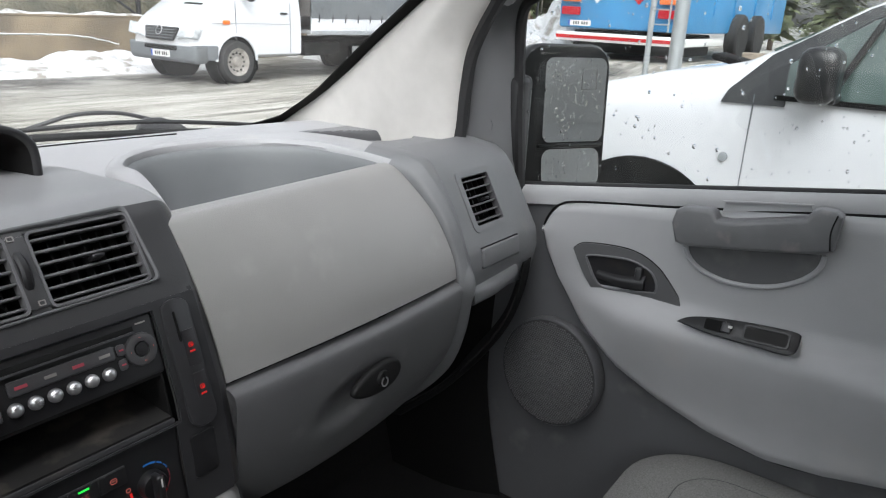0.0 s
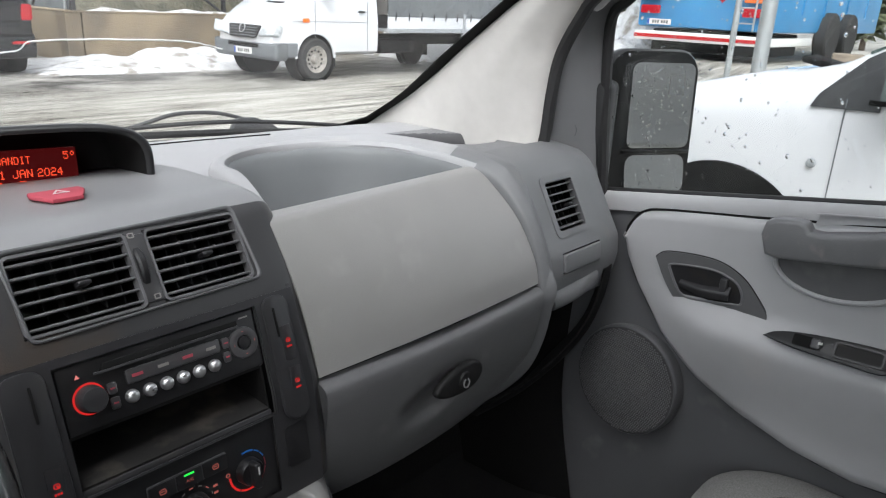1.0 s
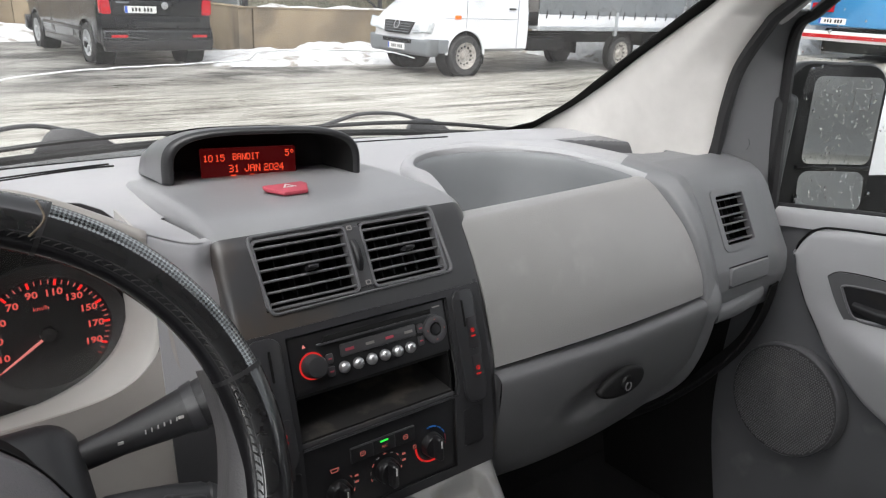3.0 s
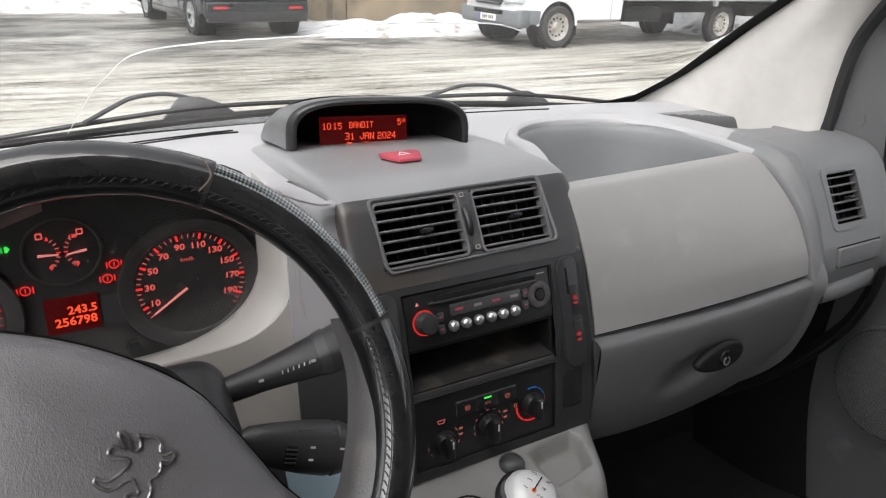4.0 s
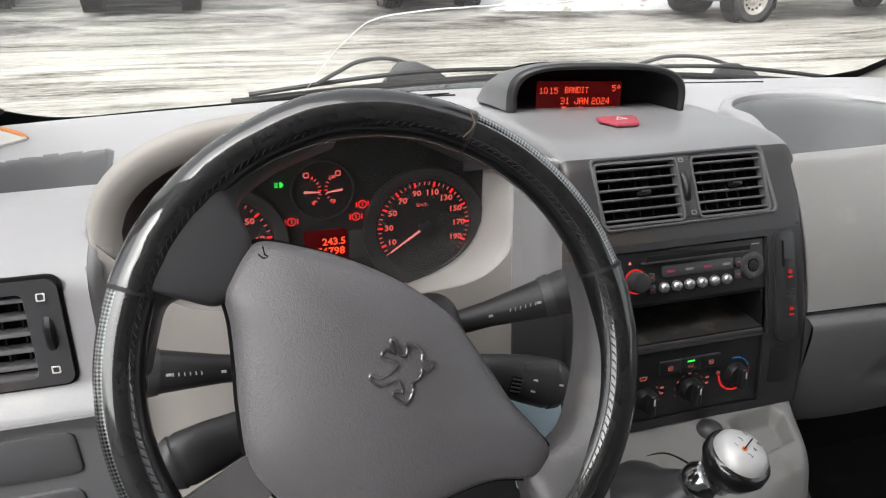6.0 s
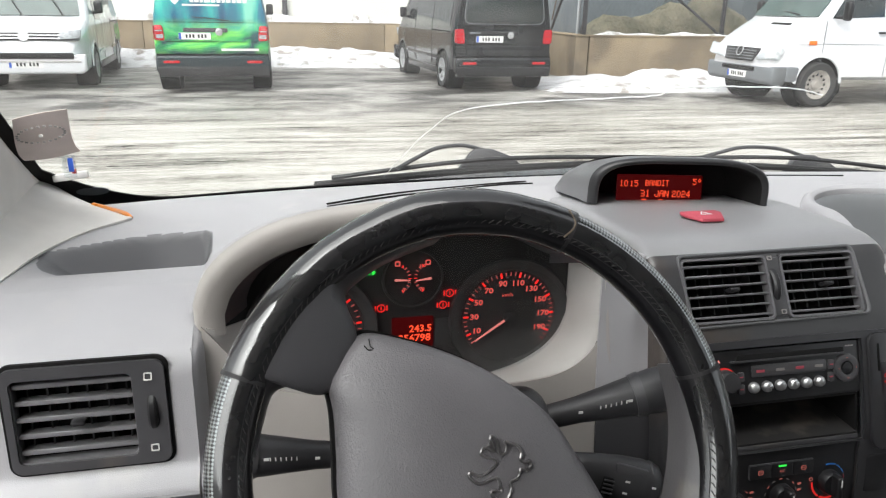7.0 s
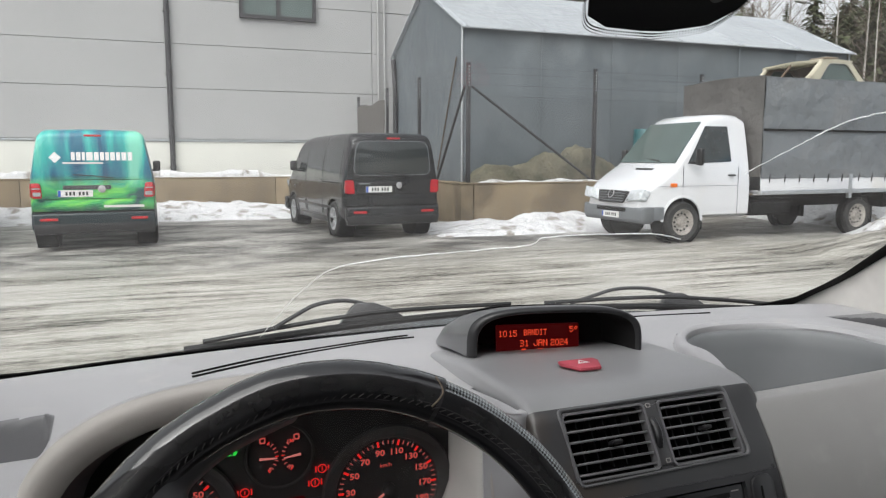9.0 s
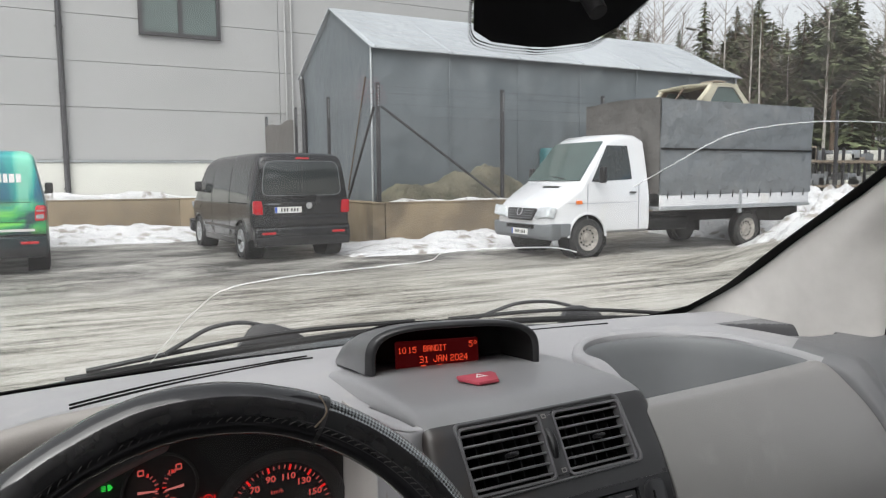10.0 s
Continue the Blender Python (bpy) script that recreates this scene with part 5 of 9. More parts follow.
    inner = [(X - 0.006, 1.53 + 0.44 * math.cos(math.pi * k / n), 0.36 + 0.44 * math.sin(math.pi * k / n)) for k in range(n + 1)]
    f = b2.faces.new([b2.verts.new(p) for p in inner])
    r = bmesh.ops.extrude_face_region(b2, geom=[f])
    bmesh.ops.translate(b2, vec=(0.05, 0, 0), verts=[q for q in r["geom"] if isinstance(q, bmesh.types.BMVert)])
    part("wheel_arch", b2, MATT, v)
    return v


neighbour()


def lorry():
    t = thing("lorry", (14.2, 5.9, 0), "blue tank lorry with warning placards on its back", "lorry")
    part("body", span(14.25, 22.6, 4.65, 7.4, 0.60, 2.95, 0.06), TRUCK_BLUE, t)
    for x in (15.9, 17.4, 19.2, 21.0):
        part("body_rib", span(x, x + 0.06, 4.62, 4.66, 0.95, 2.8, 0.01), TRUCK_BLUE, t)
    part("bumper_beam", span(14.1, 14.22, 4.7, 7.35, 0.34, 0.52, 0.02), PLATE, t, "white beam with a red stripe")
    part("stripe", span(14.085, 14.098, 4.7, 7.35, 0.39, 0.46), TAIL, t)
    part("side_beam", span(14.4, 17.0, 4.66, 4.72, 0.34, 0.50, 0.02), PLATE, t)
    part("under_box", span(14.6, 16.8, 4.9, 7.2, 0.12, 0.56, 0.04), MATT, t)
    for y in (5.0, 7.1):
        part("tail_lamp", span(14.14, 14.24, y - 0.2, y + 0.2, 0.86, 1.02, 0.02), TAIL_ON, t, "lit red tail lamp")
        part("marker_lamp", span(14.14, 14.24, y - 0.2, y + 0.2, 1.12, 1.36, 0.02), ORANGE_PLATE, t, "orange reflecting plate")
    for y, col in ((6.55, PLATE), (5.65, TAIL)):
        part("placard", prism([(-0.24, 0), (0, -0.24), (0.24, 0), (0, 0.24)], 0.01, face_to((14.24, y, 1.34), (0, -1, 0), (0, 0, 1))), col, t, "diamond warning placard")
    for x in (17.75, 19.3):
        for y in (4.66, 7.3):
            m = Matrix.Translation((x, y, 0.52)) @ Matrix.Rotation(radians(90 if y > 6 else -90), 4, "X").inverted()
            w = part("wheel", lathe([(0.3, -0.14), (0.48, -0.14), (0.52, -0.1), (0.52, 0.1), (0.48, 0.14), (0.31, 0.13)], m @ Matrix.Translation((0, 0, 0.07)), 30), TYRE, t)
            part("rim", lathe([(0.02, 0.1), (0.12, 0.1), (0.2, 0.02), (0.28, 0.1), (0.31, 0.13), (0.3, 0.0)], m @ Matrix.Translation((0, 0, 0.07)), 24), GALV, w)
    plate(t, face_to((14.23, 6.9, 0.70), (0, -1, 0), (0, 0, 1)))
    for y in (4.95, 5.3):
        part("ladder_rail", tube([(14.13, y, 0.6), (14.13, y, 2.9)], 0.02, 8), GALV, t)
    for k in range(8):
        part("ladder_rung", tube([(14.13, 4.95, 0.75 + 0.28 * k), (14.13, 5.3, 0.75 + 0.28 * k)], 0.014, 6), GALV, t)
    return t


ORANGE_PLATE = material("orange_reflector", (0.75, 0.17, 0.03), 0.4, vary=0.08, scale=20)
lorry_thing = lorry()
lorry_thing.matrix_basis = Matrix.Translation((14.2, 6.35, 0.56))
rows = [[(x, y + 0.3 * noise.noise(Vector((x, y, 0))), max(-0.03, min(0.565, (x - 9.0) / 4.6 * 0.565)) * smooth_bank(y) - 0.004) for y in [-6 + 0.4 * k for k in range(43)]] for x in [9.0, 9.6, 10.4, 11.2, 12, 12.8, 13.6, 14.4, 18, 24, 34, 60]]
solo("ramp", skin(rows), ASPHALT, "raised icy yard that carries the blue lorry", "ground", kind="structure")
solo("street_lamp", tube([(8.6, 3.32, -0.1), (8.6, 3.32, 3), (8.6, 3.32, 7.5)], 0.085, 16), GALV, "grey steel lamp post", "lamp post")
solo("signpost", tube([(9.6, 4.05, -0.1), (9.6, 4.05, 5)], 0.04, 12), GALV, "thin galvanised steel post", "post")
solo("crate", box(0.6, 0.5, 0.36, pose(13.6, 3.55, 0.74, 0, 0, 15), 0.03), TIMBER, "weathered timber crate beside the blue lorry", "crate")


# ---- trees ----
def conifer(seed, h, label, pine=False):
    rnd = random.Random(seed)
    t = thing("conifer", (0, 0, 0), label, "tree", "wood edge")
    pts = [(0, 0, 0), (0.05 * rnd.uniform(-1, 1), 0, h * 0.35), (0.12 * rnd.uniform(-1, 1), 0.1, h * 0.7), (0, 0, h)]
    part("trunk", tube(pts, 0.2, 8, 14, radii=[0.2, 0.17, 0.11, 0.02]), BARK, t)
    verts, faces = [], []
    z0 = h * (0.5 if pine else 0.12)
    n = 46 if pine else 62
    for k in range(n):
        f = k / n
        z = z0 + (h - z0) * f
        reach = (1 - f) ** 0.8 * (h * 0.15) * (0.7 + 0.6 * rnd.random()) + 0.15
        if pine:
            reach *= 0.6 + 0.9 * math.sin(math.pi * min(1, f + 0.15))
        for b in range(5):
            a = rnd.uniform(0, 2 * math.pi)
            d = Vector((math.cos(a), math.sin(a), 0))
            s = Vector((-d.y, d.x, 0))
            droop = rnd.uniform(-0.5, -0.1) if not pine else rnd.uniform(-0.1, 0.35)
            for j in range(5):
                c = d * (reach * (j + 0.6) / 5) + Vector((0, 0, z + droop * reach * ((j + 0.5) / 5) ** 1.3))
                w = reach * 0.19 * (1.15 - j / 5) * rnd.uniform(0.6, 1.4) + 0.05
                for q in range(3):
                    o = Vector((rnd.uniform(-1, 1), rnd.uniform(-1, 1), rnd.uniform(-1, 0.3))) * w * 0.5
                    i0 = len(verts)
                    verts += [tuple(c + o - s * w * 0.7), tuple(c + o + d * w * 1.2 + Vector((0, 0, -w * 0.5))), tuple(c + o + s * w * 0.7 + Vector((0, 0, w * 0.25 * rnd.uniform(-1, 1))))]
                    faces.append((i0, i0 + 1, i0 + 2))
    me = bpy.data.meshes.new("crown")
    me.from_pydata(verts, [], faces)
    me.materials.append(NEEDLES)
    c = tagged(new("crown", me), kind="stuff")
    c.parent = t
    return t


def bare_tree(seed, h):
    rnd = random.Random(seed)
    t = thing("birch", (0, 0, 0), "bare slender birch with thin grey twigs", "tree", "wood edge")
    part("trunk", tube([(0, 0, 0), (0.15, 0, h * 0.4), (0, 0.1, h * 0.8), (0.1, 0, h)], 0.1, 7, 12, radii=[0.11, 0.09, 0.05, 0.01]), BIRCHBARK, t)
    bm = bmesh.new()
    for k in range(46):
        z = h * rnd.uniform(0.3, 0.98)
        a = rnd.uniform(0, 6.28)
        L = (h - z) * 0.35 + 0.5
        d = Vector((math.cos(a), math.sin(a), 1.1)) * L
        q = Vector((0.05, 0.03, z))
        join(bm, tube([q, q + d * 0.5, q + d], 0.02, 4, radii=[0.025, 0.012, 0.004]))
        for j in range(4):
            p = q + d * rnd.uniform(0.3, 0.95)
            join(bm, tube([p, p + Vector((rnd.uniform(-1, 1), rnd.uniform(-1, 1), rnd.uniform(0.1, 0.9))) * L * 0.4], 0.006, 3))
    part("twigs", bm, BIRCHTWIG, t, kind="stuff")
    return t


kinds = [conifer(1, 15, "tall dark spruce at the edge of the wood"), conifer(2, 17, "tall dark spruce at the edge of the wood"),
         conifer(3, 16, "tall pine with a bare trunk at the edge of the wood", True), conifer(4, 18, "tall pine with a bare trunk at the edge of the wood", True), bare_tree(5, 15), bare_tree(6, 17)]
rnd = random.Random(11)
first = set()
for k in range(134):
    f = k / 75 if k < 76 else (k - 76) / 57
    back = 0 if k < 76 else 13
    x, y = 28 + 50 * f + back * 0.5 + rnd.uniform(-1.5, 1.5), 46 - 14 * f + back + rnd.uniform(-6, 8)
    src = kinds[(k * 5 + rnd.randrange(3)) % 6]
    m = pose(x, y, 0, 0, 0, rnd.uniform(0, 360))
    s = rnd.uniform(0.75, 1.1)
    if src in first:
        o = copy_thing(src, m)
    else:
        first.add(src)
        o = src
        o.matrix_basis = m
    o.scale = (s, s, s)
for x, y, h in ((27, 6.3, 0.5), (31, 5.0, 0.6), (34, 9.5, 0.7), (40, 2.0, 0.8), (44, 12, 0.9)):
    o = copy_thing(kinds[0], pose(x, y, 0.4, 0, 0, 40 * x))
    o.scale = (h, h, h)
rows = [[(18 + 85 * j / 60, 60 - 26 * j / 60 + 3 * i, [0, 1.5, 3, 4, 5][i] * (1 + 0.25 * noise.noise(Vector((j * 0.7, i, 0)))) if i else 0) for j in range(61)] for i in range(5)]
solo("wood_thicket", skin(rows, 0.3), NEEDLES, "dark thicket deep in the wood", "thicket", kind="stuff")

lamp_post = thing("street_lamp", (42.9, 40, 0), "tall grey street lamp with a short arm before the wood", "street lamp")
part("pole", tube([(42.9, 40, 0), (42.9, 40, 6), (42.9, 40, 12.0)], 0.1, 8, radii=[0.13, 0.10, 0.07]), GALV, lamp_post)
part("arm", tube([(42.9, 40, 11.9), (42.6, 40, 12.25), (41.7, 40, 12.4)], 0.05, 8, 8), GALV, lamp_post)
part("lamp_head", box(0.9, 0.3, 0.14, pose(41.35, 40, 12.38, 0, 6, 0), 0.05, 3), PANEL, lamp_post, "pale lamp head")

behind = thing("warehouse", (6, -16, 0), "plain pale grey hall behind the parked vans", "building")
part("wall", span(-25, 40, -20, -16, 0, 7), PANEL, behind)
for k in range(16):
    part("wall_panel", span(-25 + 4 * k + 0.02, -21 + 4 * k - 0.02, -16.0, -15.94, 0.5, 7, 0.01), PANEL, behind)
    part("window_band", span(-24 + 4 * k, -22 + 4 * k, -15.95, -15.9, 3, 4.4, 0.01), CARGLASS, behind)

# ---- the cabin shell ----
VC = -0.07  # middle of the cabin


def lin(pts, t):
    return lerp_list(pts, t)


EDGE_Y = [(1.15, 1.53), (1.195, 1.46), (1.266, 1.335), (1.361, 1.212), (1.437, 1.107), (1.483, 1.045), (1.85, 0.60), (1.95, 0.48)]
EDGE_X = [(1.15, 0.775), (1.3, 0.77), (1.5, 0.76), (1.9, 0.68)]


def screen_at(u, z):
    """A point of the windscreen: u from -1 (driver's edge) to 1, at height z."""
    half = lin(EDGE_X, z)
    return Vector((VC + u * (half + (0.04 if u < 0 else 0)), lin(EDGE_Y, z) + 0.11 * (1 - abs(u) ** 2.2), z))


zs = [1.15 + 0.76 * k / 30 for k in range(31)]
glass = skin([[screen_at(-1 + 2 * j / 48, z) for j in range(49)] for z in zs], 0.004)
windscreen = thing("window_1", (VC, 1.2, 1.5), "wide cracked windscreen with a black edge band", "windscreen", kind="structure")
pane = part("pane", glass, GLASS, windscreen, "clear windscreen glass")
pane.visible_shadow = False


def on_screen(p, lift=0.004):
    return Vector(p) + Vector((0, -lift * 0.8, -lift * 0.6))


for s in (-1, 1):
    rows = [[on_screen(screen_at(s * ((0.977 if s < 0 else 0.970) + (0.038 if s < 0 else 0.045) * k / 2), z)) for k in range(3)] for z in zs]
    part("edge_band", skin(rows, 0.002), MATT, windscreen, "black edge band")
rows = []
for k in range(5):
    row = []
    for j in range(97):
        u = -1 + 2 * j / 96
        lip = 1.179 + (0.12 if u < 0 else 0.05) * max(0, (abs(u) - 0.78) / 0.22) ** 2.6
        row.append(on_screen(screen_at(u, 1.155 + (lip - 1.155) * k / 4)))
    rows.append(row)
part("edge_band", skin(rows, 0.002), MATT, windscreen)

for s, nm in ((-1, "left"), (1, "right")):
    ctrl = []
    for z, yo, xo in ((1.16, 1.06, 0.80), (1.223, 1.052, 0.808), (1.30, 1.046, 0.808), (1.366, 1.034, 0.808), (1.432, 0.998, 0.806), (1.468, 0.966, 0.804), (1.6, 0.80, 0.79), (1.9, 0.46, 0.72)):
        ye, xe = lin(EDGE_Y, z), lin(EDGE_X, z) + (0.04 if s < 0 else 0)
        xo += 0.05 if s < 0 else 0
        ctrl.append([(VC + s * (xe + 0.004), ye - 0.008, z), (VC + s * (xe - 0.002), ye - 0.018, z), (VC + s * (xe - 0.004), ye * 0.75 + yo * 0.25, z), (VC + s * (xe + 0.0), ye * 0.4 + yo * 0.6, z), (VC + s * (xo - 0.018), yo * 0.9 + ye * 0.1, z), (VC + s * xo, yo, z), (VC + s * (xo + 0.02), yo - 0.004, z)])
    solo("trim_pillar_" + nm, net(ctrl, 30, 40, 0.004), PILLAR, "pale grey windscreen pillar trim", "pillar trim", kind="structure")
    pts = [c[5] for c in ctrl]
    solo("trim_seal_" + nm, tube([(x + s * 0.012, y - 0.006, z) for x, y, z in pts], 0.012, 8, 30), RUBBER, "black rubber door seal along the pillar", "door seal", kind="structure")

foot_net = [[(-0.747, 1.279, 1.2115), (-0.80, 1.337, 1.212), (-0.85, 1.42, 1.206)], [(-0.793, 1.227, 1.2095), (-0.84, 1.28, 1.226), (-0.90, 1.36, 1.262)],
            [(-0.822, 1.154, 1.209), (-0.87, 1.19, 1.228), (-0.93, 1.25, 1.275)], [(-0.833, 1.092, 1.208), (-0.88, 1.11, 1.228), (-0.94, 1.13, 1.275)], [(-0.845, 1.03, 1.204), (-0.89, 1.03, 1.222), (-0.95, 1.03, 1.27)]]
solo("trim_pillar_foot", net(foot_net, 20, 24, 0.003), PILLAR, "pale grey foot of the windscreen pillar trim", "pillar trim", kind="structure")
solo("trim_painted_edge", tube([(-0.750, 1.285, 1.2085), (-0.757, 1.292, 1.2125), (-0.778, 1.316, 1.2125), (-0.81, 1.352, 1.211)], 0.0035, 8, 20), ORANGE_PAINT, "orange painted body edge at the windscreen corner", "body edge", kind="structure")

# two unseen blockers, added to keep daylight out of the footwell
solo("wall_right", span(0.885, 0.915, -0.9, 1.62, 0.42, 1.08), MATT, "unseen dark panel behind the passenger door that blocks stray light", "door skin", kind="structure")
solo("wall_cowl", span(-1.0, 0.9, 1.44, 1.62, 1.05, 1.13), MATT, "unseen dark box under the windscreen that blocks stray light", "cowl", kind="structure")
solo("floor", span(-1.02, 0.88, -0.9, 1.5, 0.42, 0.46), CARPET, "black carpeted cab floor", "floor", kind="structure")
solo("wall_front", net([[(-1.0, 1.25, 0.45), (0, 1.25, 0.45), (0.88, 1.25, 0.45)], [(-1.0, 1.32, 0.75), (0, 1.32, 0.75), (0.88, 1.32, 0.75)], [(-1.0, 1.45, 1.12), (0, 1.45, 1.12), (0.88, 1.45, 1.12)]], 12, 12, 0.02), CARPET, "black carpeted bulkhead of the footwell", "bulkhead", kind="structure")
# unseen closing wall, made pale to throw fill light on the dashboard
solo("wall_back", span(-1.02, 0.88, -0.95, -0.9, 0.42, 2.0), HEADLINER, "unseen pale partition added to bounce light forward", "partition", kind="structure")
solo("ceiling", span(-1.0, 0.86, -0.9, 0.52, 1.93, 1.97), HEADLINER, "pale fabric headliner", "headliner", kind="structure")
solo("wall_left", span(-1.02, -0.97, -0.9, 1.62, 0.42, 1.12), DOORTRIM, "grey driver's door trim", "door trim", kind="structure")
# the two rear body sides below are unseen and pale for the same fill
solo("wall_rear_left", span(-1.02, -0.97, -0.9, -0.42, 1.12, 1.95), HEADLINER, "unseen body side behind the driver's door, pale to bounce light", "body side", kind="structure")
solo("wall_rear_right", span(0.86, 0.91, -0.9, -0.42, 1.08, 1.95), HEADLINER, "unseen body side behind the passenger door, pale to bounce light", "body side", kind="structure")
lw = solo("window_left", span(-0.985, -0.98, -0.42, 1.02, 1.15, 1.93), SIDEGLASS, "driver's door window", "window", kind="structure")
lw.visible_shadow = False

# outside skin of the own vehicle: bonnet and cowl under the windscreen
cowl = thing("scuttle", (VC, 1.65, 1.1), "black plastic scuttle under the windscreen", "scuttle")
part("scuttle_panel", net([[(-0.86, 1.37, 1.165), (-0.5, 1.52, 1.17), (VC, 1.585, 1.175), (0.4, 1.52, 1.17), (0.72, 1.38, 1.165)],
                           [(-0.88, 1.44, 1.155), (-0.5, 1.62, 1.165), (VC, 1.69, 1.17), (0.4, 1.62, 1.165), (0.74, 1.45, 1.155)],
                           [(-0.9, 1.50, 1.13), (-0.5, 1.70, 1.14), (VC, 1.78, 1.15), (0.4, 1.70, 1.14), (0.76, 1.52, 1.13)]], 40, 10, 0.006), COWLWET, cowl)
part("bonnet", net([[(-0.9, 1.52, 1.125), (VC, 1.79, 1.14), (0.76, 1.53, 1.125)], [(-0.88, 1.9, 1.02), (VC, 2.1, 1.06), (0.74, 1.9, 1.02)], [(-0.8, 2.3, 0.8), (VC, 2.45, 0.85), (0.66, 2.3, 0.8)]], 20, 12, 0.006), WHITE_PAINT, cowl)


def wiper(pivot, knee, tip_a, tip_b, label):
    w = thing("windscreen_wiper", pivot, label, "wiper", "windscreen wipers")
    part("blade", tube([tip_a, tuple((Vector(tip_a) + Vector(tip_b)) / 2 + Vector((0, 0.01, 0.004))), tip_b], 0.0065, 8, 20), RUBBER, w)
    a, b = Vector(tip_a), Vector(tip_b)
    d = (b - a).normalized()
    part("blade_spine", tube([a + d * 0.03 + Vector((0, -0.004, 0.012)), (a + b) / 2 + Vector((0, -0.002, 0.026)), b - d * 0.03 + Vector((0, -0.004, 0.012))], 0.0045, 6, 16), BLACK, w)
    pv, kn = Vector(pivot), Vector(knee)
    part("arm", tube([pv + Vector((0, -0.01, 0.014)), pv.lerp(kn, 0.3) + Vector((0, -0.01, 0.030)), pv.lerp(kn, 0.65) + Vector((0, -0.008, 0.032)), pv.lerp(kn, 0.9) + Vector((0, -0.006, 0.020)), kn + (kn - pv) * 0.15 + Vector((0, -0.006, 0.006))], 0.0038, 8, 28), FASCIA, w)
    part("arm_head", prism([(-0.055, -0.020), (0.075, -0.020), (0.045, 0.002), (0.012, 0.015), (-0.022, 0.016), (-0.03, 0.010)], 0.02, face_to((pivot[0], pivot[1] - 0.01, pivot[2]), (1, 0, 0), (0, 0.3, 1)), 0.004), FASCIA, w)
    return w


wiper((-0.175, 1.64, 1.205), (-0.33, 1.58, 1.198), (-0.50, 1.575, 1.175), (0.14, 1.60, 1.195), "black windscreen wiper parked along the scuttle")
wiper((0.50, 1.60, 1.185), (0.28, 1.60, 1.190), (0.16, 1.61, 1.190), (0.74, 1.50, 1.165), "black windscreen wiper parked along the scuttle")

# ---- dashboard ----
FACE = [(0.88, 0.862), (0.90, 0.862), (0.995, 0.871), (1.06, 0.882), (1.14, 0.910), (1.175, 0.926), (1.225, 0.957), (1.26, 0.99)]


def on_face(x, z, lift=0.0):
    """The pose on the middle fascia at x and height z: x right, y up, z out."""
    dy = (lin(FACE, z + 0.01) - lin(FACE, z - 0.01)) / 0.02
    m = face_to((x, lin(FACE, z), z), (1, 0, 0), (0, dy, 1))
    return m @ Matrix.Translation((0, 0, lift))


def holed(xs, zs, holes, place, thick, step=0.012):
    """A sheet with rectangular openings. holes: (x0, x1, z0, z1)."""
    def lines(ends, cuts):
        v = sorted(set([round(e, 5) for e in list(ends) + cuts]))
        out = []
        for a, b in zip(v, v[1:]):
            n = max(1, round((b - a) / step))
            out += [a + (b - a) * k / n for k in range(n)]
        return out + [v[-1]]
    gx = lines(xs, [c for h in holes for c in h[:2]])
    gz = lines(zs, [c for h in holes for c in h[2:]])
    bm = bmesh.new()
    vs = {}
    def vert(i, j):
        if (i, j) not in vs:
            vs[i, j] = bm.verts.new(place(gx[i], gz[j]))
        return vs[i, j]
    for i in range(len(gx) - 1):
        for j in range(len(gz) - 1):
            cx, cz = (gx[i] + gx[i + 1]) / 2, (gz[j] + gz[j + 1]) / 2
            if any(a < cx < b and c < cz < d for a, b, c, d in holes):
                continue
            bm.faces.new((vert(i, j), vert(i + 1, j), vert(i + 1, j + 1), vert(i, j + 1)))
    bmesh.ops.recalc_face_normals(bm, faces=bm.faces[:])
    bmesh.ops.solidify(bm, geom=bm.faces[:], thickness=thick)
    return bm


def well(x0, x1, z0, z1, place, depth):
    """The sides and bottom of a recess behind an opening."""
    out = []
    for d in (0.0, depth):
        ring = []
        for x, z in ((x0, z0), (x1, z0), (x1, z1), (x0, z1)):
            ring.append(Vector(place(x, z)) + Vector((0, d, 0)))
        out.append(ring)
    bm = skin(out, close_u=True)
    bm.faces.new([bm.verts.new(p) for p in out[1]])
    return bm


def air_vent(parent, x0, x1, z0, z1, place_m, slats, label, lean=6, thick=0.0026, vane_at=-0.026):
    """A framed outlet of level slats, with upright vanes and a sliding tab."""
    w, h = x1 - x0, z1 - z0
    m = place_m((x0 + x1) / 2, (z0 + z1) / 2)
    sy = m.to_3x3() @ Vector((0, 1, 0))
    tall = h / abs(sy.z)
    v = part("air_vent", frame_ring(rounded(w + 0.004, tall + 0.004, 0.006), rounded(w - 0.001, tall - 0.001, 0.004), 0.012, m @ Matrix.Translation((0, 0, -0.0105))), SLAT, parent, label)
    part("vent_back", prism(rounded(w, tall, 0.003), 0.002, m @ Matrix.Translation((0, 0, -0.045))), MATT, v)
    for k in range(slats):
        y = -tall / 2 + tall * (k + 0.5) / slats
        part("slat", box(w - 0.001, thick, 0.016, m @ Matrix.Translation((0, y, -0.009)) @ Matrix.Rotation(radians(lean), 4, "X"), 0.0008, 1), SLAT, v)
    n = max(5, round(w / 0.0155))
    for k in range(n):
        x = -w / 2 + w * (k + 0.5) / n
        part("vane", box(0.0015, tall - 0.006, 0.014, m @ Matrix.Translation((x, 0, vane_at))), BLACK, v)
    part("vent_tab", box(0.012, 0.0045, 0.012, m @ Matrix.Translation((w * 0.03, -tall * 0.02, 0.004)), 0.002), BLACK, v)
    return v


dash = thing("dashboard", (0, 1.1, 1.1), "grey plastic van dashboard with dark middle fascia", "dashboard")


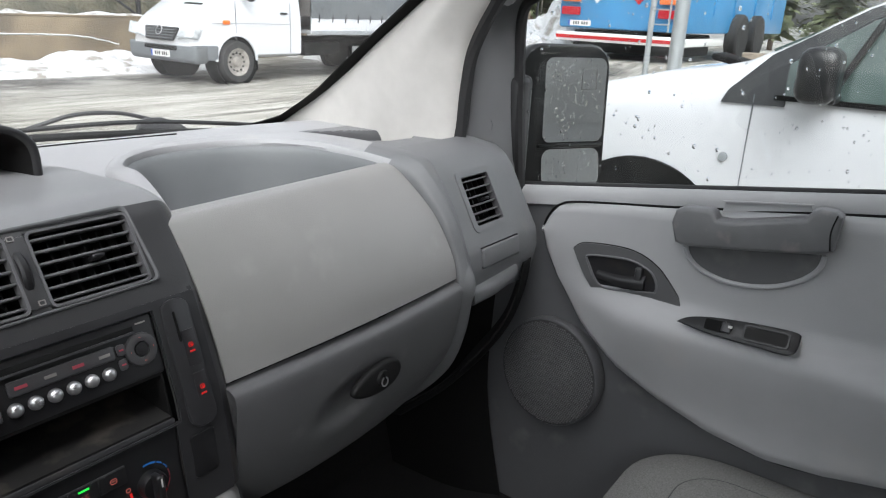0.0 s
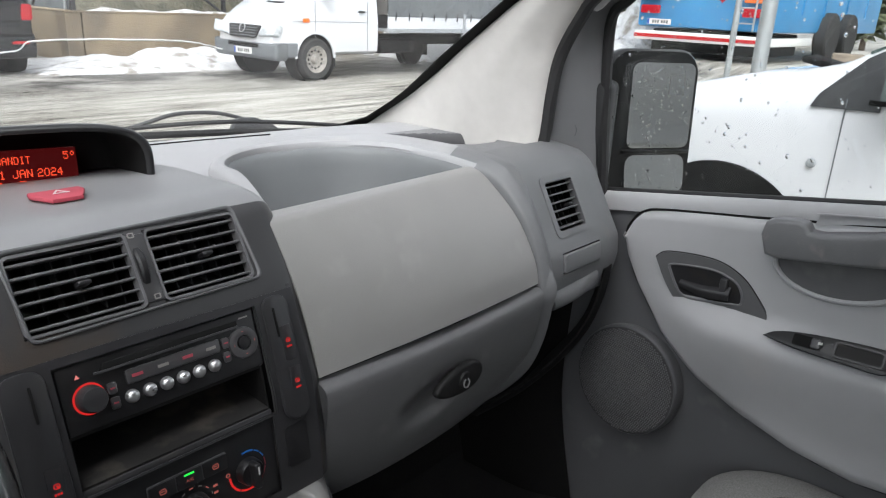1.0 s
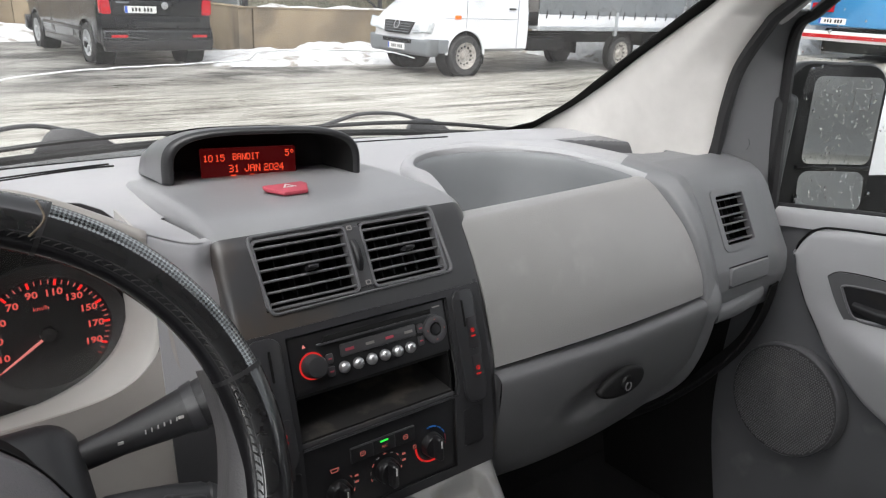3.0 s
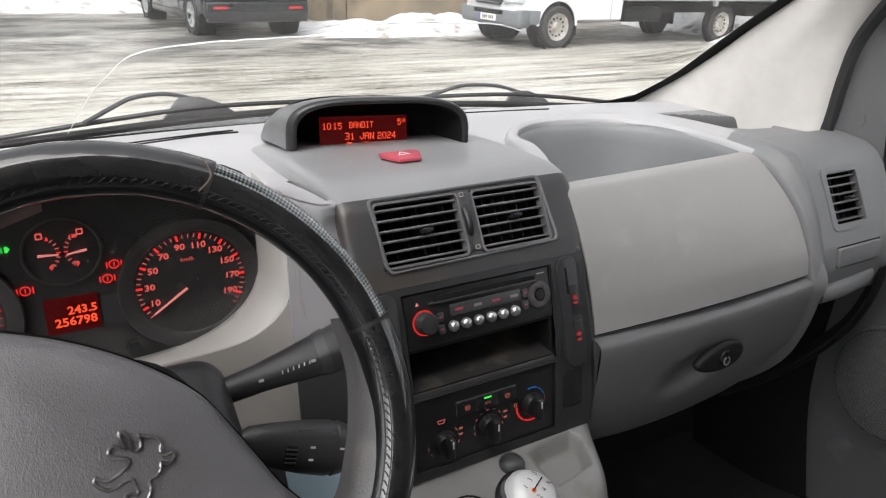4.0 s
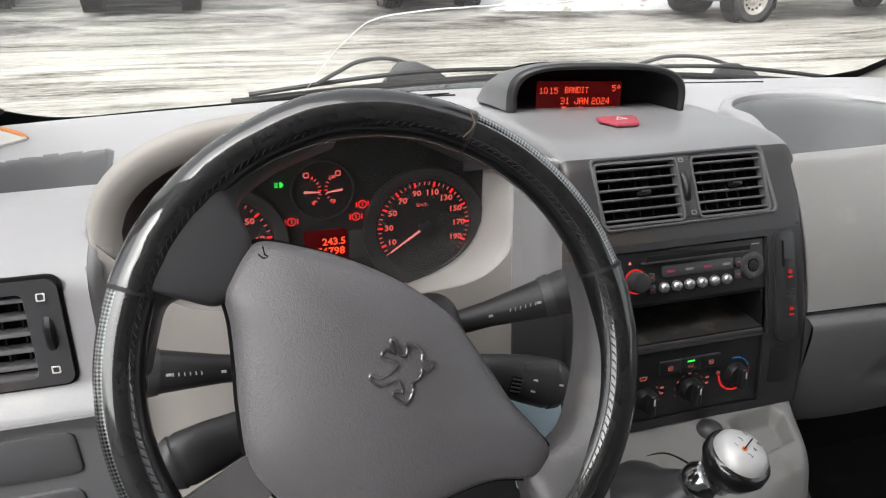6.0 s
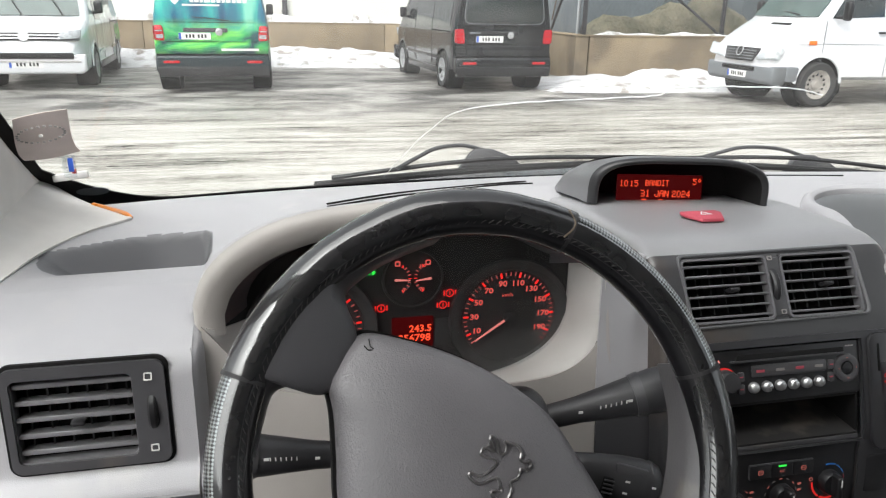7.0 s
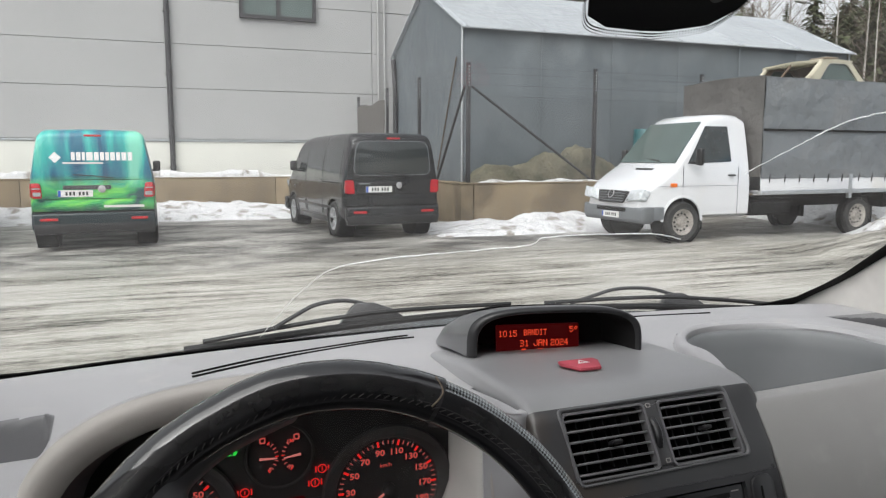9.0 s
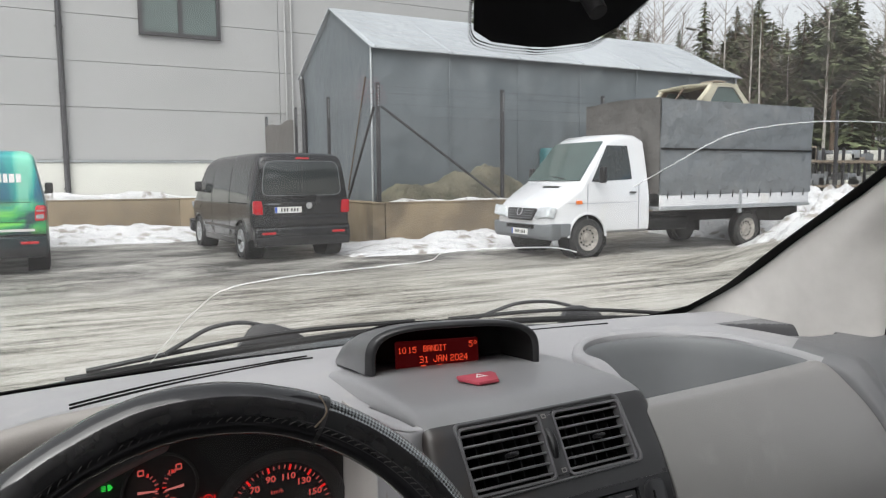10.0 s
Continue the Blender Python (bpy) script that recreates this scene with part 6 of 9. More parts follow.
def smooth01(t):
    t = min(1, max(0, t))
    return t * t * (3 - 2 * t)


def inside_soft(x, y, poly, soft):
    """1 well within a convex outline, falling to 0 at its edge over soft metres."""
    d = 1.0
    for (xa, ya), (xb, yb) in zip(poly, poly[1:] + poly[:1]):
        n = Vector((-(yb - ya), xb - xa)).normalized()
        d = min(d, n.x * (x - xa) + n.y * (y - ya))
    return smooth01(d / soft)


REC_R = [(0.592, 1.140), (0.636, 1.112), (0.700, 1.108), (0.745, 1.150), (0.720, 1.190), (0.660, 1.230), (0.576, 1.262)]


def rear_edge(x):
    """How far back the top of the dashboard reaches."""
    pts = [(-0.96, 1.028), (-0.652, 1.028), (-0.640, 0.95), (-0.60, 0.95), (-0.25, 0.95), (-0.20, 0.957), (-0.17, 0.975), (0.11, 0.985), (0.12, 1.0), (0.55, 1.02), (0.78, 1.0)]
    return lin(pts, x)


def left_hollow(x, y):
    """The soft wedge-shaped hollow on the driver's end: its floor falls away towards a steep front wall, shallow at the outer end."""
    along = smooth01((x + 0.845) / 0.15)
    front = 1.168 + 0.040 * along
    ramp = smooth01((y - 1.072) / (front - 1.085))
    side = smooth01((-0.640 - x + 0.08 * (1.205 - y)) / 0.014) * smooth01((x + 0.835) / 0.05)
    return 0.062 * (0.35 + 0.65 * along) * ramp * side * smooth01((front - y) / 0.016)


def dash_top(x, y):
    z = 1.205 + 0.012 * (1 - (x / 0.85) ** 2)
    z -= 0.022 * smooth01((y - 1.33) / 0.2)
    g = max(0.0, 1 - abs((x + 0.415) / 0.222) ** 3.2) ** 0.55 if x < -0.40 else 1 - 0.82 * smooth01((x + 0.36) / 0.19)
    g *= 1 - smooth01((x + 0.178) / 0.05)
    h = 1 - smooth01((y - 0.955) / 0.20)
    z = z + (0.092 * g * h if g > 0 else 0)
    z -= left_hollow(x, y) + 0.050 * inside_soft(x, y, REC_R, 0.022)
    return z


RIB_OUT = [(0.126, 0.99, 1.185), (0.140, 1.06, 1.210), (0.150, 1.12, 1.224), (0.164, 1.165, 1.222), (0.224, 1.232, 1.219), (0.319, 1.276, 1.217), (0.446, 1.281, 1.216), (0.539, 1.236, 1.216), (0.573, 1.134, 1.215), (0.575, 1.06, 1.2135), (0.573, 1.0, 1.211), (0.572, 0.968, 1.195), (0.571, 0.926, 1.132), (0.568, 0.887, 1.045), (0.572, 0.889, 1.0)]
RIB_IN = [(0.148, 0.985, 1.18), (0.160, 1.045, 1.208), (0.172, 1.10, 1.222), (0.192, 1.17, 1.217), (0.245, 1.233, 1.212), (0.315, 1.258, 1.211), (0.420, 1.243, 1.21), (0.488, 1.18, 1.21), (0.512, 1.10, 1.207), (0.518, 1.038, 1.203), (0.525, 1.0, 1.195), (0.53, 0.964, 1.174), (0.531, 0.916, 1.124), (0.532, 0.886, 1.045), (0.530, 0.888, 1.0)]
POCKET = [(p[0], p[1]) for p in RIB_OUT[:10]] + [(0.57, 0.9), (0.12, 0.9)]


def in_poly(x, y, poly):
    c = False
    for (xa, ya), (xb, yb) in zip(poly, poly[1:] + poly[:1]):
        if (ya > y) != (yb > y) and x < (xb - xa) * (y - ya) / (yb - ya) + xa:
            c = not c
    return c


def front_edge(x):
    return 1.50 - 0.13 * abs((x - VC) / 0.77) ** 2.2


bm = bmesh.new()
PADX = sorted([-0.95 + 1.73 * i / 290 for i in range(291)] + [-0.8501 + 0.0021 * k for k in range(105)] + [0.5601 + 0.0023 * k for k in range(90)] + [-0.6405 + 0.0006 * k for k in range(1, 40)] + [-0.1895 - 0.0006 * k for k in range(0, 40)])
NX, NY = len(PADX) - 1, 130
pad = [[None] * (NY + 1) for _ in range(NX + 1)]
for i in range(NX + 1):
    x = PADX[i]
    for j in range(NY + 1):
        y0, y1 = rear_edge(x), front_edge(x)
        y = y0 + (y1 - y0) * (j / NY) ** 1.2
        pad[i][j] = bm.verts.new((x, y, dash_top(x, y)))
for i in range(NX):
    for j in range(NY):
        c = (pad[i][j].co + pad[i + 1][j + 1].co) / 2
        if in_poly(c.x + 0.006, c.y - 0.012, POCKET) and in_poly(c.x - 0.008, c.y - 0.012, POCKET):
            continue
        if -0.185 < c.x < 0.105 and c.y < 1.10:
            continue
        if c.x > 0.56 and c.y < 1.035:
            continue
        f = bm.faces.new((pad[i][j], pad[i + 1][j], pad[i + 1][j + 1], pad[i][j + 1]))
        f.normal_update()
        # steep hollow walls are picked by slope and coloured darker as shade
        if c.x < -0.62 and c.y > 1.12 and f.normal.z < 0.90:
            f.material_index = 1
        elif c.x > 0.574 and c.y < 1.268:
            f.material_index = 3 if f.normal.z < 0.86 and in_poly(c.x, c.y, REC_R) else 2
bmesh.ops.delete(bm, geom=[v for v in bm.verts if not v.link_faces], context="VERTS")
part("top_pad", bm, [DASH, SHADED_RECESS, FRAME, CHARCOAL], dash, "grey grained top pad", angle=70)

# rib round the open tray, and the tray
ro, ri = catmull(RIB_OUT, 84), catmull(RIB_IN, 84)
rows = []
for a, b in zip(ro, ri):
    f = smooth01((1.20 - a.z) / 0.05)
    up = Vector((0, -0.2, 1)).lerp(Vector((0, -0.95, 0.35)), f)
    rows.append([a - up * 0.010, a + up * 0.001, a.lerp(b, 0.15) + up * 0.006, a.lerp(b, 0.5) + up * 0.008, a.lerp(b, 0.88) + up * 0.0062, b + up * 0.002, b - up * 0.012])
part("rib", skin([r[:5] for r in rows[:52]]), DASH, dash, "smooth grey rib round the tray", angle=60)
part("rib", skin([r[:5] for r in rows[51:58]]), FRAME, dash, angle=60)
part("rib", skin([r[:4] for r in rows[57:]]), FRAME, dash, "smooth slate rib beside the cover", angle=60)
part("rib_inner", skin([r[4:] for r in rows[:58]]), RIBPALE, dash, "paler inner edge of the rib", angle=60)
part("rib_inner", skin([r[3:] for r in rows[57:]]), FRAME, dash, angle=60)
wall_top = ri[:55]
ctr = Vector((0.33, 1.02, 0))
rows = []
for f, dz in ((0.0, -0.002), (0.008, -0.003), (0.03, -0.012), (0.05, -0.03), (0.09, -0.10), (0.14, -0.125)):
    rows.append([Vector((p.x + (ctr.x - p.x) * f, p.y + (ctr.y - p.y) * f, p.z + dz)) for p in wall_top])
part("tray_wall", skin(rows, 0.003), SHADED_TRAY, dash, "lining of the open tray, dash grey darkened for shade")
part("tray_floor", span(0.10, 0.53, 0.93, 1.26, 1.088, 1.094), SHADED_TRAY, dash)
rows = [[(p.x, p.y, p.z), (p.x - 0.004 * (p.x - ctr.x), p.y + 0.0, p.z - 0.004)] for p in wall_top]

# upper cover and the glove box lid
cov = []
for f in (0, 0.15, 0.35, 0.55, 0.75, 0.9, 1.0):
    a = [(0.104, 1.00, 1.195), (0.104, 0.985, 1.212), (0.104, 0.962, 1.216), (0.104, 0.945, 1.206), (0.108, 0.914, 1.150), (0.112, 0.895, 1.095), (0.115, 0.886, 1.052)]
    b = [(0.525, 1.05, 1.185), (0.524, 1.038, 1.199), (0.524, 1.02, 1.202), (0.526, 0.995, 1.190), (0.528, 0.935, 1.141), (0.529, 0.898, 1.085), (0.529, 0.888, 1.050)]
    cov.append([Vector(p).lerp(Vector(q), f) + Vector((0, -0.012 * math.sin(math.pi * f), 0.004 * math.sin(math.pi * f))) for p, q in zip(a, b)])
part("tray_cover", net(cov, 36, 30, 0.003), COVER, dash, "pale grey curved padded cover")
lid_ctrl = []
for f, dz in ((0, 0.012), (0.2, 0.003), (0.4, 0.0), (0.6, 0.0), (0.8, 0.004), (0.93, 0.018), (1.0, 0.04)):
    a = [(0.114, 0.892, 1.047), (0.114, 0.878, 1.044), (0.114, 0.871, 1.034), (0.114, 0.872, 1.0), (0.114, 0.878, 0.95), (0.118, 0.888, 0.905), (0.125, 0.902, 0.872), (0.13, 0.93, 0.862)]
    b = [(0.528, 0.894, 1.045), (0.527, 0.88, 1.042), (0.526, 0.874, 1.032), (0.524, 0.876, 1.0), (0.520, 0.884, 0.95), (0.510, 0.896, 0.905), (0.49, 0.912, 0.872), (0.48, 0.94, 0.862)]
    row = []
    for k, (p, q) in enumerate(zip(a, b)):
        v = Vector(p).lerp(Vector(q), f) + Vector((0, -0.008 * math.sin(math.pi * f), 0))
        v.z += dz * max(0, (k - 4)) / 3
        row.append(v)
    lid_ctrl.append(row)
lid_bm = net(lid_ctrl, 90, 70)
for v in lid_bm.verts:
    dx, dz = (v.co.x - 0.292) / 0.052, (v.co.z - 0.964 - 0.12 * (v.co.x - 0.30)) / 0.026
    v.co.y += 0.013 * math.exp(-(dx * dx + dz * dz) ** 1.6)
lid = part("glove_box_lid", lid_bm, LID, dash, "grey glove box lid", angle=70)
lm = face_to((0.314, 0.862, 0.984), (1, 0.02, 0.06), (0, 0.08, 1))
part("lid_handle", prism([(0.046 * math.cos(a * math.pi / 16), 0.019 * math.sin(a * math.pi / 16) * (1 + 0.25 * math.cos(a * math.pi / 16))) for a in range(32)], 0.012, lm, 0.005, 3), LATCH, lid, "black oval latch")
part("lid_lock", lathe([(0.001, 0.012), (0.010, 0.013), (0.011, 0.010), (0.012, 0.006)], lm @ Matrix.Translation((0.006, 0, 0.002)), 24), LATCH, lid)
part("key_slot", frame_ring([(0.0065 * math.cos(a * math.pi / 10), 0.0065 * math.sin(a * math.pi / 10)) for a in range(20)], [(0.0048 * math.cos(a * math.pi / 10), 0.0048 * math.sin(a * math.pi / 10)) for a in range(20)], 0.0012, lm @ Matrix.Translation((0.006, -0.004, 0.0145))), SILVER, lid)
part("key_slot", span(-0.0012, 0.0012, -0.002, 0.008, 0, 0.0012), MATT, lid).matrix_basis = lm @ Matrix.Translation((0.006, 0.0, 0.0148))
part("side_filler", span(0.106, 0.128, 0.884, 0.95, 0.87, 1.046, 0.005), FRAME, dash)
# frame round the lid
part("lid_frame", net([[(0.565, 0.935, 1.12), (0.553, 0.93, 1.12), (0.534, 0.935, 1.12)], [(0.565, 0.884, 1.05), (0.553, 0.873, 1.047), (0.532, 0.884, 1.047)], [(0.572, 0.887, 1.0), (0.552, 0.877, 1.0), (0.528, 0.888, 1.0)], [(0.578, 0.897, 0.95), (0.552, 0.887, 0.945), (0.524, 0.897, 0.95)], [(0.572, 0.912, 0.90), (0.543, 0.902, 0.895), (0.512, 0.912, 0.907)], [(0.545, 0.935, 0.855), (0.52, 0.925, 0.86), (0.492, 0.925, 0.878)], [(0.50, 0.965, 0.825), (0.48, 0.955, 0.83), (0.46, 0.955, 0.85)]], 10, 36, 0.004), FRAME, dash)
part("under_panel", net([[(0.13, 0.93, 0.865), (0.3, 0.93, 0.857), (0.48, 0.945, 0.864)], [(0.13, 1.0, 0.845), (0.3, 1.0, 0.84), (0.5, 1.0, 0.82)], [(0.13, 1.3, 0.85), (0.3, 1.3, 0.85), (0.6, 1.3, 0.8)]], 12, 12, 0.004), MATT, dash)

# the end by the passenger's door
ENDF = [(0.98, 0.902), (1.02, 0.893), (1.043, 0.889), (1.075, 0.893), (1.09, 0.902), (1.105, 0.911), (1.177, 0.951), (1.195, 0.966), (1.206, 0.982), (1.213, 1.005), (1.2155, 1.045)]


def end_face(x, z):
    y = lin(ENDF, z) + 0.9 * max(0, x - 0.735) ** 1.6
    return (x, y, z - 0.25 * max(0, x - 0.74) ** 1.3)


part("end_panel", holed((0.556, 0.79), (0.985, 1.2155), [(0.612, 0.692, 1.104, 1.178), (0.60, 0.712, 1.044, 1.078)], end_face, 0.003, 0.008), FRAME, dash, "mid grey end panel with an air outlet", angle=70)


def end_m(x, z):
    return face_to((x, lin(ENDF, z), z), (1, 0, 0), (0, (lin(ENDF, z + 0.01) - lin(ENDF, z - 0.01)) / 0.02, 1))


part("vent_well", well(0.612, 0.692, 1.104, 1.178, end_face, 0.06), MATT, dash)
air_vent(dash, 0.614, 0.690, 1.106, 1.176, end_m, 6, "black end air vent")
part("vent_bezel", frame_ring(rounded(0.098, 0.100, 0.010), rounded(0.077, 0.0815, 0.006), 0.0035, end_m(0.652, 1.141) @ Matrix.Translation((0, 0, -0.0015))), FRAME, dash, "grey bezel round the end vent")
part("blank_flap", prism(rounded(0.108, 0.030, 0.004), 0.008, end_m(0.656, 1.061) @ Matrix.Translation((0, 0, -0.004)), 0.003), FRAME, dash, "grey blanking flap")
part("end_tray", net([[(0.575, 0.895, 1.018), (0.64, 0.893, 1.02), (0.71, 0.896, 1.026)], [(0.575, 0.885, 1.012), (0.64, 0.883, 1.014), (0.71, 0.888, 1.02)], [(0.578, 0.886, 0.992), (0.64, 0.884, 0.994), (0.705, 0.889, 1.0)], [(0.58, 0.91, 0.985), (0.64, 0.91, 0.986), (0.70, 0.91, 0.99)]], 10, 10, 0.003), FRAME, dash)
part("end_arc", net([[(0.735, 0.893, 1.02), (0.765, 0.897, 1.02), (0.79, 0.925, 1.02)], [(0.725, 0.897, 0.96), (0.755, 0.90, 0.96), (0.785, 0.93, 0.96)], [(0.70, 0.912, 0.90), (0.735, 0.915, 0.895), (0.77, 0.945, 0.895)], [(0.65, 0.935, 0.85), (0.69, 0.94, 0.84), (0.74, 0.98, 0.83)], [(0.57, 0.955, 0.82), (0.62, 0.965, 0.80), (0.68, 1.01, 0.77)], [(0.48, 0.965, 0.82), (0.52, 0.98, 0.79), (0.58, 1.05, 0.74)]], 10, 30, 0.004), MATT, dash)
part("end_hollow", net([[(0.56, 0.96, 1.0), (0.66, 0.97, 1.0), (0.75, 0.96, 1.0)], [(0.56, 1.0, 0.9), (0.64, 1.0, 0.9), (0.72, 0.99, 0.9)], [(0.52, 0.99, 0.83), (0.58, 0.99, 0.83), (0.66, 1.0, 0.83)]], 8, 8, 0.003), MATT, dash)

# ---- middle fascia ----
TOPLINE = catmull([(0, 0.9575, 1.2255), (0, 0.962, 1.230), (0, 0.969, 1.2345), (0, 0.980, 1.2385), (0, 0.995, 1.2412), (0, 1.02, 1.242), (0, 1.08, 1.240), (0, 1.16, 1.236), (0, 1.26, 1.222)], 64)
ARC = [1.2255]
for p, q in zip(TOPLINE, TOPLINE[1:]):
    ARC.append(ARC[-1] + (q - p).length)
ARC_Y, ARC_Z = [(a, p.y) for a, p in zip(ARC, TOPLINE)], [(a, p.z) for a, p in zip(ARC, TOPLINE)]


def block_line(s):
    """Up the middle fascia and back over its top; on the face s is the height."""
    return (lin(FACE, s), s) if s <= 1.2255 else (lin(ARC_Y, s), lin(ARC_Z, s))


def block_skin(x, s):
    (ya, za), (yb, zb) = block_line(max(0.93, s - 0.004)), block_line(min(ARC[-1], s + 0.004))
    n = Vector((0, -(zb - za), yb - ya)).normalized()
    y, z = block_line(s)
    off = 0.0
    for xe, r, sg in ((0.122, 0.024, 1), (-0.181, 0.010, -1)):
        d = (xe - x) * sg
        if d < 0:
            off, x = r - d, xe
        elif d < r:
            off = r - math.sqrt(max(0, r * r - (r - d) ** 2))
    return Vector((x, y, z)) - n * off


xs_edge = [0.100, 0.104, 0.109, 0.114, 0.118, 0.1205, 0.1222, -0.179, -0.1805, -0.176, -0.172]
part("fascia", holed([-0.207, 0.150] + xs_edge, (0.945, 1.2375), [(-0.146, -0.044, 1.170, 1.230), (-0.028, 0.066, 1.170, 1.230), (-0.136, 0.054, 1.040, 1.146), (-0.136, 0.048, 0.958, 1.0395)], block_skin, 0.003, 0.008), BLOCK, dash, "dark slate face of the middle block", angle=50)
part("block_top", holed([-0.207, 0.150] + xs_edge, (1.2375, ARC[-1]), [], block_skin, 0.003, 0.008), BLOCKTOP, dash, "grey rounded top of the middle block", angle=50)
part("lower_panel", holed((-0.174, 0.100), (0.947, 1.153), [(-0.136, 0.054, 1.040, 1.146), (-0.136, 0.048, 0.958, 1.0395)], lambda x, z: (x, lin(FACE, z) - 0.0022 + 0.02 * max(0, abs(x + 0.037) - 0.131) ** 1.0 * smooth01((z - 1.14) / 0.02), z), 0.002, 0.008), PANELBLACK, dash, "black panel round the radio and heater", angle=70)
for a, b, c in ((-0.146, -0.044, "l"), (-0.028, 0.066, "r")):
    part("vent_well", well(a, b, 1.170, 1.230, lambda x, z: (x, lin(FACE, z), z), 0.06), MATT, dash)
    air_vent(dash, a + 0.002, b - 0.002, 1.172, 1.228, on_face, 6, "black middle air vent")
for x, z in ((-0.0395, 1.2262), (-0.0345, 1.1765)):
    part("vent_icon", frame_ring(rounded(0.006, 0.005, 0.001, 2), rounded(0.004, 0.003, 0.0008, 2), 0.0006, on_face(x, z, 0.0014)), DIM_PRINT, dash)
part("vent_wheel", lathe([(0.024, -0.004), (0.026, -0.002), (0.026, 0.002), (0.024, 0.004)], on_face(-0.0385, 1.202, -0.0185) @ Matrix.Rotation(radians(90), 4, "Y"), 40), BLACK, dash, "black vent thumbwheel")
def face_loop(corners, r, n=6):
    """A closed line with round corners on the middle fascia."""
    out = []
    for i, c in enumerate(corners):
        p, a, b = Vector(c), Vector(corners[i - 1]), Vector(corners[(i + 1) % len(corners)])
        u, v = p + (a - p).normalized() * r, p + (b - p).normalized() * r
        for k in range(n + 1):
            f = k / n
            out.append(u.lerp(p, f).lerp(p.lerp(v, f), f))
    return out


BEZEL = face_loop([(-0.1495, 1.2330), (0.0680, 1.2345), (0.0745, 1.1680), (-0.1435, 1.1655)], 0.007)
rows = []
for f, h in ((1.0, -0.001), (0.996, 0.0022), (0.985, 0.0026), (0.972, 0.0016), (0.962, -0.004)):
    rows.append([on_face(-0.038 + (v.x + 0.038) * f, 1.2 + (v.y - 1.2) * (1 - (1 - f) * 2.4), h).translation for v in BEZEL])
part("vent_bezel", skin(rows, close_u=True), BEZELGREY, dash, "raised grey bezel round the two middle vents", angle=50)
part("vent_bridge", prism(rounded(0.0175, 0.064, 0.002, 2), 0.004, on_face(-0.036, 1.2, -0.003), 0.0012), BLOCK, dash, "bridge between the vents")
hz = face_to((-0.055, 1.062, 1.2425), (1, 0, 0), (0, 1, 0.0))
hb = part("hazard_switch", prism([(-0.024, 0.018), (-0.026, 0.008), (-0.014, -0.018), (0.014, -0.018), (0.026, 0.008), (0.024, 0.018)], 0.005, hz, 0.002), HAZARD, dash, "dull red hazard switch")
part("switch_mark", frame_ring([(-0.008, -0.004), (0.008, -0.004), (0, 0.009)], [(-0.005, -0.0025), (0.005, -0.0025), (0, 0.006)], 0.0005, hz @ Matrix.Translation((0, 0.002, 0.0052))), WHITE_PRINT, hb, smooth=False)
# switch bars both sides of the radio
for x0, x1, z0, z1, s in ((0.060, 0.090, 1.030, 1.150, 1), (-0.176, -0.142, 1.030, 1.150, -1)):
    xm, zm = (x0 + x1) / 2, (z0 + z1) / 2
    bar = part("switch_bar", prism(rounded(x1 - x0, (z1 - z0) * 1.06, 0.012, 6), 0.006, on_face(xm, zm, 0.001), 0.002), PANELBLACK, dash, "black switch bar")
    part("switch_slot", prism(rounded(0.002, 0.03, 0.0009, 3), 0.001, on_face(xm - 0.004 * s, zm + 0.035, 0.0072)), MATT, bar)
    for dz in ((0.013, -0.027) if s > 0 else (-0.055, -0.03)):
        key = part("switch_key", prism(rounded(0.0135, 0.036, 0.0012, 3), 0.0009, on_face(xm + 0.005, zm + dz, 0.0066), 0.0004), PANELBLACK, bar)
        part("switch_mark", frame_ring(rounded(0.0052, 0.0046, 0.0018, 3), rounded(0.0038, 0.0032, 0.0012, 3), 0.0003, on_face(xm + 0.005, zm + dz + 0.0025, 0.0076)), RED_RING, key)
        part("switch_mark", box(0.0012, 0.0034, 0.0003, on_face(xm + 0.0058, zm + dz + 0.0018, 0.0077) @ Matrix.Rotation(0.6, 4, "Z")), RED_RING, key)
        for k in range(3):
            part("switch_mark", box(0.0015, 0.0019, 0.0003, on_face(xm + 0.0028 + 0.0022 * k, zm + dz - 0.0036, 0.0077)), RED_RING, key)
    part("switch_plate", prism(rounded(x1 - x0 - 0.002, 0.045, 0.004, 4), 0.004, on_face(xm - 0.003 * s, z0 - 0.03, 0.001), 0.0015), BLACK, dash)

# the trip display in its hood
disp = thing("display_unit", (-0.055, 1.18, 1.24), "hooded red trip computer display on the dashboard", "display")
outer, inner = [], []
for k in range(41):
    a = math.pi * k / 40
    c, s = math.cos(a), math.sin(a)
    e = lambda v, p: math.copysign(abs(v) ** p, v)  # noqa: E731
    outer.append((-0.046 - 0.115 * e(c, 0.6), 0.063 * e(s, 0.45)))
    inner.append((-0.045 - 0.103 * e(c, 0.55), 0.054 * e(s, 0.45)))


def hood_row(line, y, z, k=1.0, xs=1.0):
    return [Vector((-0.050 + (x + 0.050) * xs, y - 0.23 * (x + 0.050), z + h * k)) for x, h in line]


def between(f):
    return [(a[0] + (b[0] - a[0]) * f, a[1] + (b[1] - a[1]) * f) for a, b in zip(outer, inner)]


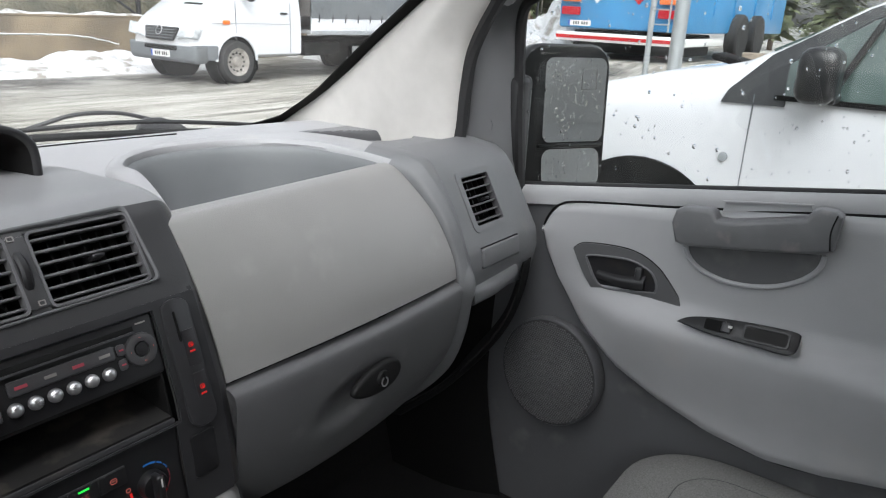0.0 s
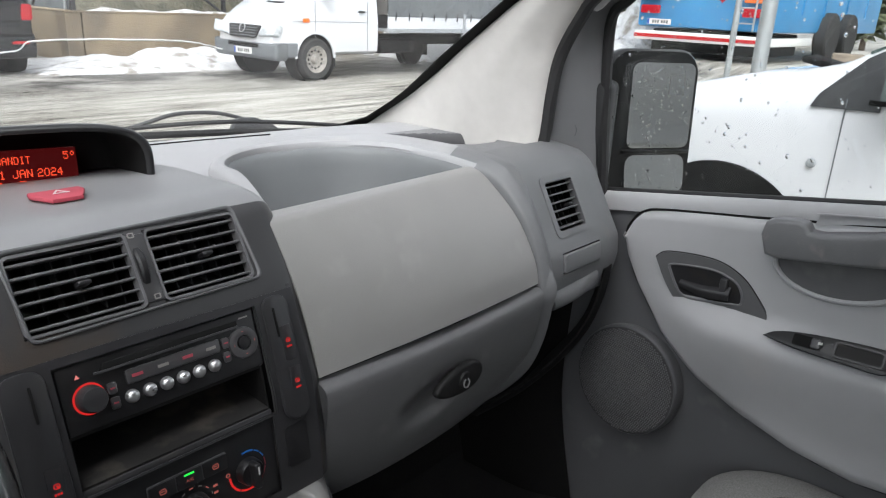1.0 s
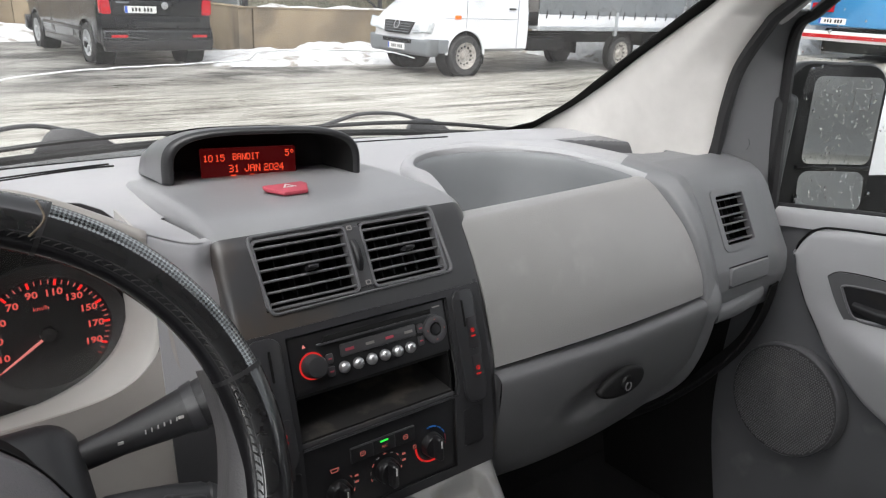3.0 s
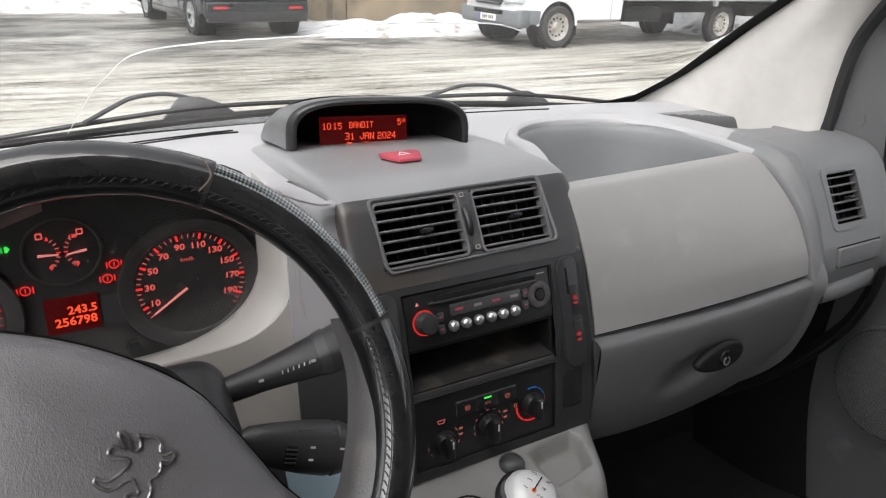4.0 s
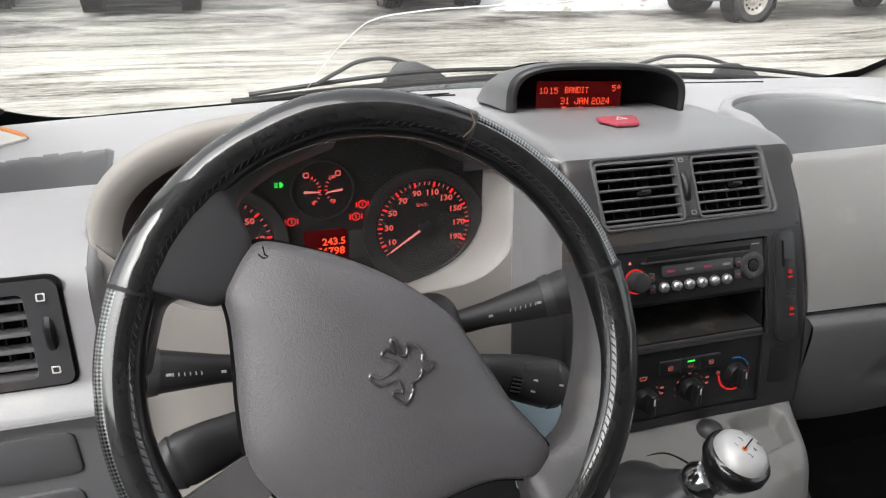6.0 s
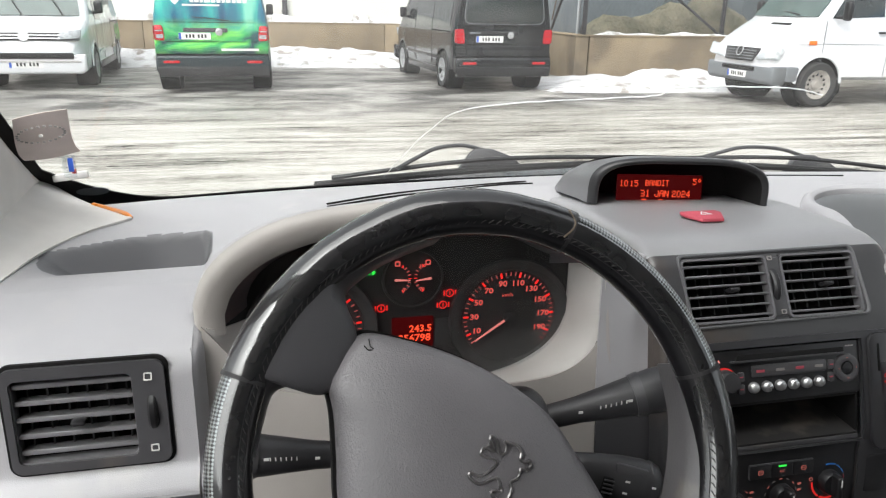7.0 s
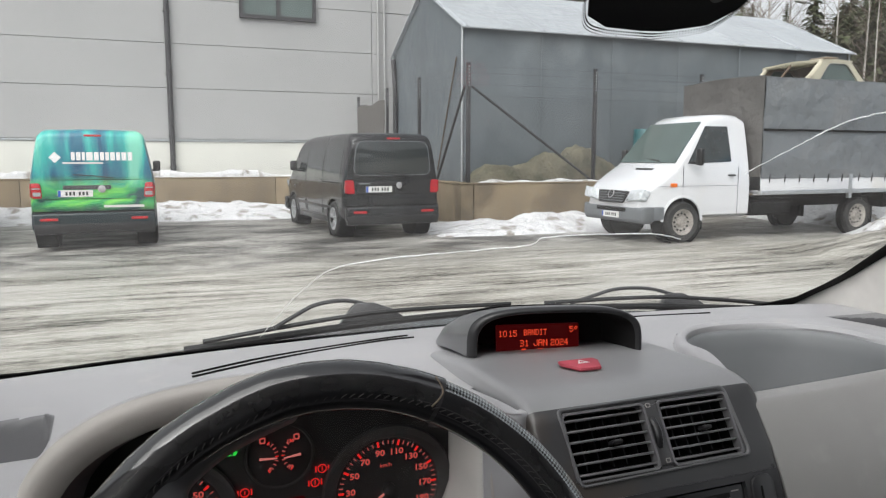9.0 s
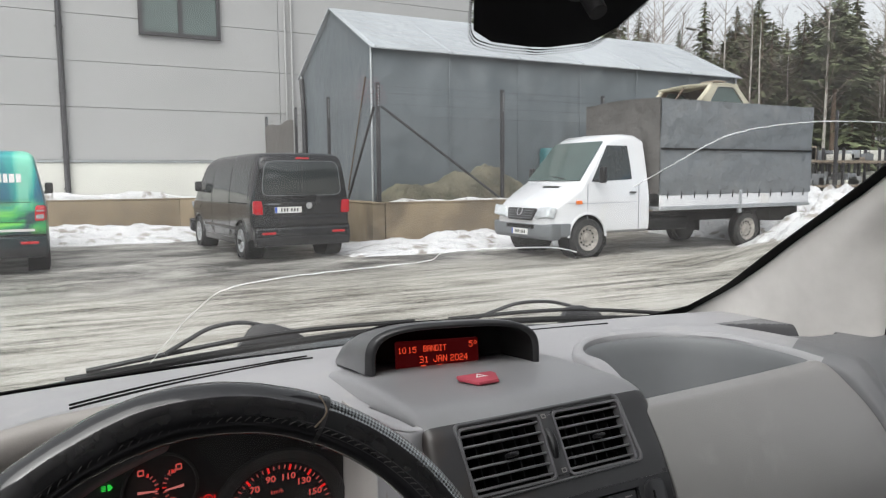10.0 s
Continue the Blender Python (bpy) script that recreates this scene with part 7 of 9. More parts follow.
hood = [hood_row(outer, 1.325, 1.205, 0.06, 0.80), hood_row(outer, 1.300, 1.212, 0.36, 0.87), hood_row(outer, 1.262, 1.222, 0.66, 0.935), hood_row(outer, 1.22, 1.229, 0.86, 0.975), hood_row(outer, 1.18, 1.234, 0.96, 0.995), hood_row(outer, 1.156, 1.236, 0.995), hood_row(outer, 1.147, 1.2365, 0.995, 0.998),
        hood_row(between(0.15), 1.1415, 1.237), hood_row(between(0.4), 1.1385, 1.237), hood_row(between(0.7), 1.1385, 1.237), hood_row(between(0.92), 1.142, 1.237)]
part("hood", skin(hood[:7]), BEZELGREY, disp, "charcoal rounded hood", angle=70)
part("hood_rim", skin(hood[6:]), BLACK, disp, "glossy black front rim of the hood", angle=70)
part("hood_inside", skin([hood_row(between(0.92), 1.142, 1.237), hood_row(inner, 1.152, 1.237), hood_row(inner, 1.18, 1.236, 0.99, 0.99), hood_row(inner, 1.215, 1.235, 0.95, 0.95)]), MATT, disp, "black inside of the hood", angle=70)
part("hood_back", prism([(x, h) for x, h in inner][::-1], 0.003, Matrix(((1, 0, 0, 0), (-0.23, 0, 1, 1.200), (0, 1, 0, 1.235), (0, 0, 0, 1)))), MATT, disp)
DM = face_to((-0.0485, 1.190, 1.2455), (1, -0.23, 0), (0, 0.12, 1))
sc = part("screen", prism(rounded(0.116, 0.042, 0.002, 2), 0.003, DM), RED_DIM, disp, "lit red screen")
GLYPHS = {"0": "0E11111111110E", "1": "040C040404040E", "2": "0E11010E10101F", "3": "1E01010E01011E", "4": "02060A121F0202", "5": "1F101E0101110E", "A": "0E11111F111111", "B": "1E11111E11111E",
          "D": "1E11111111111E", "I": "0E04040404040E", "J": "0101010111110E", "N": "11191915131311", "T": "1F040404040404", "d": "06090906000000", " ": "00000000000000"}


def dot_text(text, x, y, h, squeeze=1.0):
    """Characters of a dot-matrix screen, left end at x, middle at y, as rows of lit cells."""
    bm = bmesh.new()
    c = h / 7
    for i, ch in enumerate(text):
        for r in range(7):
            bits = int(GLYPHS[ch][2 * r:2 * r + 2], 16)
            for k in range(5):
                if bits >> (4 - k) & 1:
                    join(bm, box(c * 0.90 * squeeze, c * 0.82, 0.0004, DM @ Matrix.Translation((x + (i * 6 + k) * c * 0.98 * squeeze, y + (3 - r) * c, 0.0034))))
    return bm


for txt, x, y, sz, sq in (("10", -0.0540, 0.0090, 0.0084, 0.86), ("15", -0.0400, 0.0090, 0.0084, 0.86), ("BANDIT", -0.0190, 0.0100, 0.0082, 0.80), ("5d", 0.0455, 0.0125, 0.0084, 0.85), ("31", -0.0245, -0.0045, 0.0090, 0.9), ("JAN", -0.0055, -0.0045, 0.0090, 0.90), ("2024", 0.0185, -0.0045, 0.0090, 0.85)):
    part("screen_text", dot_text(txt, x, y, sz, sq), ORANGE_GLOW, sc, smooth=False)
for x in (-0.020, 0.003, 0.036):
    part("screen_mark", prism(rounded(0.0065, 0.0026, 0.0005, 2), 0.0003, DM @ Matrix.Translation((x, -0.0135, 0.0033))), ORANGE_GLOW, sc)

# ---- radio ----
rad = thing("car_radio", (-0.04, 0.91, 1.11), "black car radio with silver buttons and red lighting", "radio")
part("face", prism(rounded(0.186, 0.057, 0.003, 3), 0.03, on_face(-0.041, 1.117, -0.029), 0.002), BLACK, rad)
part("disc_slot", prism([(-0.064, -0.0035), (0.068, -0.0035), (0.068, 0.0025), (-0.06, 0.0035)], 0.003, on_face(-0.037, 1.1355, 0.001), 0.001), MATT, rad)
part("slot_lip", prism(rounded(0.136, 0.0018, 0.0008, 2), 0.004, on_face(-0.037, 1.1325, 0.001)), FASCIA, rad)
kn = part("volume_knob", lathe([(0.0118, 0), (0.0116, 0.004), (0.0108, 0.012), (0.0098, 0.0142), (0.006, 0.0148), (0.001, 0.0150)], on_face(-0.1125, 1.1150, 0.001), 36), STALK, rad, "round volume knob")
part("knob_ring", lathe([(0.0122, 0), (0.0134, 0.0003), (0.0134, 0.0008), (0.0122, 0.0008)], on_face(-0.1125, 1.1150, 0.0012), 40), RED_RING, kn, "red lit ring")
for k in range(6):
    part("preset_button", lathe([(0.0060, 0), (0.0058, 0.003), (0.0045, 0.0055), (0.002, 0.0066), (0.0005, 0.0068)], on_face(-0.079 + 0.0158 * k, 1.1055, 0.001), 20), SILVER, rad, "silver dome button")
strip = part("button_strip", prism(rounded(0.090, 0.0125, 0.002, 3), 0.0025, on_face(-0.036, 1.1215, 0.001), 0.0008), FASCIA, rad)
for k in range(4):
    part("button_mark", prism(rounded(0.010, 0.0028, 0.0004, 2), 0.0003, on_face(-0.071 + 0.0235 * k, 1.1215, 0.0037)), DIM_PRINT if k % 2 else HAZARD, strip)
dp = part("direction_pad", lathe([(0.0075, 0.0), (0.0075, 0.003), (0.0125, 0.0042), (0.0150, 0.003), (0.0155, 0)], on_face(0.034, 1.1165, 0.001), 32), FASCIA, rad, "round direction pad")
part("pad_centre", lathe([(0.0062, 0), (0.006, 0.0035), (0.0005, 0.004)], on_face(0.034, 1.1165, 0.001), 20), BLACK, dp)
for a in range(4):
    part("pad_mark", box(0.0022, 0.0022, 0.0004, on_face(0.034, 1.1165, 0.0047) @ Matrix.Rotation(a * math.pi / 2, 4, "Z") @ Matrix.Translation((0.0118, 0, 0))), RED_SOFT, dp)
for x, z in ((0.0155, 1.1215), (0.0145, 1.109), (-0.0935, 1.117), (-0.0935, 1.105)):
    b = part("side_key", prism(rounded(0.008, 0.010, 0.002, 3), 0.0022, on_face(x, z, 0.001), 0.0008), FASCIA, rad)
    part("key_mark", box(0.004, 0.0014, 0.0003, on_face(x, z, 0.0034)), HAZARD, b)
part("eject_mark", prism([(-0.002, -0.0015), (0.002, -0.0015), (0, 0.002)], 0.0003, on_face(-0.118, 1.134, 0.0012)), RED_SOFT, rad, smooth=False)
part("model_bar", box(0.010, 0.0015, 0.0003, on_face(0.040, 1.1385, 0.0013)), DIM_PRINT, rad)

# ---- cubby under the radio ----
cub = thing("storage_cubby", (-0.045, 0.95, 1.06), "dusty open storage slot under the radio", "storage slot")
x0, x1 = -0.134, 0.046
P = lambda z, d: lin(FACE, z) + d  # noqa: E731
part("cubby_floor", skin([[(x0, P(1.046, 0.0), 1.046), (x1, P(1.046, 0.0), 1.046)], [(x0, 1.02, 1.050), (x1, 1.02, 1.050)]], 0.003), DUSTY, cub, "dusty floor")
part("cubby_roof", skin([[(x0, P(1.088, 0.0), 1.088), (x1, P(1.088, 0.0), 1.088)], [(x0, 1.02, 1.082), (x1, 1.02, 1.082)]], 0.003), MATT, cub)
part("cubby_back", span(x0, x1, 1.02, 1.024, 1.045, 1.09), MATT, cub)
for x in (x0 - 0.002, x1):
    part("cubby_side", skin([[(x, P(1.046, 0.0), 1.043), (x, P(1.088, 0.0), 1.09)], [(x, 1.02, 1.043), (x, 1.02, 1.09)]], 0.002), MATT, cub)
part("cubby_lip", prism(rounded(0.184, 0.006, 0.002, 3), 0.004, on_face(-0.043, 1.0435, -0.003), 0.001), FASCIA, cub)

# ---- heater controls ----
heat = thing("heater_panel", (-0.045, 0.87, 1.0), "black heater control panel with three rotary knobs", "heater controls")
part("panel", prism(rounded(0.184, 0.083, 0.004, 3), 0.02, on_face(-0.044, 0.9995, -0.0195), 0.0015), BLACK, heat)
def arc_band(x, z, r0, r1, a0, a1, n=14):
    """A thin band round a knob between two angles, on the middle fascia."""
    m = on_face(x, z, 0.0014)
    return skin([[m @ Vector((r * math.cos(radians(a0 + (a1 - a0) * k / n)), r * math.sin(radians(a0 + (a1 - a0) * k / n)), h)) for k in range(n + 1)] for r, h in ((r0, 0.0), (r0, 0.0004), (r1, 0.0004), (r1, 0.0))])


for x, z, mode in ((0.0135, 0.9965, "temp"), (-0.0445, 0.9875, "fan"), (-0.1015, 0.9845, "air")):
    r = 0.0135
    dial_k = part("rotary_knob", lathe([(r, 0), (r * 0.97, 0.007), (r * 0.88, 0.010), (0.001, 0.010)], on_face(x, z, 0.001), 36), BLACK, heat, "black rotary knob")
    part("knob_grip", box(0.0075, r * 1.95, 0.015, on_face(x, z, 0.014), 0.003, 3), BLACK, dial_k)
    part("knob_line", box(0.0016, 0.008, 0.001, on_face(x, z + 0.006, 0.0215)), WHITE_PRINT, dial_k)
    if mode == "temp":
        for a0, a1, w, mat in ((178, 236, 0.0021, RED_RING), (240, 286, 0.0019, RED_RING), (290, 318, 0.0012, RED_RING), (322, 350, 0.0009, HAZARD), (354, 378, 0.0009, HAZARD), (24, 42, 0.0012, BLUE_PRINT), (46, 64, 0.0014, BLUE_PRINT), (68, 104, 0.0018, BLUE_PRINT)):
            part("scale_mark", arc_band(x, z, 0.0190, 0.0190 + w, a0, a1), mat, heat)
        part("scale_mark", frame_ring(rounded(0.0045, 0.004, 0.0015, 2), rounded(0.0032, 0.0026, 0.001, 2), 0.0004, on_face(x - 0.0215, z + 0.004, 0.0012)), DIM_GLOW, heat)
    else:
        for k in range(9):
            a = 200 - 26 * k if mode == "fan" else 40 - 26 * k
            part("scale_mark", arc_band(x, z, 0.0186, 0.0194, a - 7, a + 4, 4), DIM_GLOW if k % 2 == 0 else DIM_PRINT, heat)
        for dz in (0.004, -0.003):
            part("scale_mark", box(0.0042, 0.0022, 0.0004, on_face(x + (0.0225 if mode == "fan" else 0.0215), z + 0.006 + dz, 0.0012)), DIM_GLOW, heat)
part("button_strip", prism(rounded(0.078, 0.0165, 0.0015, 2), 0.0022, on_face(-0.0465, 1.0175, 0.001), 0.0007), FASCIA, heat)
for k, x in enumerate((-0.0725, -0.0465, -0.0205)):
    b = part("push_button", prism(rounded(0.0250, 0.0150, 0.001, 2), 0.0012, on_face(x, 1.0175, 0.0030), 0.0005), BLACK, heat)
    if k == 1:
        part("button_lamp", box(0.0095, 0.0018, 0.0004, on_face(x, 1.0220, 0.0044)), GREEN_GLOW, b, "green lamp")
        writing("A/C", 0.0046, on_face(x, 1.0160, 0.0044), DIM_GLOW, b, "button_text")
    else:
        part("button_mark", frame_ring(rounded(0.0062, 0.0050, 0.0016, 3), rounded(0.0050, 0.0038, 0.0012, 3), 0.0003, on_face(x, 1.0170, 0.0044)), DIM_GLOW, b)
        part("button_mark", box(0.0034, 0.0007, 0.0003, on_face(x, 1.0172, 0.0045)), DIM_GLOW, b)
part("screen_mark", frame_ring([(-0.0035, -0.0022), (0.0035, -0.0022), (0.005, 0.0022), (-0.005, 0.0022)], [(-0.0026, -0.0014), (0.0026, -0.0014), (0.0039, 0.0014), (-0.0039, 0.0014)], 0.0004, on_face(-0.104, 1.0085, 0.0012)), DIM_GLOW, heat, smooth=False)
part("panel_edge", tube([on_face(x, 0.9585, 0.0012).translation for x in (-0.134, -0.09, -0.04, 0.01, 0.046)], 0.0007, 5), STALK, heat, "thin paler line along the panel edge")
part("panel_edge", tube([on_face(x, 1.0405, 0.0022).translation for x in (-0.134, -0.09, -0.04, 0.01, 0.046)], 0.0007, 5), STALK, heat)

# ---- driver's side of the dashboard ----
LEFTF = [(0.78, 0.94), (0.9, 0.912), (0.97, 0.902), (1.05, 0.894), (1.064, 0.884), (1.074, 0.886), (1.081, 0.905), (1.172, 0.911), (1.187, 0.921), (1.195, 0.945), (1.203, 0.98), (1.2075, 1.035)]


def left_face(x, z):
    drop = (1.2068 - dash_top(x, 1.04)) * smooth01((z - 1.15) / 0.05)
    return (x, lin(LEFTF, z) + 0.25 * max(0, -0.86 - x), z - drop)


def left_m(x, z):
    return face_to((x, lin(LEFTF, z), z), (1, 0, 0), (0, (lin(LEFTF, z + 0.01) - lin(LEFTF, z - 0.01)) / 0.02, 1))


part("driver_end", holed((-0.955, -0.637), (1.066, 1.2075), [(-0.786, -0.662, 1.0925, 1.184)], left_face, 0.003, 0.006), DASH, dash, "grey driver's end panel", angle=70)
part("driver_knee_panel", holed((-0.955, -0.637), (0.78, 1.066), [], left_face, 0.003, 0.012), FRAME, dash, "slate grey lower driver's panel", angle=70)
vh = part("vent_housing", frame_ring(rounded(0.130, 0.098, 0.009), [(x - 0.0105, y - 0.001) for x, y in rounded(0.097, 0.079, 0.006)], 0.010, left_m(-0.7245, 1.138) @ Matrix.Translation((0, 0, -0.006)), ), FASCIA, dash, "dark vent housing")
part("housing_gap", frame_ring(rounded(0.136, 0.104, 0.011), rounded(0.130, 0.098, 0.009), 0.004, left_m(-0.7245, 1.138) @ Matrix.Translation((0, 0, -0.003))), MATT, vh)
part("vent_well", well(-0.784, -0.686, 1.098, 1.176, left_face, 0.06), MATT, dash)
air_vent(dash, -0.783, -0.687, 1.0985, 1.1755, left_m, 5, "black driver's air vent", -8, 0.0045, -0.020)
part("vent_wheel", lathe([(0.026, -0.004), (0.028, -0.002), (0.028, 0.002), (0.026, 0.004)], left_m(-0.672, 1.138) @ Matrix.Translation((0, 0, -0.019)) @ Matrix.Rotation(radians(90), 4, "Y"), 40), BLACK, vh)
for z in (1.171, 1.104):
    part("vent_icon", frame_ring(rounded(0.007, 0.007, 0.001, 2), rounded(0.0048, 0.0048, 0.0008, 2), 0.0006, left_m(-0.673, z) @ Matrix.Translation((0, 0, 0.0045))), WHITE_PRINT, vh)
fl = part("fuse_flap", prism(rounded(0.20, 0.052, 0.010), 0.006, left_m(-0.768, 1.022) @ Matrix.Translation((0, 0, 0.0)), 0.003), BEZELGREY, dash, "dark grey fuse box flap")
part("flap_mark", frame_ring(rounded(0.010, 0.010, 0.001, 2), rounded(0.008, 0.008, 0.001, 2), 0.0006, left_m(-0.762, 1.022) @ Matrix.Translation((0, 0, 0.0062))), FASCIA, fl)
part("lower_flap", prism(rounded(0.19, 0.10, 0.012), 0.006, left_m(-0.768, 0.93) @ Matrix.Translation((0, 0, 0.0)), 0.003), BEZELGREY, dash)

edge = []
for k in range(41):
    x, y, z = left_face(-0.6385, 0.79 + 0.416 * k / 40)
    edge.append([(x, y, z), (x + 0.004, y + 0.003, z), (x + 0.0075, y + 0.010, z), (x + 0.010, y + 0.022, z), (x + 0.011, y + 0.06, z)])
part("end_return", skin(edge), DASH, dash, angle=70)

# instrument hood lip, lining and pale surround
CX, CZ = -0.415, 1.165
lip, lip2, lin1, lin2 = [], [], [], []
for k in range(61):
    x = -0.6365 + 0.397 * k / 60
    z = dash_top(x, 0.952)
    lip.append(Vector((x, 0.950, z)))
    w = smooth01((CX + 0.05 - x) / 0.13)
    lip2.append(Vector((CX + (x - CX) * (0.968 - 0.016 * w), 0.944, CZ + (z - CZ) * (0.955 - 0.02 * w) - 0.001)))
    lin1.append(Vector((CX + (x - CX) * (0.940 - 0.062 * w), 0.952, CZ + (z - CZ) * (0.915 - 0.085 * w) - 0.002)))
    lin2.append(Vector((CX + (x - CX) * 0.80, 1.003, CZ + (z - CZ) * 0.70)))
foot = lambda p, dz, dy=0.0: Vector((p.x, p.y + dy, p.z - dz))  # noqa: E731
def legs(line, dz):
    return [foot(line[0], dz)] + line + [foot(line[-1], dz)]
part("hood_lip", skin([legs([v + Vector((0, 0.016, -0.004)) for v in lip], 0.02), legs([v + Vector((0, 0.006, 0.0018)) for v in lip], 0.02), legs([v + Vector((0, 0, 0.002)) for v in lip], 0.02), legs([(a + b) / 2 + Vector((0, -0.004, 0.001)) for a, b in zip(lip, lip2)], 0.02), legs(lip2, 0.02), legs([a.lerp(b, 0.5) + Vector((0, -0.003, 0)) for a, b in zip(lip2, lin1)], 0.02), legs(lin1, 0.02)]), TAUPE, dash, "taupe rounded instrument hood lip", angle=70)
part("hood_lining", skin([legs(lin1, 0.01), legs([(a + b) / 2 for a, b in zip(lin1, lin2)], 0.01), legs(lin2, 0.01)]), CHARCOAL, dash, "grey ribbed lining under the hood", angle=70)
ring_o, ring_m, ring_i, ring_n = [], [], [], []
for k in range(49):
    a = math.pi + math.pi * k / 48
    c, s = math.cos(a), math.sin(a)
    e = lambda v, q: math.copysign(abs(v) ** q, v)  # noqa: E731
    ring_o.append(Vector((-0.431 + 0.196 * e(c, 0.5), 0.943, 1.195 + 0.090 * e(s, 0.6))))
    ring_m.append(Vector((-0.429 + 0.188 * e(c, 0.55), 0.949, 1.19 + 0.087 * e(s, 0.65))))
    ring_n.append(Vector((-0.422 + 0.176 * e(c, 0.64), 0.975, 1.185 + 0.090 * e(s, 0.75))))
    ring_i.append(Vector((-0.416 + 0.166 * e(c, 0.7), 1.003, 1.18 + 0.093 * e(s, 0.8))))
for ring, up in ((ring_o, 0.04), (ring_m, 0.06), (ring_n, 0.075), (ring_i, 0.085)):
    ring.insert(0, ring[0] + Vector((0, 0, 0.003)))
    ring.append(ring[-1] + Vector((0, 0, up)))
part("instrument_surround", net([ring_o[::2], ring_m[::2], ring_n[::2], ring_i[::2]], 60, 14, 0.002), BEIGE, dash, "pale grey dished instrument surround")
COLUMN = [[(-0.63, 0.942, 1.20), (-0.63, 0.935, 1.10), (-0.63, 0.92, 1.0), (-0.63, 0.91, 0.9), (-0.63, 0.92, 0.8)], [(-0.56, 0.943, 1.127), (-0.55, 0.935, 1.07), (-0.55, 0.92, 1.0), (-0.55, 0.91, 0.9), (-0.55, 0.92, 0.8)], [(-0.415, 0.943, 1.111), (-0.415, 0.937, 1.06), (-0.415, 0.93, 1.0), (-0.415, 0.91, 0.9), (-0.415, 0.92, 0.8)],
                          [(-0.29, 0.943, 1.116), (-0.285, 0.937, 1.06), (-0.28, 0.92, 1.0), (-0.28, 0.91, 0.9), (-0.28, 0.92, 0.8)], [(-0.241, 0.9425, 1.148), (-0.235, 0.936, 1.09), (-0.23, 0.92, 1.0), (-0.23, 0.91, 0.9), (-0.23, 0.92, 0.8)], [(-0.231, 0.9425, 1.19), (-0.222, 0.936, 1.10), (-0.215, 0.92, 1.0), (-0.215, 0.91, 0.9), (-0.215, 0.93, 0.8)]]
part("column_panel", net(COLUMN[:3], 24, 40, 0.003), TAUPE, dash, "grained grey panel round the steering column")
part("column_panel", net([r[:3] for r in COLUMN[2:]], 24, 24, 0.003), TAUPE, dash)
part("column_lower", net([r[2:] for r in COLUMN[2:]], 24, 24, 0.003), CHARCOAL, dash, "dark panel under the column")
rows = []
for x in (-0.240, -0.228, -0.214, -0.201, -0.190, -0.182, -0.177, -0.174):
    in_x = smooth01((x + 0.205) / 0.03)
    yb = rear_edge(x)
    z = dash_top(x, yb)
    rows.append([(x, yb + 0.012, dash_top(x, yb + 0.012)), (x, yb + 0.001, z - 0.001), (x, yb - 0.005 + 0.004 * in_x, z - 0.009), (x, yb - 0.009 + 0.006 * in_x, z - 0.024), (x, 0.940 + 0.012 * in_x, 1.185), (x, 0.937 + 0.004 * in_x, 1.14), (x, 0.931, 1.09), (x, 0.922, 1.02), (x, 0.912, 0.93), (x, 0.915, 0.85)])
part("hood_flank", net([r[:7] for r in rows], 50, 24, 0.003), DASH, dash, "grey flank between the instruments and the middle block", angle=60)
part("lower_flank", net([r[6:] for r in rows], 50, 12, 0.003), CHARCOAL, dash, "dark lower flank beside the column", angle=60)

# ---- instruments ----
clus = thing("instrument_cluster", (CX, 1.01, 1.16), "lit instrument cluster with red figures", "instrument cluster")
part("back_plate", prism([(x - 0, z) for x, z in rounded(0.36, 0.20, 0.06)], 0.004, face_to((CX, 1.012, 1.175), (1, 0, 0), (0, 0, 1))), DIALFACE, clus)


def on_cluster(x, z, lift=0.0):
    return face_to((x, 1.0065 - lift, z), (1, 0, 0), (0, 0, 1))


def circle(r, n=48):
    return [(r * math.cos(2 * math.pi * k / n), r * math.sin(2 * math.pi * k / n)) for k in range(n)]


def dial(x, z, r, marks, a0, step, needle, name):
    d = part(name, lathe([(0.0005, 0), (r * 1.06, 0.0), (r * 1.06, 0.001), (0.0005, 0.001)], on_cluster(x, z, 0), 60), DIALFACE, clus)
    part("dial_rim", skin([[on_cluster(x, z, h) @ Vector((r * f * math.cos(2 * math.pi * k / 60), r * f * math.sin(2 * math.pi * k / 60), 0)) for k in range(60)] for f, h in ((1.04, 0.001), (1.10, 0.004), (1.30, 0.0065), (1.33, 0.003))], close_u=True), DIALRIM, d, "dark sloping dial rim")
    n = (len(marks) - 1) * 4
    for k in range(-2, n + 3):
        a = radians(a0 - step * k / 4)
        big = k % 4 == 0
        part("tick", box(r * (0.11 if big else 0.075), r * (0.042 if big else 0.020), 0.0006, on_cluster(x, z, 0.0014) @ Matrix.Rotation(a, 4, "Z") @ Matrix.Translation((r * (0.945 if big else 0.955), 0, 0))), RED_GLOW if big else PINK_GLOW, d)
    for k, t in enumerate(marks):
        a = radians(a0 - step * k)
        writing(t, r * 0.172, on_cluster(x, z, 0.0014) @ Matrix.Translation((r * 0.76 * math.cos(a), r * 0.76 * math.sin(a), 0)), FIGURE_GLOW, d, "figure", squash=1.12, bold=0.00025)
    nm = on_cluster(x, z, 0.004) @ Matrix.Rotation(radians(needle), 4, "Z")
    part("needle", prism([(-0.004, -0.0013), (r * 0.90, -0.0007), (r * 0.90, 0.0007), (-0.004, 0.0013)], 0.001, nm), RED_SOFT, d, "lit pointer")
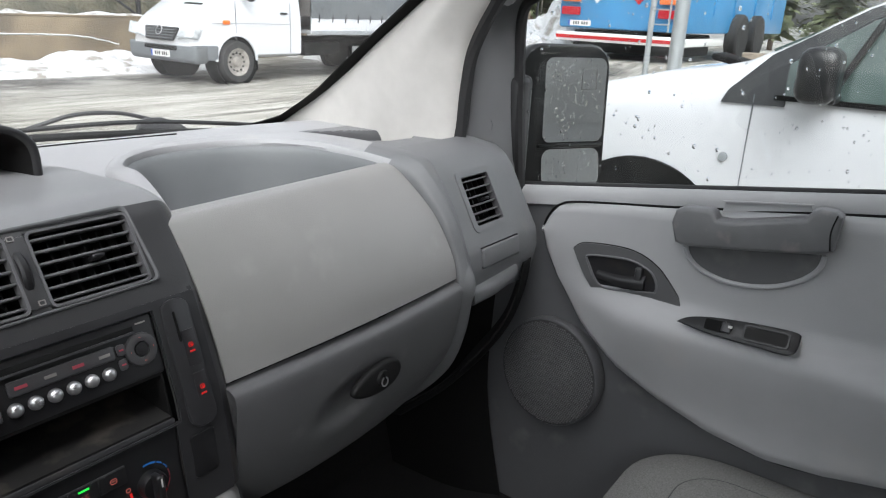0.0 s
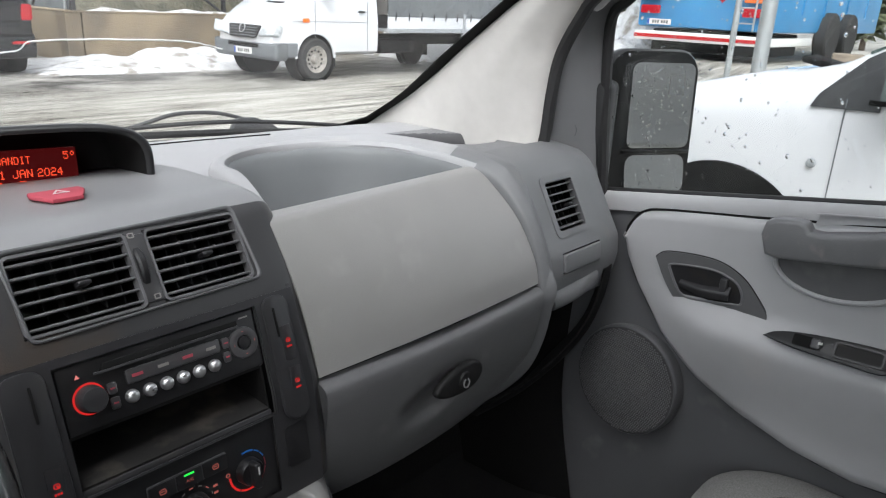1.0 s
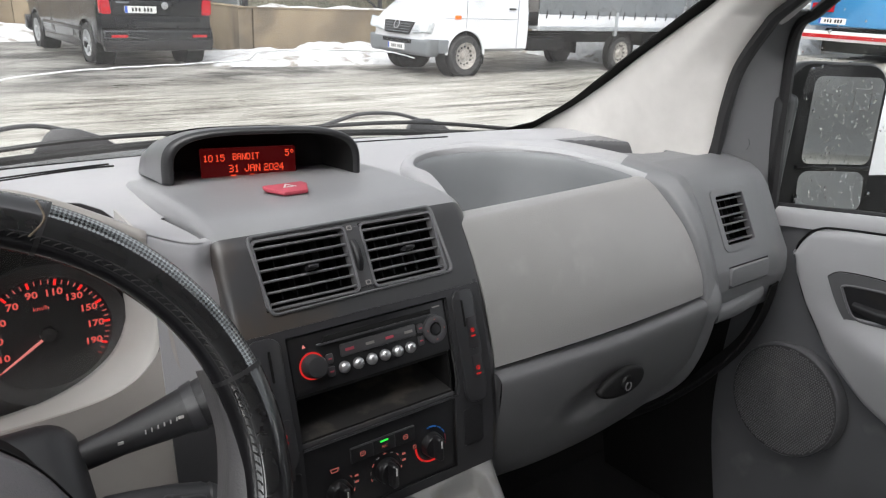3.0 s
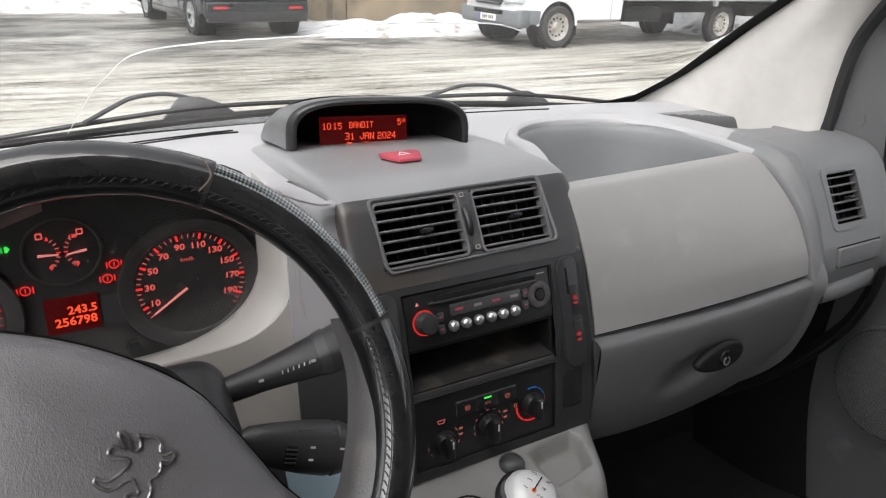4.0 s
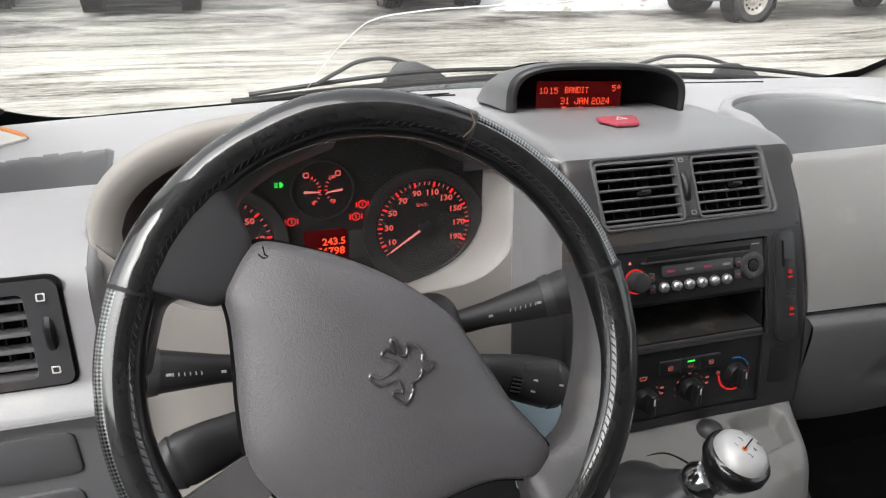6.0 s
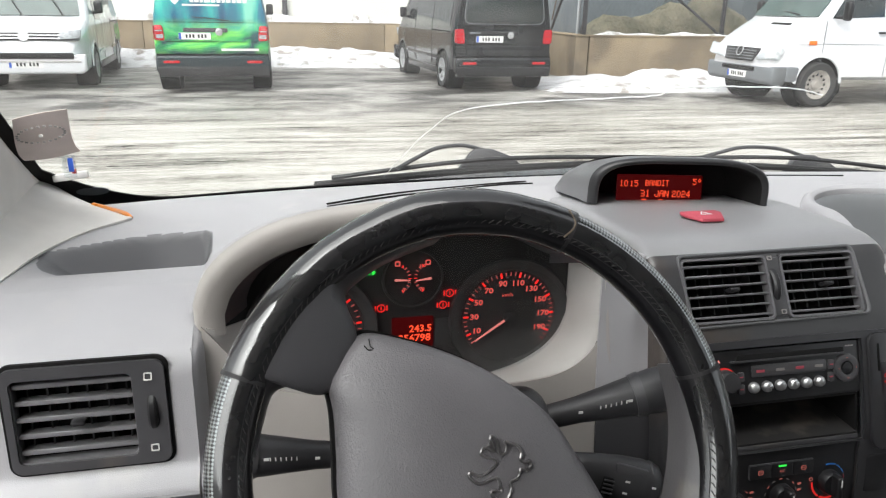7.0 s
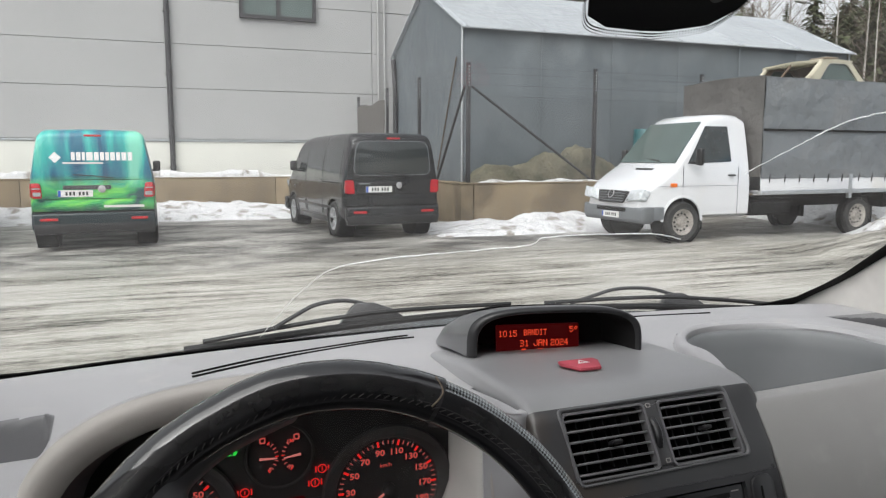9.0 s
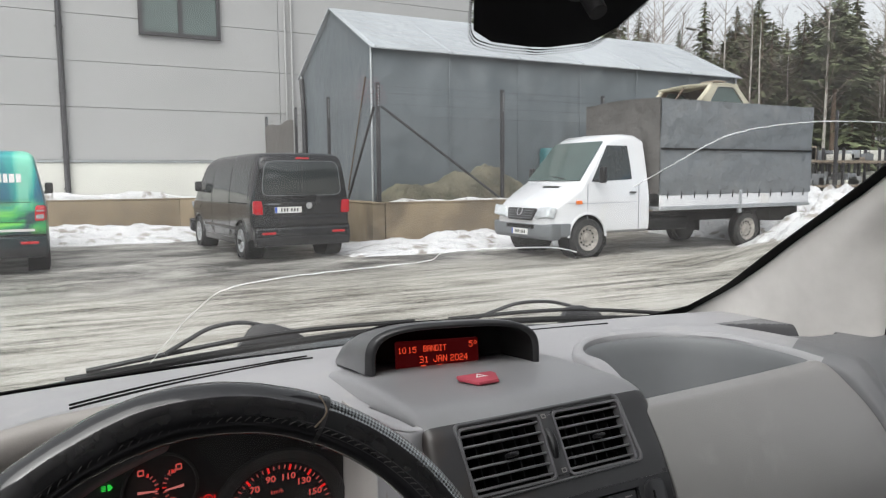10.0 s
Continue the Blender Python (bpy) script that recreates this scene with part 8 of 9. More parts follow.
    part("needle_hub", lathe([(0.007, 0), (0.0065, 0.004), (0.0005, 0.005)], on_cluster(x, z, 0.001), 24), DIALFACE, d)
    return d


FIGURE_GLOW = glow("dial_numerals_light", (1.0, 0.15, 0.12), 0.30)
dial(-0.3165, 1.1585, 0.0515, ["10", "30", "50", "70", "90", "110", "130", "150", "170", "190"], 203, 25.2, 214, "speedometer")
dial(-0.529, 1.158, 0.0515, ["10", "20", "30", "40", "50", "60"], 170, 32.7, 200, "rev_counter")
writing("km/h", 0.0062, on_cluster(-0.319, 1.184, 0.002), FIGURE_GLOW, clus, "figure")
GX, GZ = -0.4235, 1.2095
gd = part("fuel_gauge", skin([[on_cluster(GX, GZ, h) @ Vector((r * math.cos(2 * math.pi * k / 48), r * math.sin(2 * math.pi * k / 48), 0)) for k in range(48)] for r, h in ((0.0300, 0.001), (0.0310, 0.0025), (0.0325, 0.0025), (0.0330, 0.001))], close_u=True), DIALRIM, clus, "twin gauge for fuel and temperature")
for s in (-1, 1):
    px = GX + s * 0.0195
    for k in range(9):
        a = radians((180 if s > 0 else 0) + -58 + 116 * k / 8)
        part("tick", box(0.0034, 0.0010, 0.0005, on_cluster(px, GZ, 0.0014) @ Matrix.Rotation(a, 4, "Z") @ Matrix.Translation((0.0165, 0, 0))), PINK_GLOW if k % 4 else RED_GLOW, gd)
    part("needle", prism([(0, -0.0012), (0.0165, -0.0005), (0.0165, 0.0005), (0, 0.0012)], 0.001, on_cluster(px, GZ, 0.003) @ Matrix.Rotation(radians(-4 if s < 0 else 187), 4, "Z")), RED_SOFT, gd, "lit pointer")
    writing("0" if s < 0 else "70", 0.0052, on_cluster(GX + s * 0.0098, GZ - 0.0125, 0.0016), FIGURE_GLOW, gd, "figure", bold=0.0002)
    writing("1" if s < 0 else "130", 0.0046, on_cluster(GX + s * 0.0100, GZ + 0.0135, 0.0016), FIGURE_GLOW, gd, "figure", bold=0.0002)
    part("gauge_sign", frame_ring(rounded(0.0056, 0.0058, 0.001, 2), rounded(0.0034, 0.0034, 0.0006, 2), 0.0005, on_cluster(GX + s * 0.0160, GZ + 0.0172, 0.0014)), FIGURE_GLOW, gd)
lcd = part("odometer", prism(rounded(0.045, 0.036, 0.002, 2), 0.001, on_cluster(-0.4235, 1.1475)), RED_DIM, clus, "red odometer display")
writing("243.5", 0.0112, on_cluster(-0.4150, 1.1515, 0.0015), ORANGE_GLOW, lcd, "figure", bold=0.0003)
writing("256798", 0.0118, on_cluster(-0.4215, 1.1405, 0.0015), ORANGE_GLOW, lcd, "figure", bold=0.0003)
part("lcd_shade", prism(rounded(0.024, 0.032, 0.002, 2), 0.001, on_cluster(-0.387, 1.146)), DIALRIM, clus, "dark blank window")


def lamp_sign(x, z, mat, ring=True):
    b = part("warning_lamp", frame_ring(circle(0.0045, 20), circle(0.0036, 20), 0.0006, on_cluster(x, z, 0.001)), mat, clus, "lit warning lamp")
    part("lamp_mark", box(0.001, 0.004, 0.0006, on_cluster(x, z, 0.0013)), mat, b)
    for s in (-1, 1):
        part("lamp_mark", box(0.0012, 0.006, 0.0006, on_cluster(x + s * 0.0062, z, 0.0013)), mat, b)


lamp_sign(-0.4572, 1.178, RED_GLOW)
lamp_sign(-0.3834, 1.1905, RED_GLOW)
lamp_sign(-0.3906, 1.1772, RED_GLOW)
g = part("headlamp_lamp", prism([(0, -0.0028), (0.002, -0.0028), (0.0042, 0), (0.002, 0.0028), (0, 0.0028)], 0.0006, on_cluster(-0.4665, 1.2188, 0.001)), GREEN_GLOW, clus, "green headlamp sign", smooth=False)
for k in range(4):
    part("lamp_mark", box(0.0036, 0.0006, 0.0006, on_cluster(-0.4697, 1.2166 + 0.0014 * k, 0.0013)), GREEN_GLOW, g)
part("trip_button", lathe([(0.0065, 0), (0.006, 0.012), (0.0005, 0.013)], face_to((-0.378, 0.988, 1.1115), (1, 0, 0), (0, 0.3, 1)), 20), BLACK, clus, "black trip reset button")
lens = part("lens", prism(rounded(0.33, 0.165, 0.06), 0.002, face_to((CX, 1.0, 1.175), (1, 0, 0), (0, 0.05, 1))), LENS, clus, "clear instrument lens")
lens.visible_shadow = False

# ---- steering wheel ----
SW = Vector((-0.4135, 0.746, 1.167))
SA = radians(28)
wheel_m = Matrix(((1, 0, 0, SW.x), (0, math.sin(SA), -math.cos(SA), SW.y), (0, math.cos(SA), math.sin(SA), SW.z), (0, 0, 0, 1)))
TURNED = radians(-38)
sw = thing("steering_wheel", SW, "worn black steering wheel in a stitched leather cover", "steering wheel")
RR, TR = 0.1835, 0.0165


def rim_piece(a0, a1, mat, r=TR, name="rim_cover", label="", lump=False, n=0, b0=0, b1=360):
    """A stretch of the rim between two angles; b0 and b1 bound it round the section (0 outwards, 90 to the driver)."""
    n, nb = n or max(4, int(abs(a1 - a0) / 2)), 24
    whole = b1 - b0 >= 360
    rows = []
    for i in range(n + 1):
        a = a0 + (a1 - a0) * i / n
        row = []
        for j in range(nb if whole else nb + 1):
            b = radians(b0 + (b1 - b0) * j / nb)
            k = r
            if lump:
                k *= 1 + 0.17 * math.exp(-((a - 97) / 15) ** 2) * max(0, math.cos(b - 0.9)) + 0.010 * math.sin(a * 0.31 + b * 2) + 0.008 * math.sin(a * 0.83 - b)
            d = RR + k * math.cos(b)
            row.append(wheel_m @ Vector((d * math.cos(radians(a)), d * math.sin(radians(a)), k * 1.08 * math.sin(b))))
        rows.append(row)
    bm = skin(rows, close_u=whole, caps=whole)
    bm.verts.index_update()
    laid = bm.loops.layers.uv.new("laid")
    w = len(rows[0])
    for f in bm.faces:
        if len(f.verts) > 4:
            continue
        wrap = whole and {v.index % w for v in f.verts} == {0, w - 1}
        for lp in f.loops:
            i, j = divmod(lp.vert.index, w)
            lp[laid].uv = (RR * radians(a0 + (a1 - a0) * i / n), r * radians((b1 - b0) * (nb if wrap and j == 0 else j) / nb))
    return part(name, bm, mat, sw, label, angle=60)


rim_piece(-112, 250, SPOKE, 0.0148, "rim_core", n=150)
rim_piece(64, 157, LEATHER, 0.0172, lump=True, label="creased black leather")
for a0, a1, edge, tag_w in ((15, 64, 78, "carbon-look weave"), (-112, 15, 20, ""), (157, 250, 66, "carbon-look weave")):
    rim_piece(a0, a1, CARBON, 0.0160, label=tag_w, b0=-110, b1=edge)
    rim_piece(a0, a1, LEATHER, 0.0169, "inner_cover", "black leather inner half", b0=edge - 2, b1=262)
for a in (15, 64, 157):
    rim_piece(a - 0.5, a + 0.5, RUBBER, 0.0174, "seam", n=2)
bm = bmesh.new()
for k in range(176):
    a = radians(-108 + 356 * k / 176)
    pts = []
    for b, da in ((121, 0.0), (125, 0.012), (131, 0.021)):
        d = RR + 0.0176 * math.cos(radians(b))
        pts.append(wheel_m @ Vector((d * math.cos(a + da), d * math.sin(a + da), 0.0176 * 1.08 * math.sin(radians(b)))))
    join(bm, tube(pts, 0.0004, 5))
part("stitching", bm, THREAD, sw, "pale stitching", kind="stuff")
for b in (118, 134):
    rim_piece(-112, 250, RUBBER, 0.01715, "stitch_fold", n=150, b0=b - 1.5, b1=b + 1.5)
# the torn lip beside the seam
part("torn_edge", tube([wheel_m @ Vector(((RR + 0.013) * math.cos(radians(66)), (RR + 0.013) * math.sin(radians(66)), 0.013)), wheel_m @ Vector(((RR + 0.002) * math.cos(radians(64)), (RR + 0.002) * math.sin(radians(64)), 0.0185)), wheel_m @ Vector(((RR - 0.010) * math.cos(radians(65.5)), (RR - 0.010) * math.sin(radians(65.5)), 0.016))], 0.0008, 6, 12), material("frayed_leather", (0.11, 0.085, 0.06), 0.8, vary=0.4, scale=200), sw, "frayed torn edge")


def turned(x, y, z):
    c, s = math.cos(TURNED), math.sin(TURNED)
    return wheel_m @ Vector((x * c - y * s, x * s + y * c, z))


PADLINE = [(-0.1315, 0.011), (-0.125, 0.0265), (-0.099, 0.038), (-0.066, 0.048), (-0.033, 0.0535), (0.0, 0.0545), (0.028, 0.051), (0.055, 0.0405), (0.079, 0.030), (0.103, 0.0195), (0.128, 0.0125), (0.146, 0.006),
           (0.1515, -0.006), (0.147, -0.021), (0.118, -0.038), (0.095, -0.061), (0.076, -0.085), (0.046, -0.113), (0, -0.123), (-0.045, -0.113), (-0.074, -0.083), (-0.092, -0.059), (-0.111, -0.035), (-0.127, -0.019), (-0.1315, -0.004)]
line = catmull([(x, y, 0) for x, y in PADLINE + PADLINE[:1]], 110)[:-1]
rows = []
for f, z in ((0.94, -0.05), (0.985, -0.03), (1.0, -0.010), (0.996, -0.002), (0.975, 0.0042), (0.93, 0.0082), (0.86, 0.0115), (0.7, 0.0160), (0.45, 0.019), (0.2, 0.0202), (0.02, 0.0205)):
    rows.append([turned(p.x * f, p.y * f - 0.012 * (1 - f), z - 0.008 * (abs(p.x * f) / 0.15) ** 2) for p in line])
pad_ob = part("airbag_pad", skin(rows, close_u=True, caps=True), AIRBAG, sw, "grained charcoal airbag pad", angle=70)
part("pad_gap", skin([[turned(p.x * f, p.y * f, z) for p in line] for f, z in ((1.0, -0.05), (1.028, -0.03), (1.024, -0.0125), (0.99, -0.0135))], close_u=True), MATT, sw, "dark gap round the pad")
# plain chrome outline of the emblem, with limbs
EMBLEM = [(1, 13), (-1, 15), (4, 16), (8, 17.5), (13, 15.5), (15.6, 11), (19, 11), (22, 13.4), (24.6, 10.6), (23, 6.5), (19, 5.4), (20.5, -0.5), (17.5, -6.5), (21, -11), (21, -21), (9.5, -20), (10.5, -17), (15, -15.6), (12, -12), (6.5, -9.5),
          (-0.5, -19), (-9.4, -19), (-11, -15.5), (-4, -14.6), (2, -3), (0, 0.6), (-8, -1.6), (-12, 0), (-10.4, 4.5), (-4, 5), (-11, 10.7), (-11, 13.4), (-6, 12), (0.4, 6), (3.5, 9)]
loop = [turned(x * 0.001, y * 0.001, 0.0211) for x, y in EMBLEM]
part("emblem", tube(catmull(loop + loop[:1], 140), 0.0011, 6), WORNCHROME, pad_ob, "chrome outline emblem")
TM = wheel_m @ Matrix.Rotation(TURNED, 4, "Z")
writing("AIRBAG", 0.0125, TM @ Matrix.Translation((0.004, -0.083, 0.0150)), AIRBAG, pad_ob, "embossed_word", 0.0009, bold=0.0003)
SPOKE_LINE = {1: [(57, 0.1685), (43, 0.164), (30, 0.159), (20, 0.1565), (10, 0.1555), (4, 0.150), (0, 0.144), (-8, 0.140), (-12, 0.149), (-14, 0.158), (-18, 0.1655), (-26, 0.1665), (-34, 0.1685)],
              -1: [(45, 0.1685), (30, 0.165), (20, 0.163), (15, 0.160), (12.5, 0.150), (10, 0.135), (5, 0.125), (-5, 0.12), (-12, 0.130), (-13, 0.149), (-13.5, 0.157), (-17, 0.1645), (-24, 0.1655), (-33, 0.1685)]}
for s in (-1, 1):
    for k in range(2):
        x, y = s * 0.118, 0.018 if s < 0 else 0.002
        part("horn_mark", tube([turned(x - 0.003, y + 0.005 - 0.006 * k, 0.0052), turned(x + 0.001, y + 0.001 - 0.003 * k, 0.0055), turned(x + 0.004, y + 0.001 - 0.001 * k, 0.0052)], 0.0005, 5), MATT, pad_ob)
    rows = []
    for a, ri_ in SPOKE_LINE[s]:
        ca, sa = math.cos(radians(a)), math.sin(radians(a))
        row = []
        for f, z in ((0.0, -0.030), (0.0, -0.016), (0.06, -0.006), (0.25, 0.000), (0.55, 0.006), (0.85, 0.0105), (1.0, 0.0115)):
            d = ri_ + (RR - 0.008 - ri_) * f
            row.append(turned(s * d * ca, d * sa, z))
        rows.append(row)
    # the right spoke has the worn plastic, the left a darker even grey
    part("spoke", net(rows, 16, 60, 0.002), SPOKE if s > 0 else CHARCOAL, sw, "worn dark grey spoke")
    part("lower_spoke", net([[turned(s * 0.02, -0.10, -0.012), turned(s * 0.03, -0.14, -0.010), turned(s * 0.04, -0.172, -0.006)], [turned(s * 0.05, -0.10, -0.012), turned(s * 0.065, -0.13, -0.010), turned(s * 0.08, -0.158, -0.006)]], 8, 4, 0.010), SPOKE, sw)
part("hub", lathe([(0.05, -0.02), (0.06, -0.05), (0.055, -0.09)], wheel_m, 32), MATT, sw)

# ---- steering column, stalks and switches ----
col = thing("steering_column", (-0.413, 0.86, 1.12), "dark plastic steering column shroud", "steering column")
part("shroud", box(0.170, 0.11, 0.12, pose(-0.408, 0.850, 1.083, 28, 0, 0), 0.026, 5), STALK, col)
part("ignition", lathe([(0.018, 0), (0.019, 0.03), (0.016, 0.036), (0.005, 0.036)], look((-0.325, 0.86, 1.105), (-0.25, 0.84, 1.10)), 24), BLACK, col)


def stalk(name, base, tip, r0, r1, label, block=False):
    st = thing(name, base, label, "control stalk", "column stalks")
    b, t = Vector(base), Vector(tip)
    d = (t - b)
    if not block:
        part("arm", tube([b, b + d * 0.3, b + d * 0.6, b + d * 0.85, b + d * 0.97, t], r0, 20, 30, radii=[r0, r0 * 1.15, r0 + (r1 - r0) * 0.6, r1, r1 * 0.98, r1 * 0.8]), STALK, st)
        q = b + d * 0.70
        part("collar", tube([q, q + d * 0.07], r1 * 1.0, 20, radii=[r1 * 0.93, r1 * 1.0]), FASCIA, st)
        side = Vector((0, -1, 0.45)).normalized()
        for k in range(6):
            p = b + d * (0.42 + 0.035 * k) + side * (r0 + (r1 - r0) * (0.45 + 0.06 * k) + 0.0012)
            part("stalk_mark", box(0.0009, 0.0008, 0.003, Matrix.Translation(p)), WHITE_PRINT, st)
        for f in (0.28, 0.62, 0.92):
            p = b + d * f + side * (r0 + (r1 - r0) * f * 1.05 + 0.0022)
            part("stalk_mark", box(0.004, 0.0008, 0.0022, Matrix.Translation(p)), WHITE_PRINT, st)
    else:
        m = face_to((b + t) / 2, d, (0, 0.3, 1))
        L = d.length
        rows = []
        for f, r in ((-0.56, 0.010), (-0.5, 0.014), (-0.3, 0.0175), (0.0, 0.0215), (0.25, 0.023), (0.30, 0.0218), (0.32, 0.023), (0.42, 0.020), (0.47, 0.014), (0.49, 0.006)):
            rows.append([m @ Vector((L * f, 1.0 * r * math.cos(2 * math.pi * k / 24), 0.66 * r * math.sin(2 * math.pi * k / 24))) for k in range(24)])
        part("body", skin(rows, close_u=True, caps=True), STALK, st)
        part("roller", box(0.010, 0.016, 0.008, m @ Matrix.Translation((-L * 0.12, -0.004, 0.0105)), 0.002), MATT, st)
        for k in range(4):
            part("roller_rib", box(0.009, 0.0012, 0.002, m @ Matrix.Translation((-L * 0.12, -0.009 + 0.0035 * k, 0.0150))), FASCIA, st)
        part("upper_key", box(L * 0.35, 0.010, 0.006, m @ Matrix.Translation((L * 0.10, 0.012, 0.0098)), 0.0025), FASCIA, st)
        for dx, dy in ((0.02, 0.004), (0.02, -0.006), (0.30, 0.004)):
            part("stalk_mark", box(0.004, 0.0016, 0.0006, m @ Matrix.Translation((L * dx + 0.004, dy, 0.0146))), WHITE_PRINT, st)
    return st


stalk("wiper_stalk", (-0.335, 0.855, 1.122), (-0.213, 0.834, 1.157), 0.0105, 0.0205, "black wiper stalk with white marks")
stalk("indicator_stalk", (-0.500, 0.850, 1.110), (-0.620, 0.835, 1.134), 0.0105, 0.0205, "black indicator stalk with white marks")
stalk("audio_stalk", (-0.325, 0.80, 1.108), (-0.243, 0.787, 1.083), 0.01, 0.01, "black audio remote stalk", True)
stalk("cruise_stalk", (-0.505, 0.80, 1.092), (-0.590, 0.787, 1.070), 0.01, 0.01, "black cruise control stalk", True)
solo("blue_card", prism(rounded(0.055, 0.085, 0.004), 0.002, face_to((-0.262, 0.80, 1.020), (1, 0, 0.02), (0.18, 0.55, 1))), material("pale_blue_card", (0.68, 0.86, 0.98), 0.5, vary=0.04, scale=20), "pale blue plastic card hanging from the ignition", "card")

# ---- console and gear lever ----
con = thing("centre_console", (-0.05, 0.8, 0.8), "grey lower console under the heater panel", "console")
TRAY_LINE = [(0.003, 0.800), (0.066, 0.812), (0.080, 0.850), (0.070, 0.864), (0.003, 0.858)]
bm = net([[(-0.21, 0.885, 0.935), (-0.15, 0.878, 0.948), (-0.05, 0.872, 0.950), (0.05, 0.875, 0.952), (0.098, 0.885, 0.955), (0.125, 0.90, 0.945)],
          [(-0.21, 0.855, 0.920), (-0.15, 0.85, 0.938), (-0.05, 0.846, 0.940), (0.05, 0.848, 0.941), (0.093, 0.855, 0.940), (0.115, 0.87, 0.91)],
          [(-0.22, 0.80, 0.905), (-0.15, 0.79, 0.926), (-0.05, 0.785, 0.930), (0.03, 0.79, 0.930), (0.072, 0.80, 0.925), (0.095, 0.82, 0.87)],
          [(-0.22, 0.74, 0.885), (-0.15, 0.725, 0.905), (-0.06, 0.74, 0.910), (0.02, 0.765, 0.905), (0.06, 0.775, 0.89), (0.08, 0.79, 0.83)],
          [(-0.22, 0.70, 0.84), (-0.15, 0.68, 0.86), (-0.06, 0.70, 0.855), (0.015, 0.735, 0.82), (0.05, 0.75, 0.80), (0.07, 0.76, 0.76)],
          [(-0.21, 0.72, 0.5), (-0.15, 0.70, 0.5), (-0.06, 0.70, 0.5), (0.015, 0.72, 0.5), (0.05, 0.73, 0.5), (0.07, 0.75, 0.5)]], 110, 90)
for v in bm.verts:
    if v.co.z > 0.85:
        v.co.z -= 0.020 * inside_soft(v.co.x, v.co.y, TRAY_LINE, 0.010)
part("console_top", bm, CONSOLEGREY, con, "worn grey console top with a shallow tray", angle=70)
part("console_joint", tube([(-0.135, 0.832, 0.9345), (-0.115, 0.833, 0.936), (-0.088, 0.829, 0.937), (-0.07, 0.80, 0.933), (-0.065, 0.76, 0.918)], 0.0012, 6, 20), MATT, con, "dark joint line")
part("socket_cap", lathe([(0.015, 0), (0.015, 0.006), (0.013, 0.011), (0.008, 0.014), (0.0005, 0.015)], face_to((-0.024, 0.848, 0.936), (1, 0, 0), (0, 1, 0.1)), 32), FASCIA, con, "dark rounded socket cap")
part("console_side", net([[(0.125, 0.90, 0.925), (0.118, 0.87, 0.90), (0.096, 0.82, 0.87), (0.08, 0.76, 0.84), (0.07, 0.72, 0.78)], [(0.12, 0.93, 0.75), (0.115, 0.9, 0.75), (0.1, 0.85, 0.72), (0.09, 0.8, 0.7), (0.08, 0.76, 0.65)], [(0.11, 0.98, 0.45), (0.1, 0.93, 0.45), (0.1, 0.88, 0.45), (0.09, 0.83, 0.45), (0.08, 0.76, 0.45)]], 16, 16, 0.003), FASCIA, con)
gear = thing("gear_lever", (-0.14, 0.76, 0.93), "gear lever with a silver-topped round knob", "gear lever")
KN = Vector((-0.110, 0.712, 1.034))
axis = (KN - Vector((-0.152, 0.765, 0.93))).normalized()
km = (axis.to_track_quat("Z", "Y")).to_matrix().to_4x4()
km.translation = KN
shaft_m = km.copy()
km = Vector((0.16, -0.26, 0.95)).to_track_quat("Z", "Y").to_matrix().to_4x4()
km.translation = KN
part("knob", lathe([(0.012, -0.040), (0.016, -0.030), (0.024, -0.020), (0.0295, -0.006), (0.0290, 0.002), (0.0268, 0.0045), (0.018, 0.006)], km, 36), LEATHER, gear, "black leather knob")
part("knob_cap", lathe([(0.0245, 0.0045), (0.0235, 0.0100), (0.0175, 0.0160), (0.008, 0.0188), (0.0005, 0.0195)], km, 36), KNOBCAP, gear, "brushed silver cap")
for txt, x, y in (("1", -0.010, 0.007), ("3", 0.0, 0.007), ("5", 0.010, 0.007), ("2", -0.010, -0.007), ("4", 0.0, -0.007), ("R", 0.010, -0.007)):
    writing(txt, 0.0065, km @ Matrix.Translation((x, y, 0.0192)), MATT, gear, "shift_mark")
part("shift_line", box(0.020, 0.0012, 0.0006, km @ Matrix.Translation((0, 0, 0.0198))), MATT, gear)
part("shift_dot", lathe([(0.0022, 0.019), (0.0022, 0.0199), (0.0005, 0.02)], km @ Matrix.Translation((-0.008, 0.0, 0.0)), 16), AMBER, gear)
part("shaft", tube([(-0.155, 0.768, 0.925), tuple(KN - axis * 0.03)], 0.012, 16), SILVER, gear)
part("collar", lathe([(0.014, -0.06), (0.018, -0.052), (0.018, -0.044), (0.014, -0.036)], shaft_m, 24), CHROME, gear)
part("boot", lathe([(0.052, -0.115), (0.046, -0.105), (0.032, -0.09), (0.026, -0.078), (0.019, -0.064), (0.016, -0.058)], shaft_m, 28), FASCIA, gear, "dark gaiter")

# ---- passenger's door ----
def sill(y):
    return 1.125 + 0.153 * (0.946 - y)


door = thing("door_1", (0.84, 0.4, 0.9), "grey plastic passenger door trim with pull handle", "door", kind="structure")
rows = [[(0.838 + 0.03 * smooth01((z - 0.95) / 0.3), y, z if k < 14 else sill(y) - 0.005) for k, z in enumerate([0.42 + 0.045 * k for k in range(15)] + [1.1])] for y in [1.12 - 0.055 * j for j in range(38)]]
part("door_sheet", skin(rows, 0.02), SHADED_CARRIER, door, angle=70)
LOW = [(-0.6, 0.86), (0.0, 0.835), (0.307, 0.788), (0.393, 0.770), (0.474, 0.763), (0.565, 0.776), (0.657, 0.805), (0.734, 0.843), (0.806, 0.897), (0.864, 0.968), (0.893, 1.02), (0.905, 1.06)]
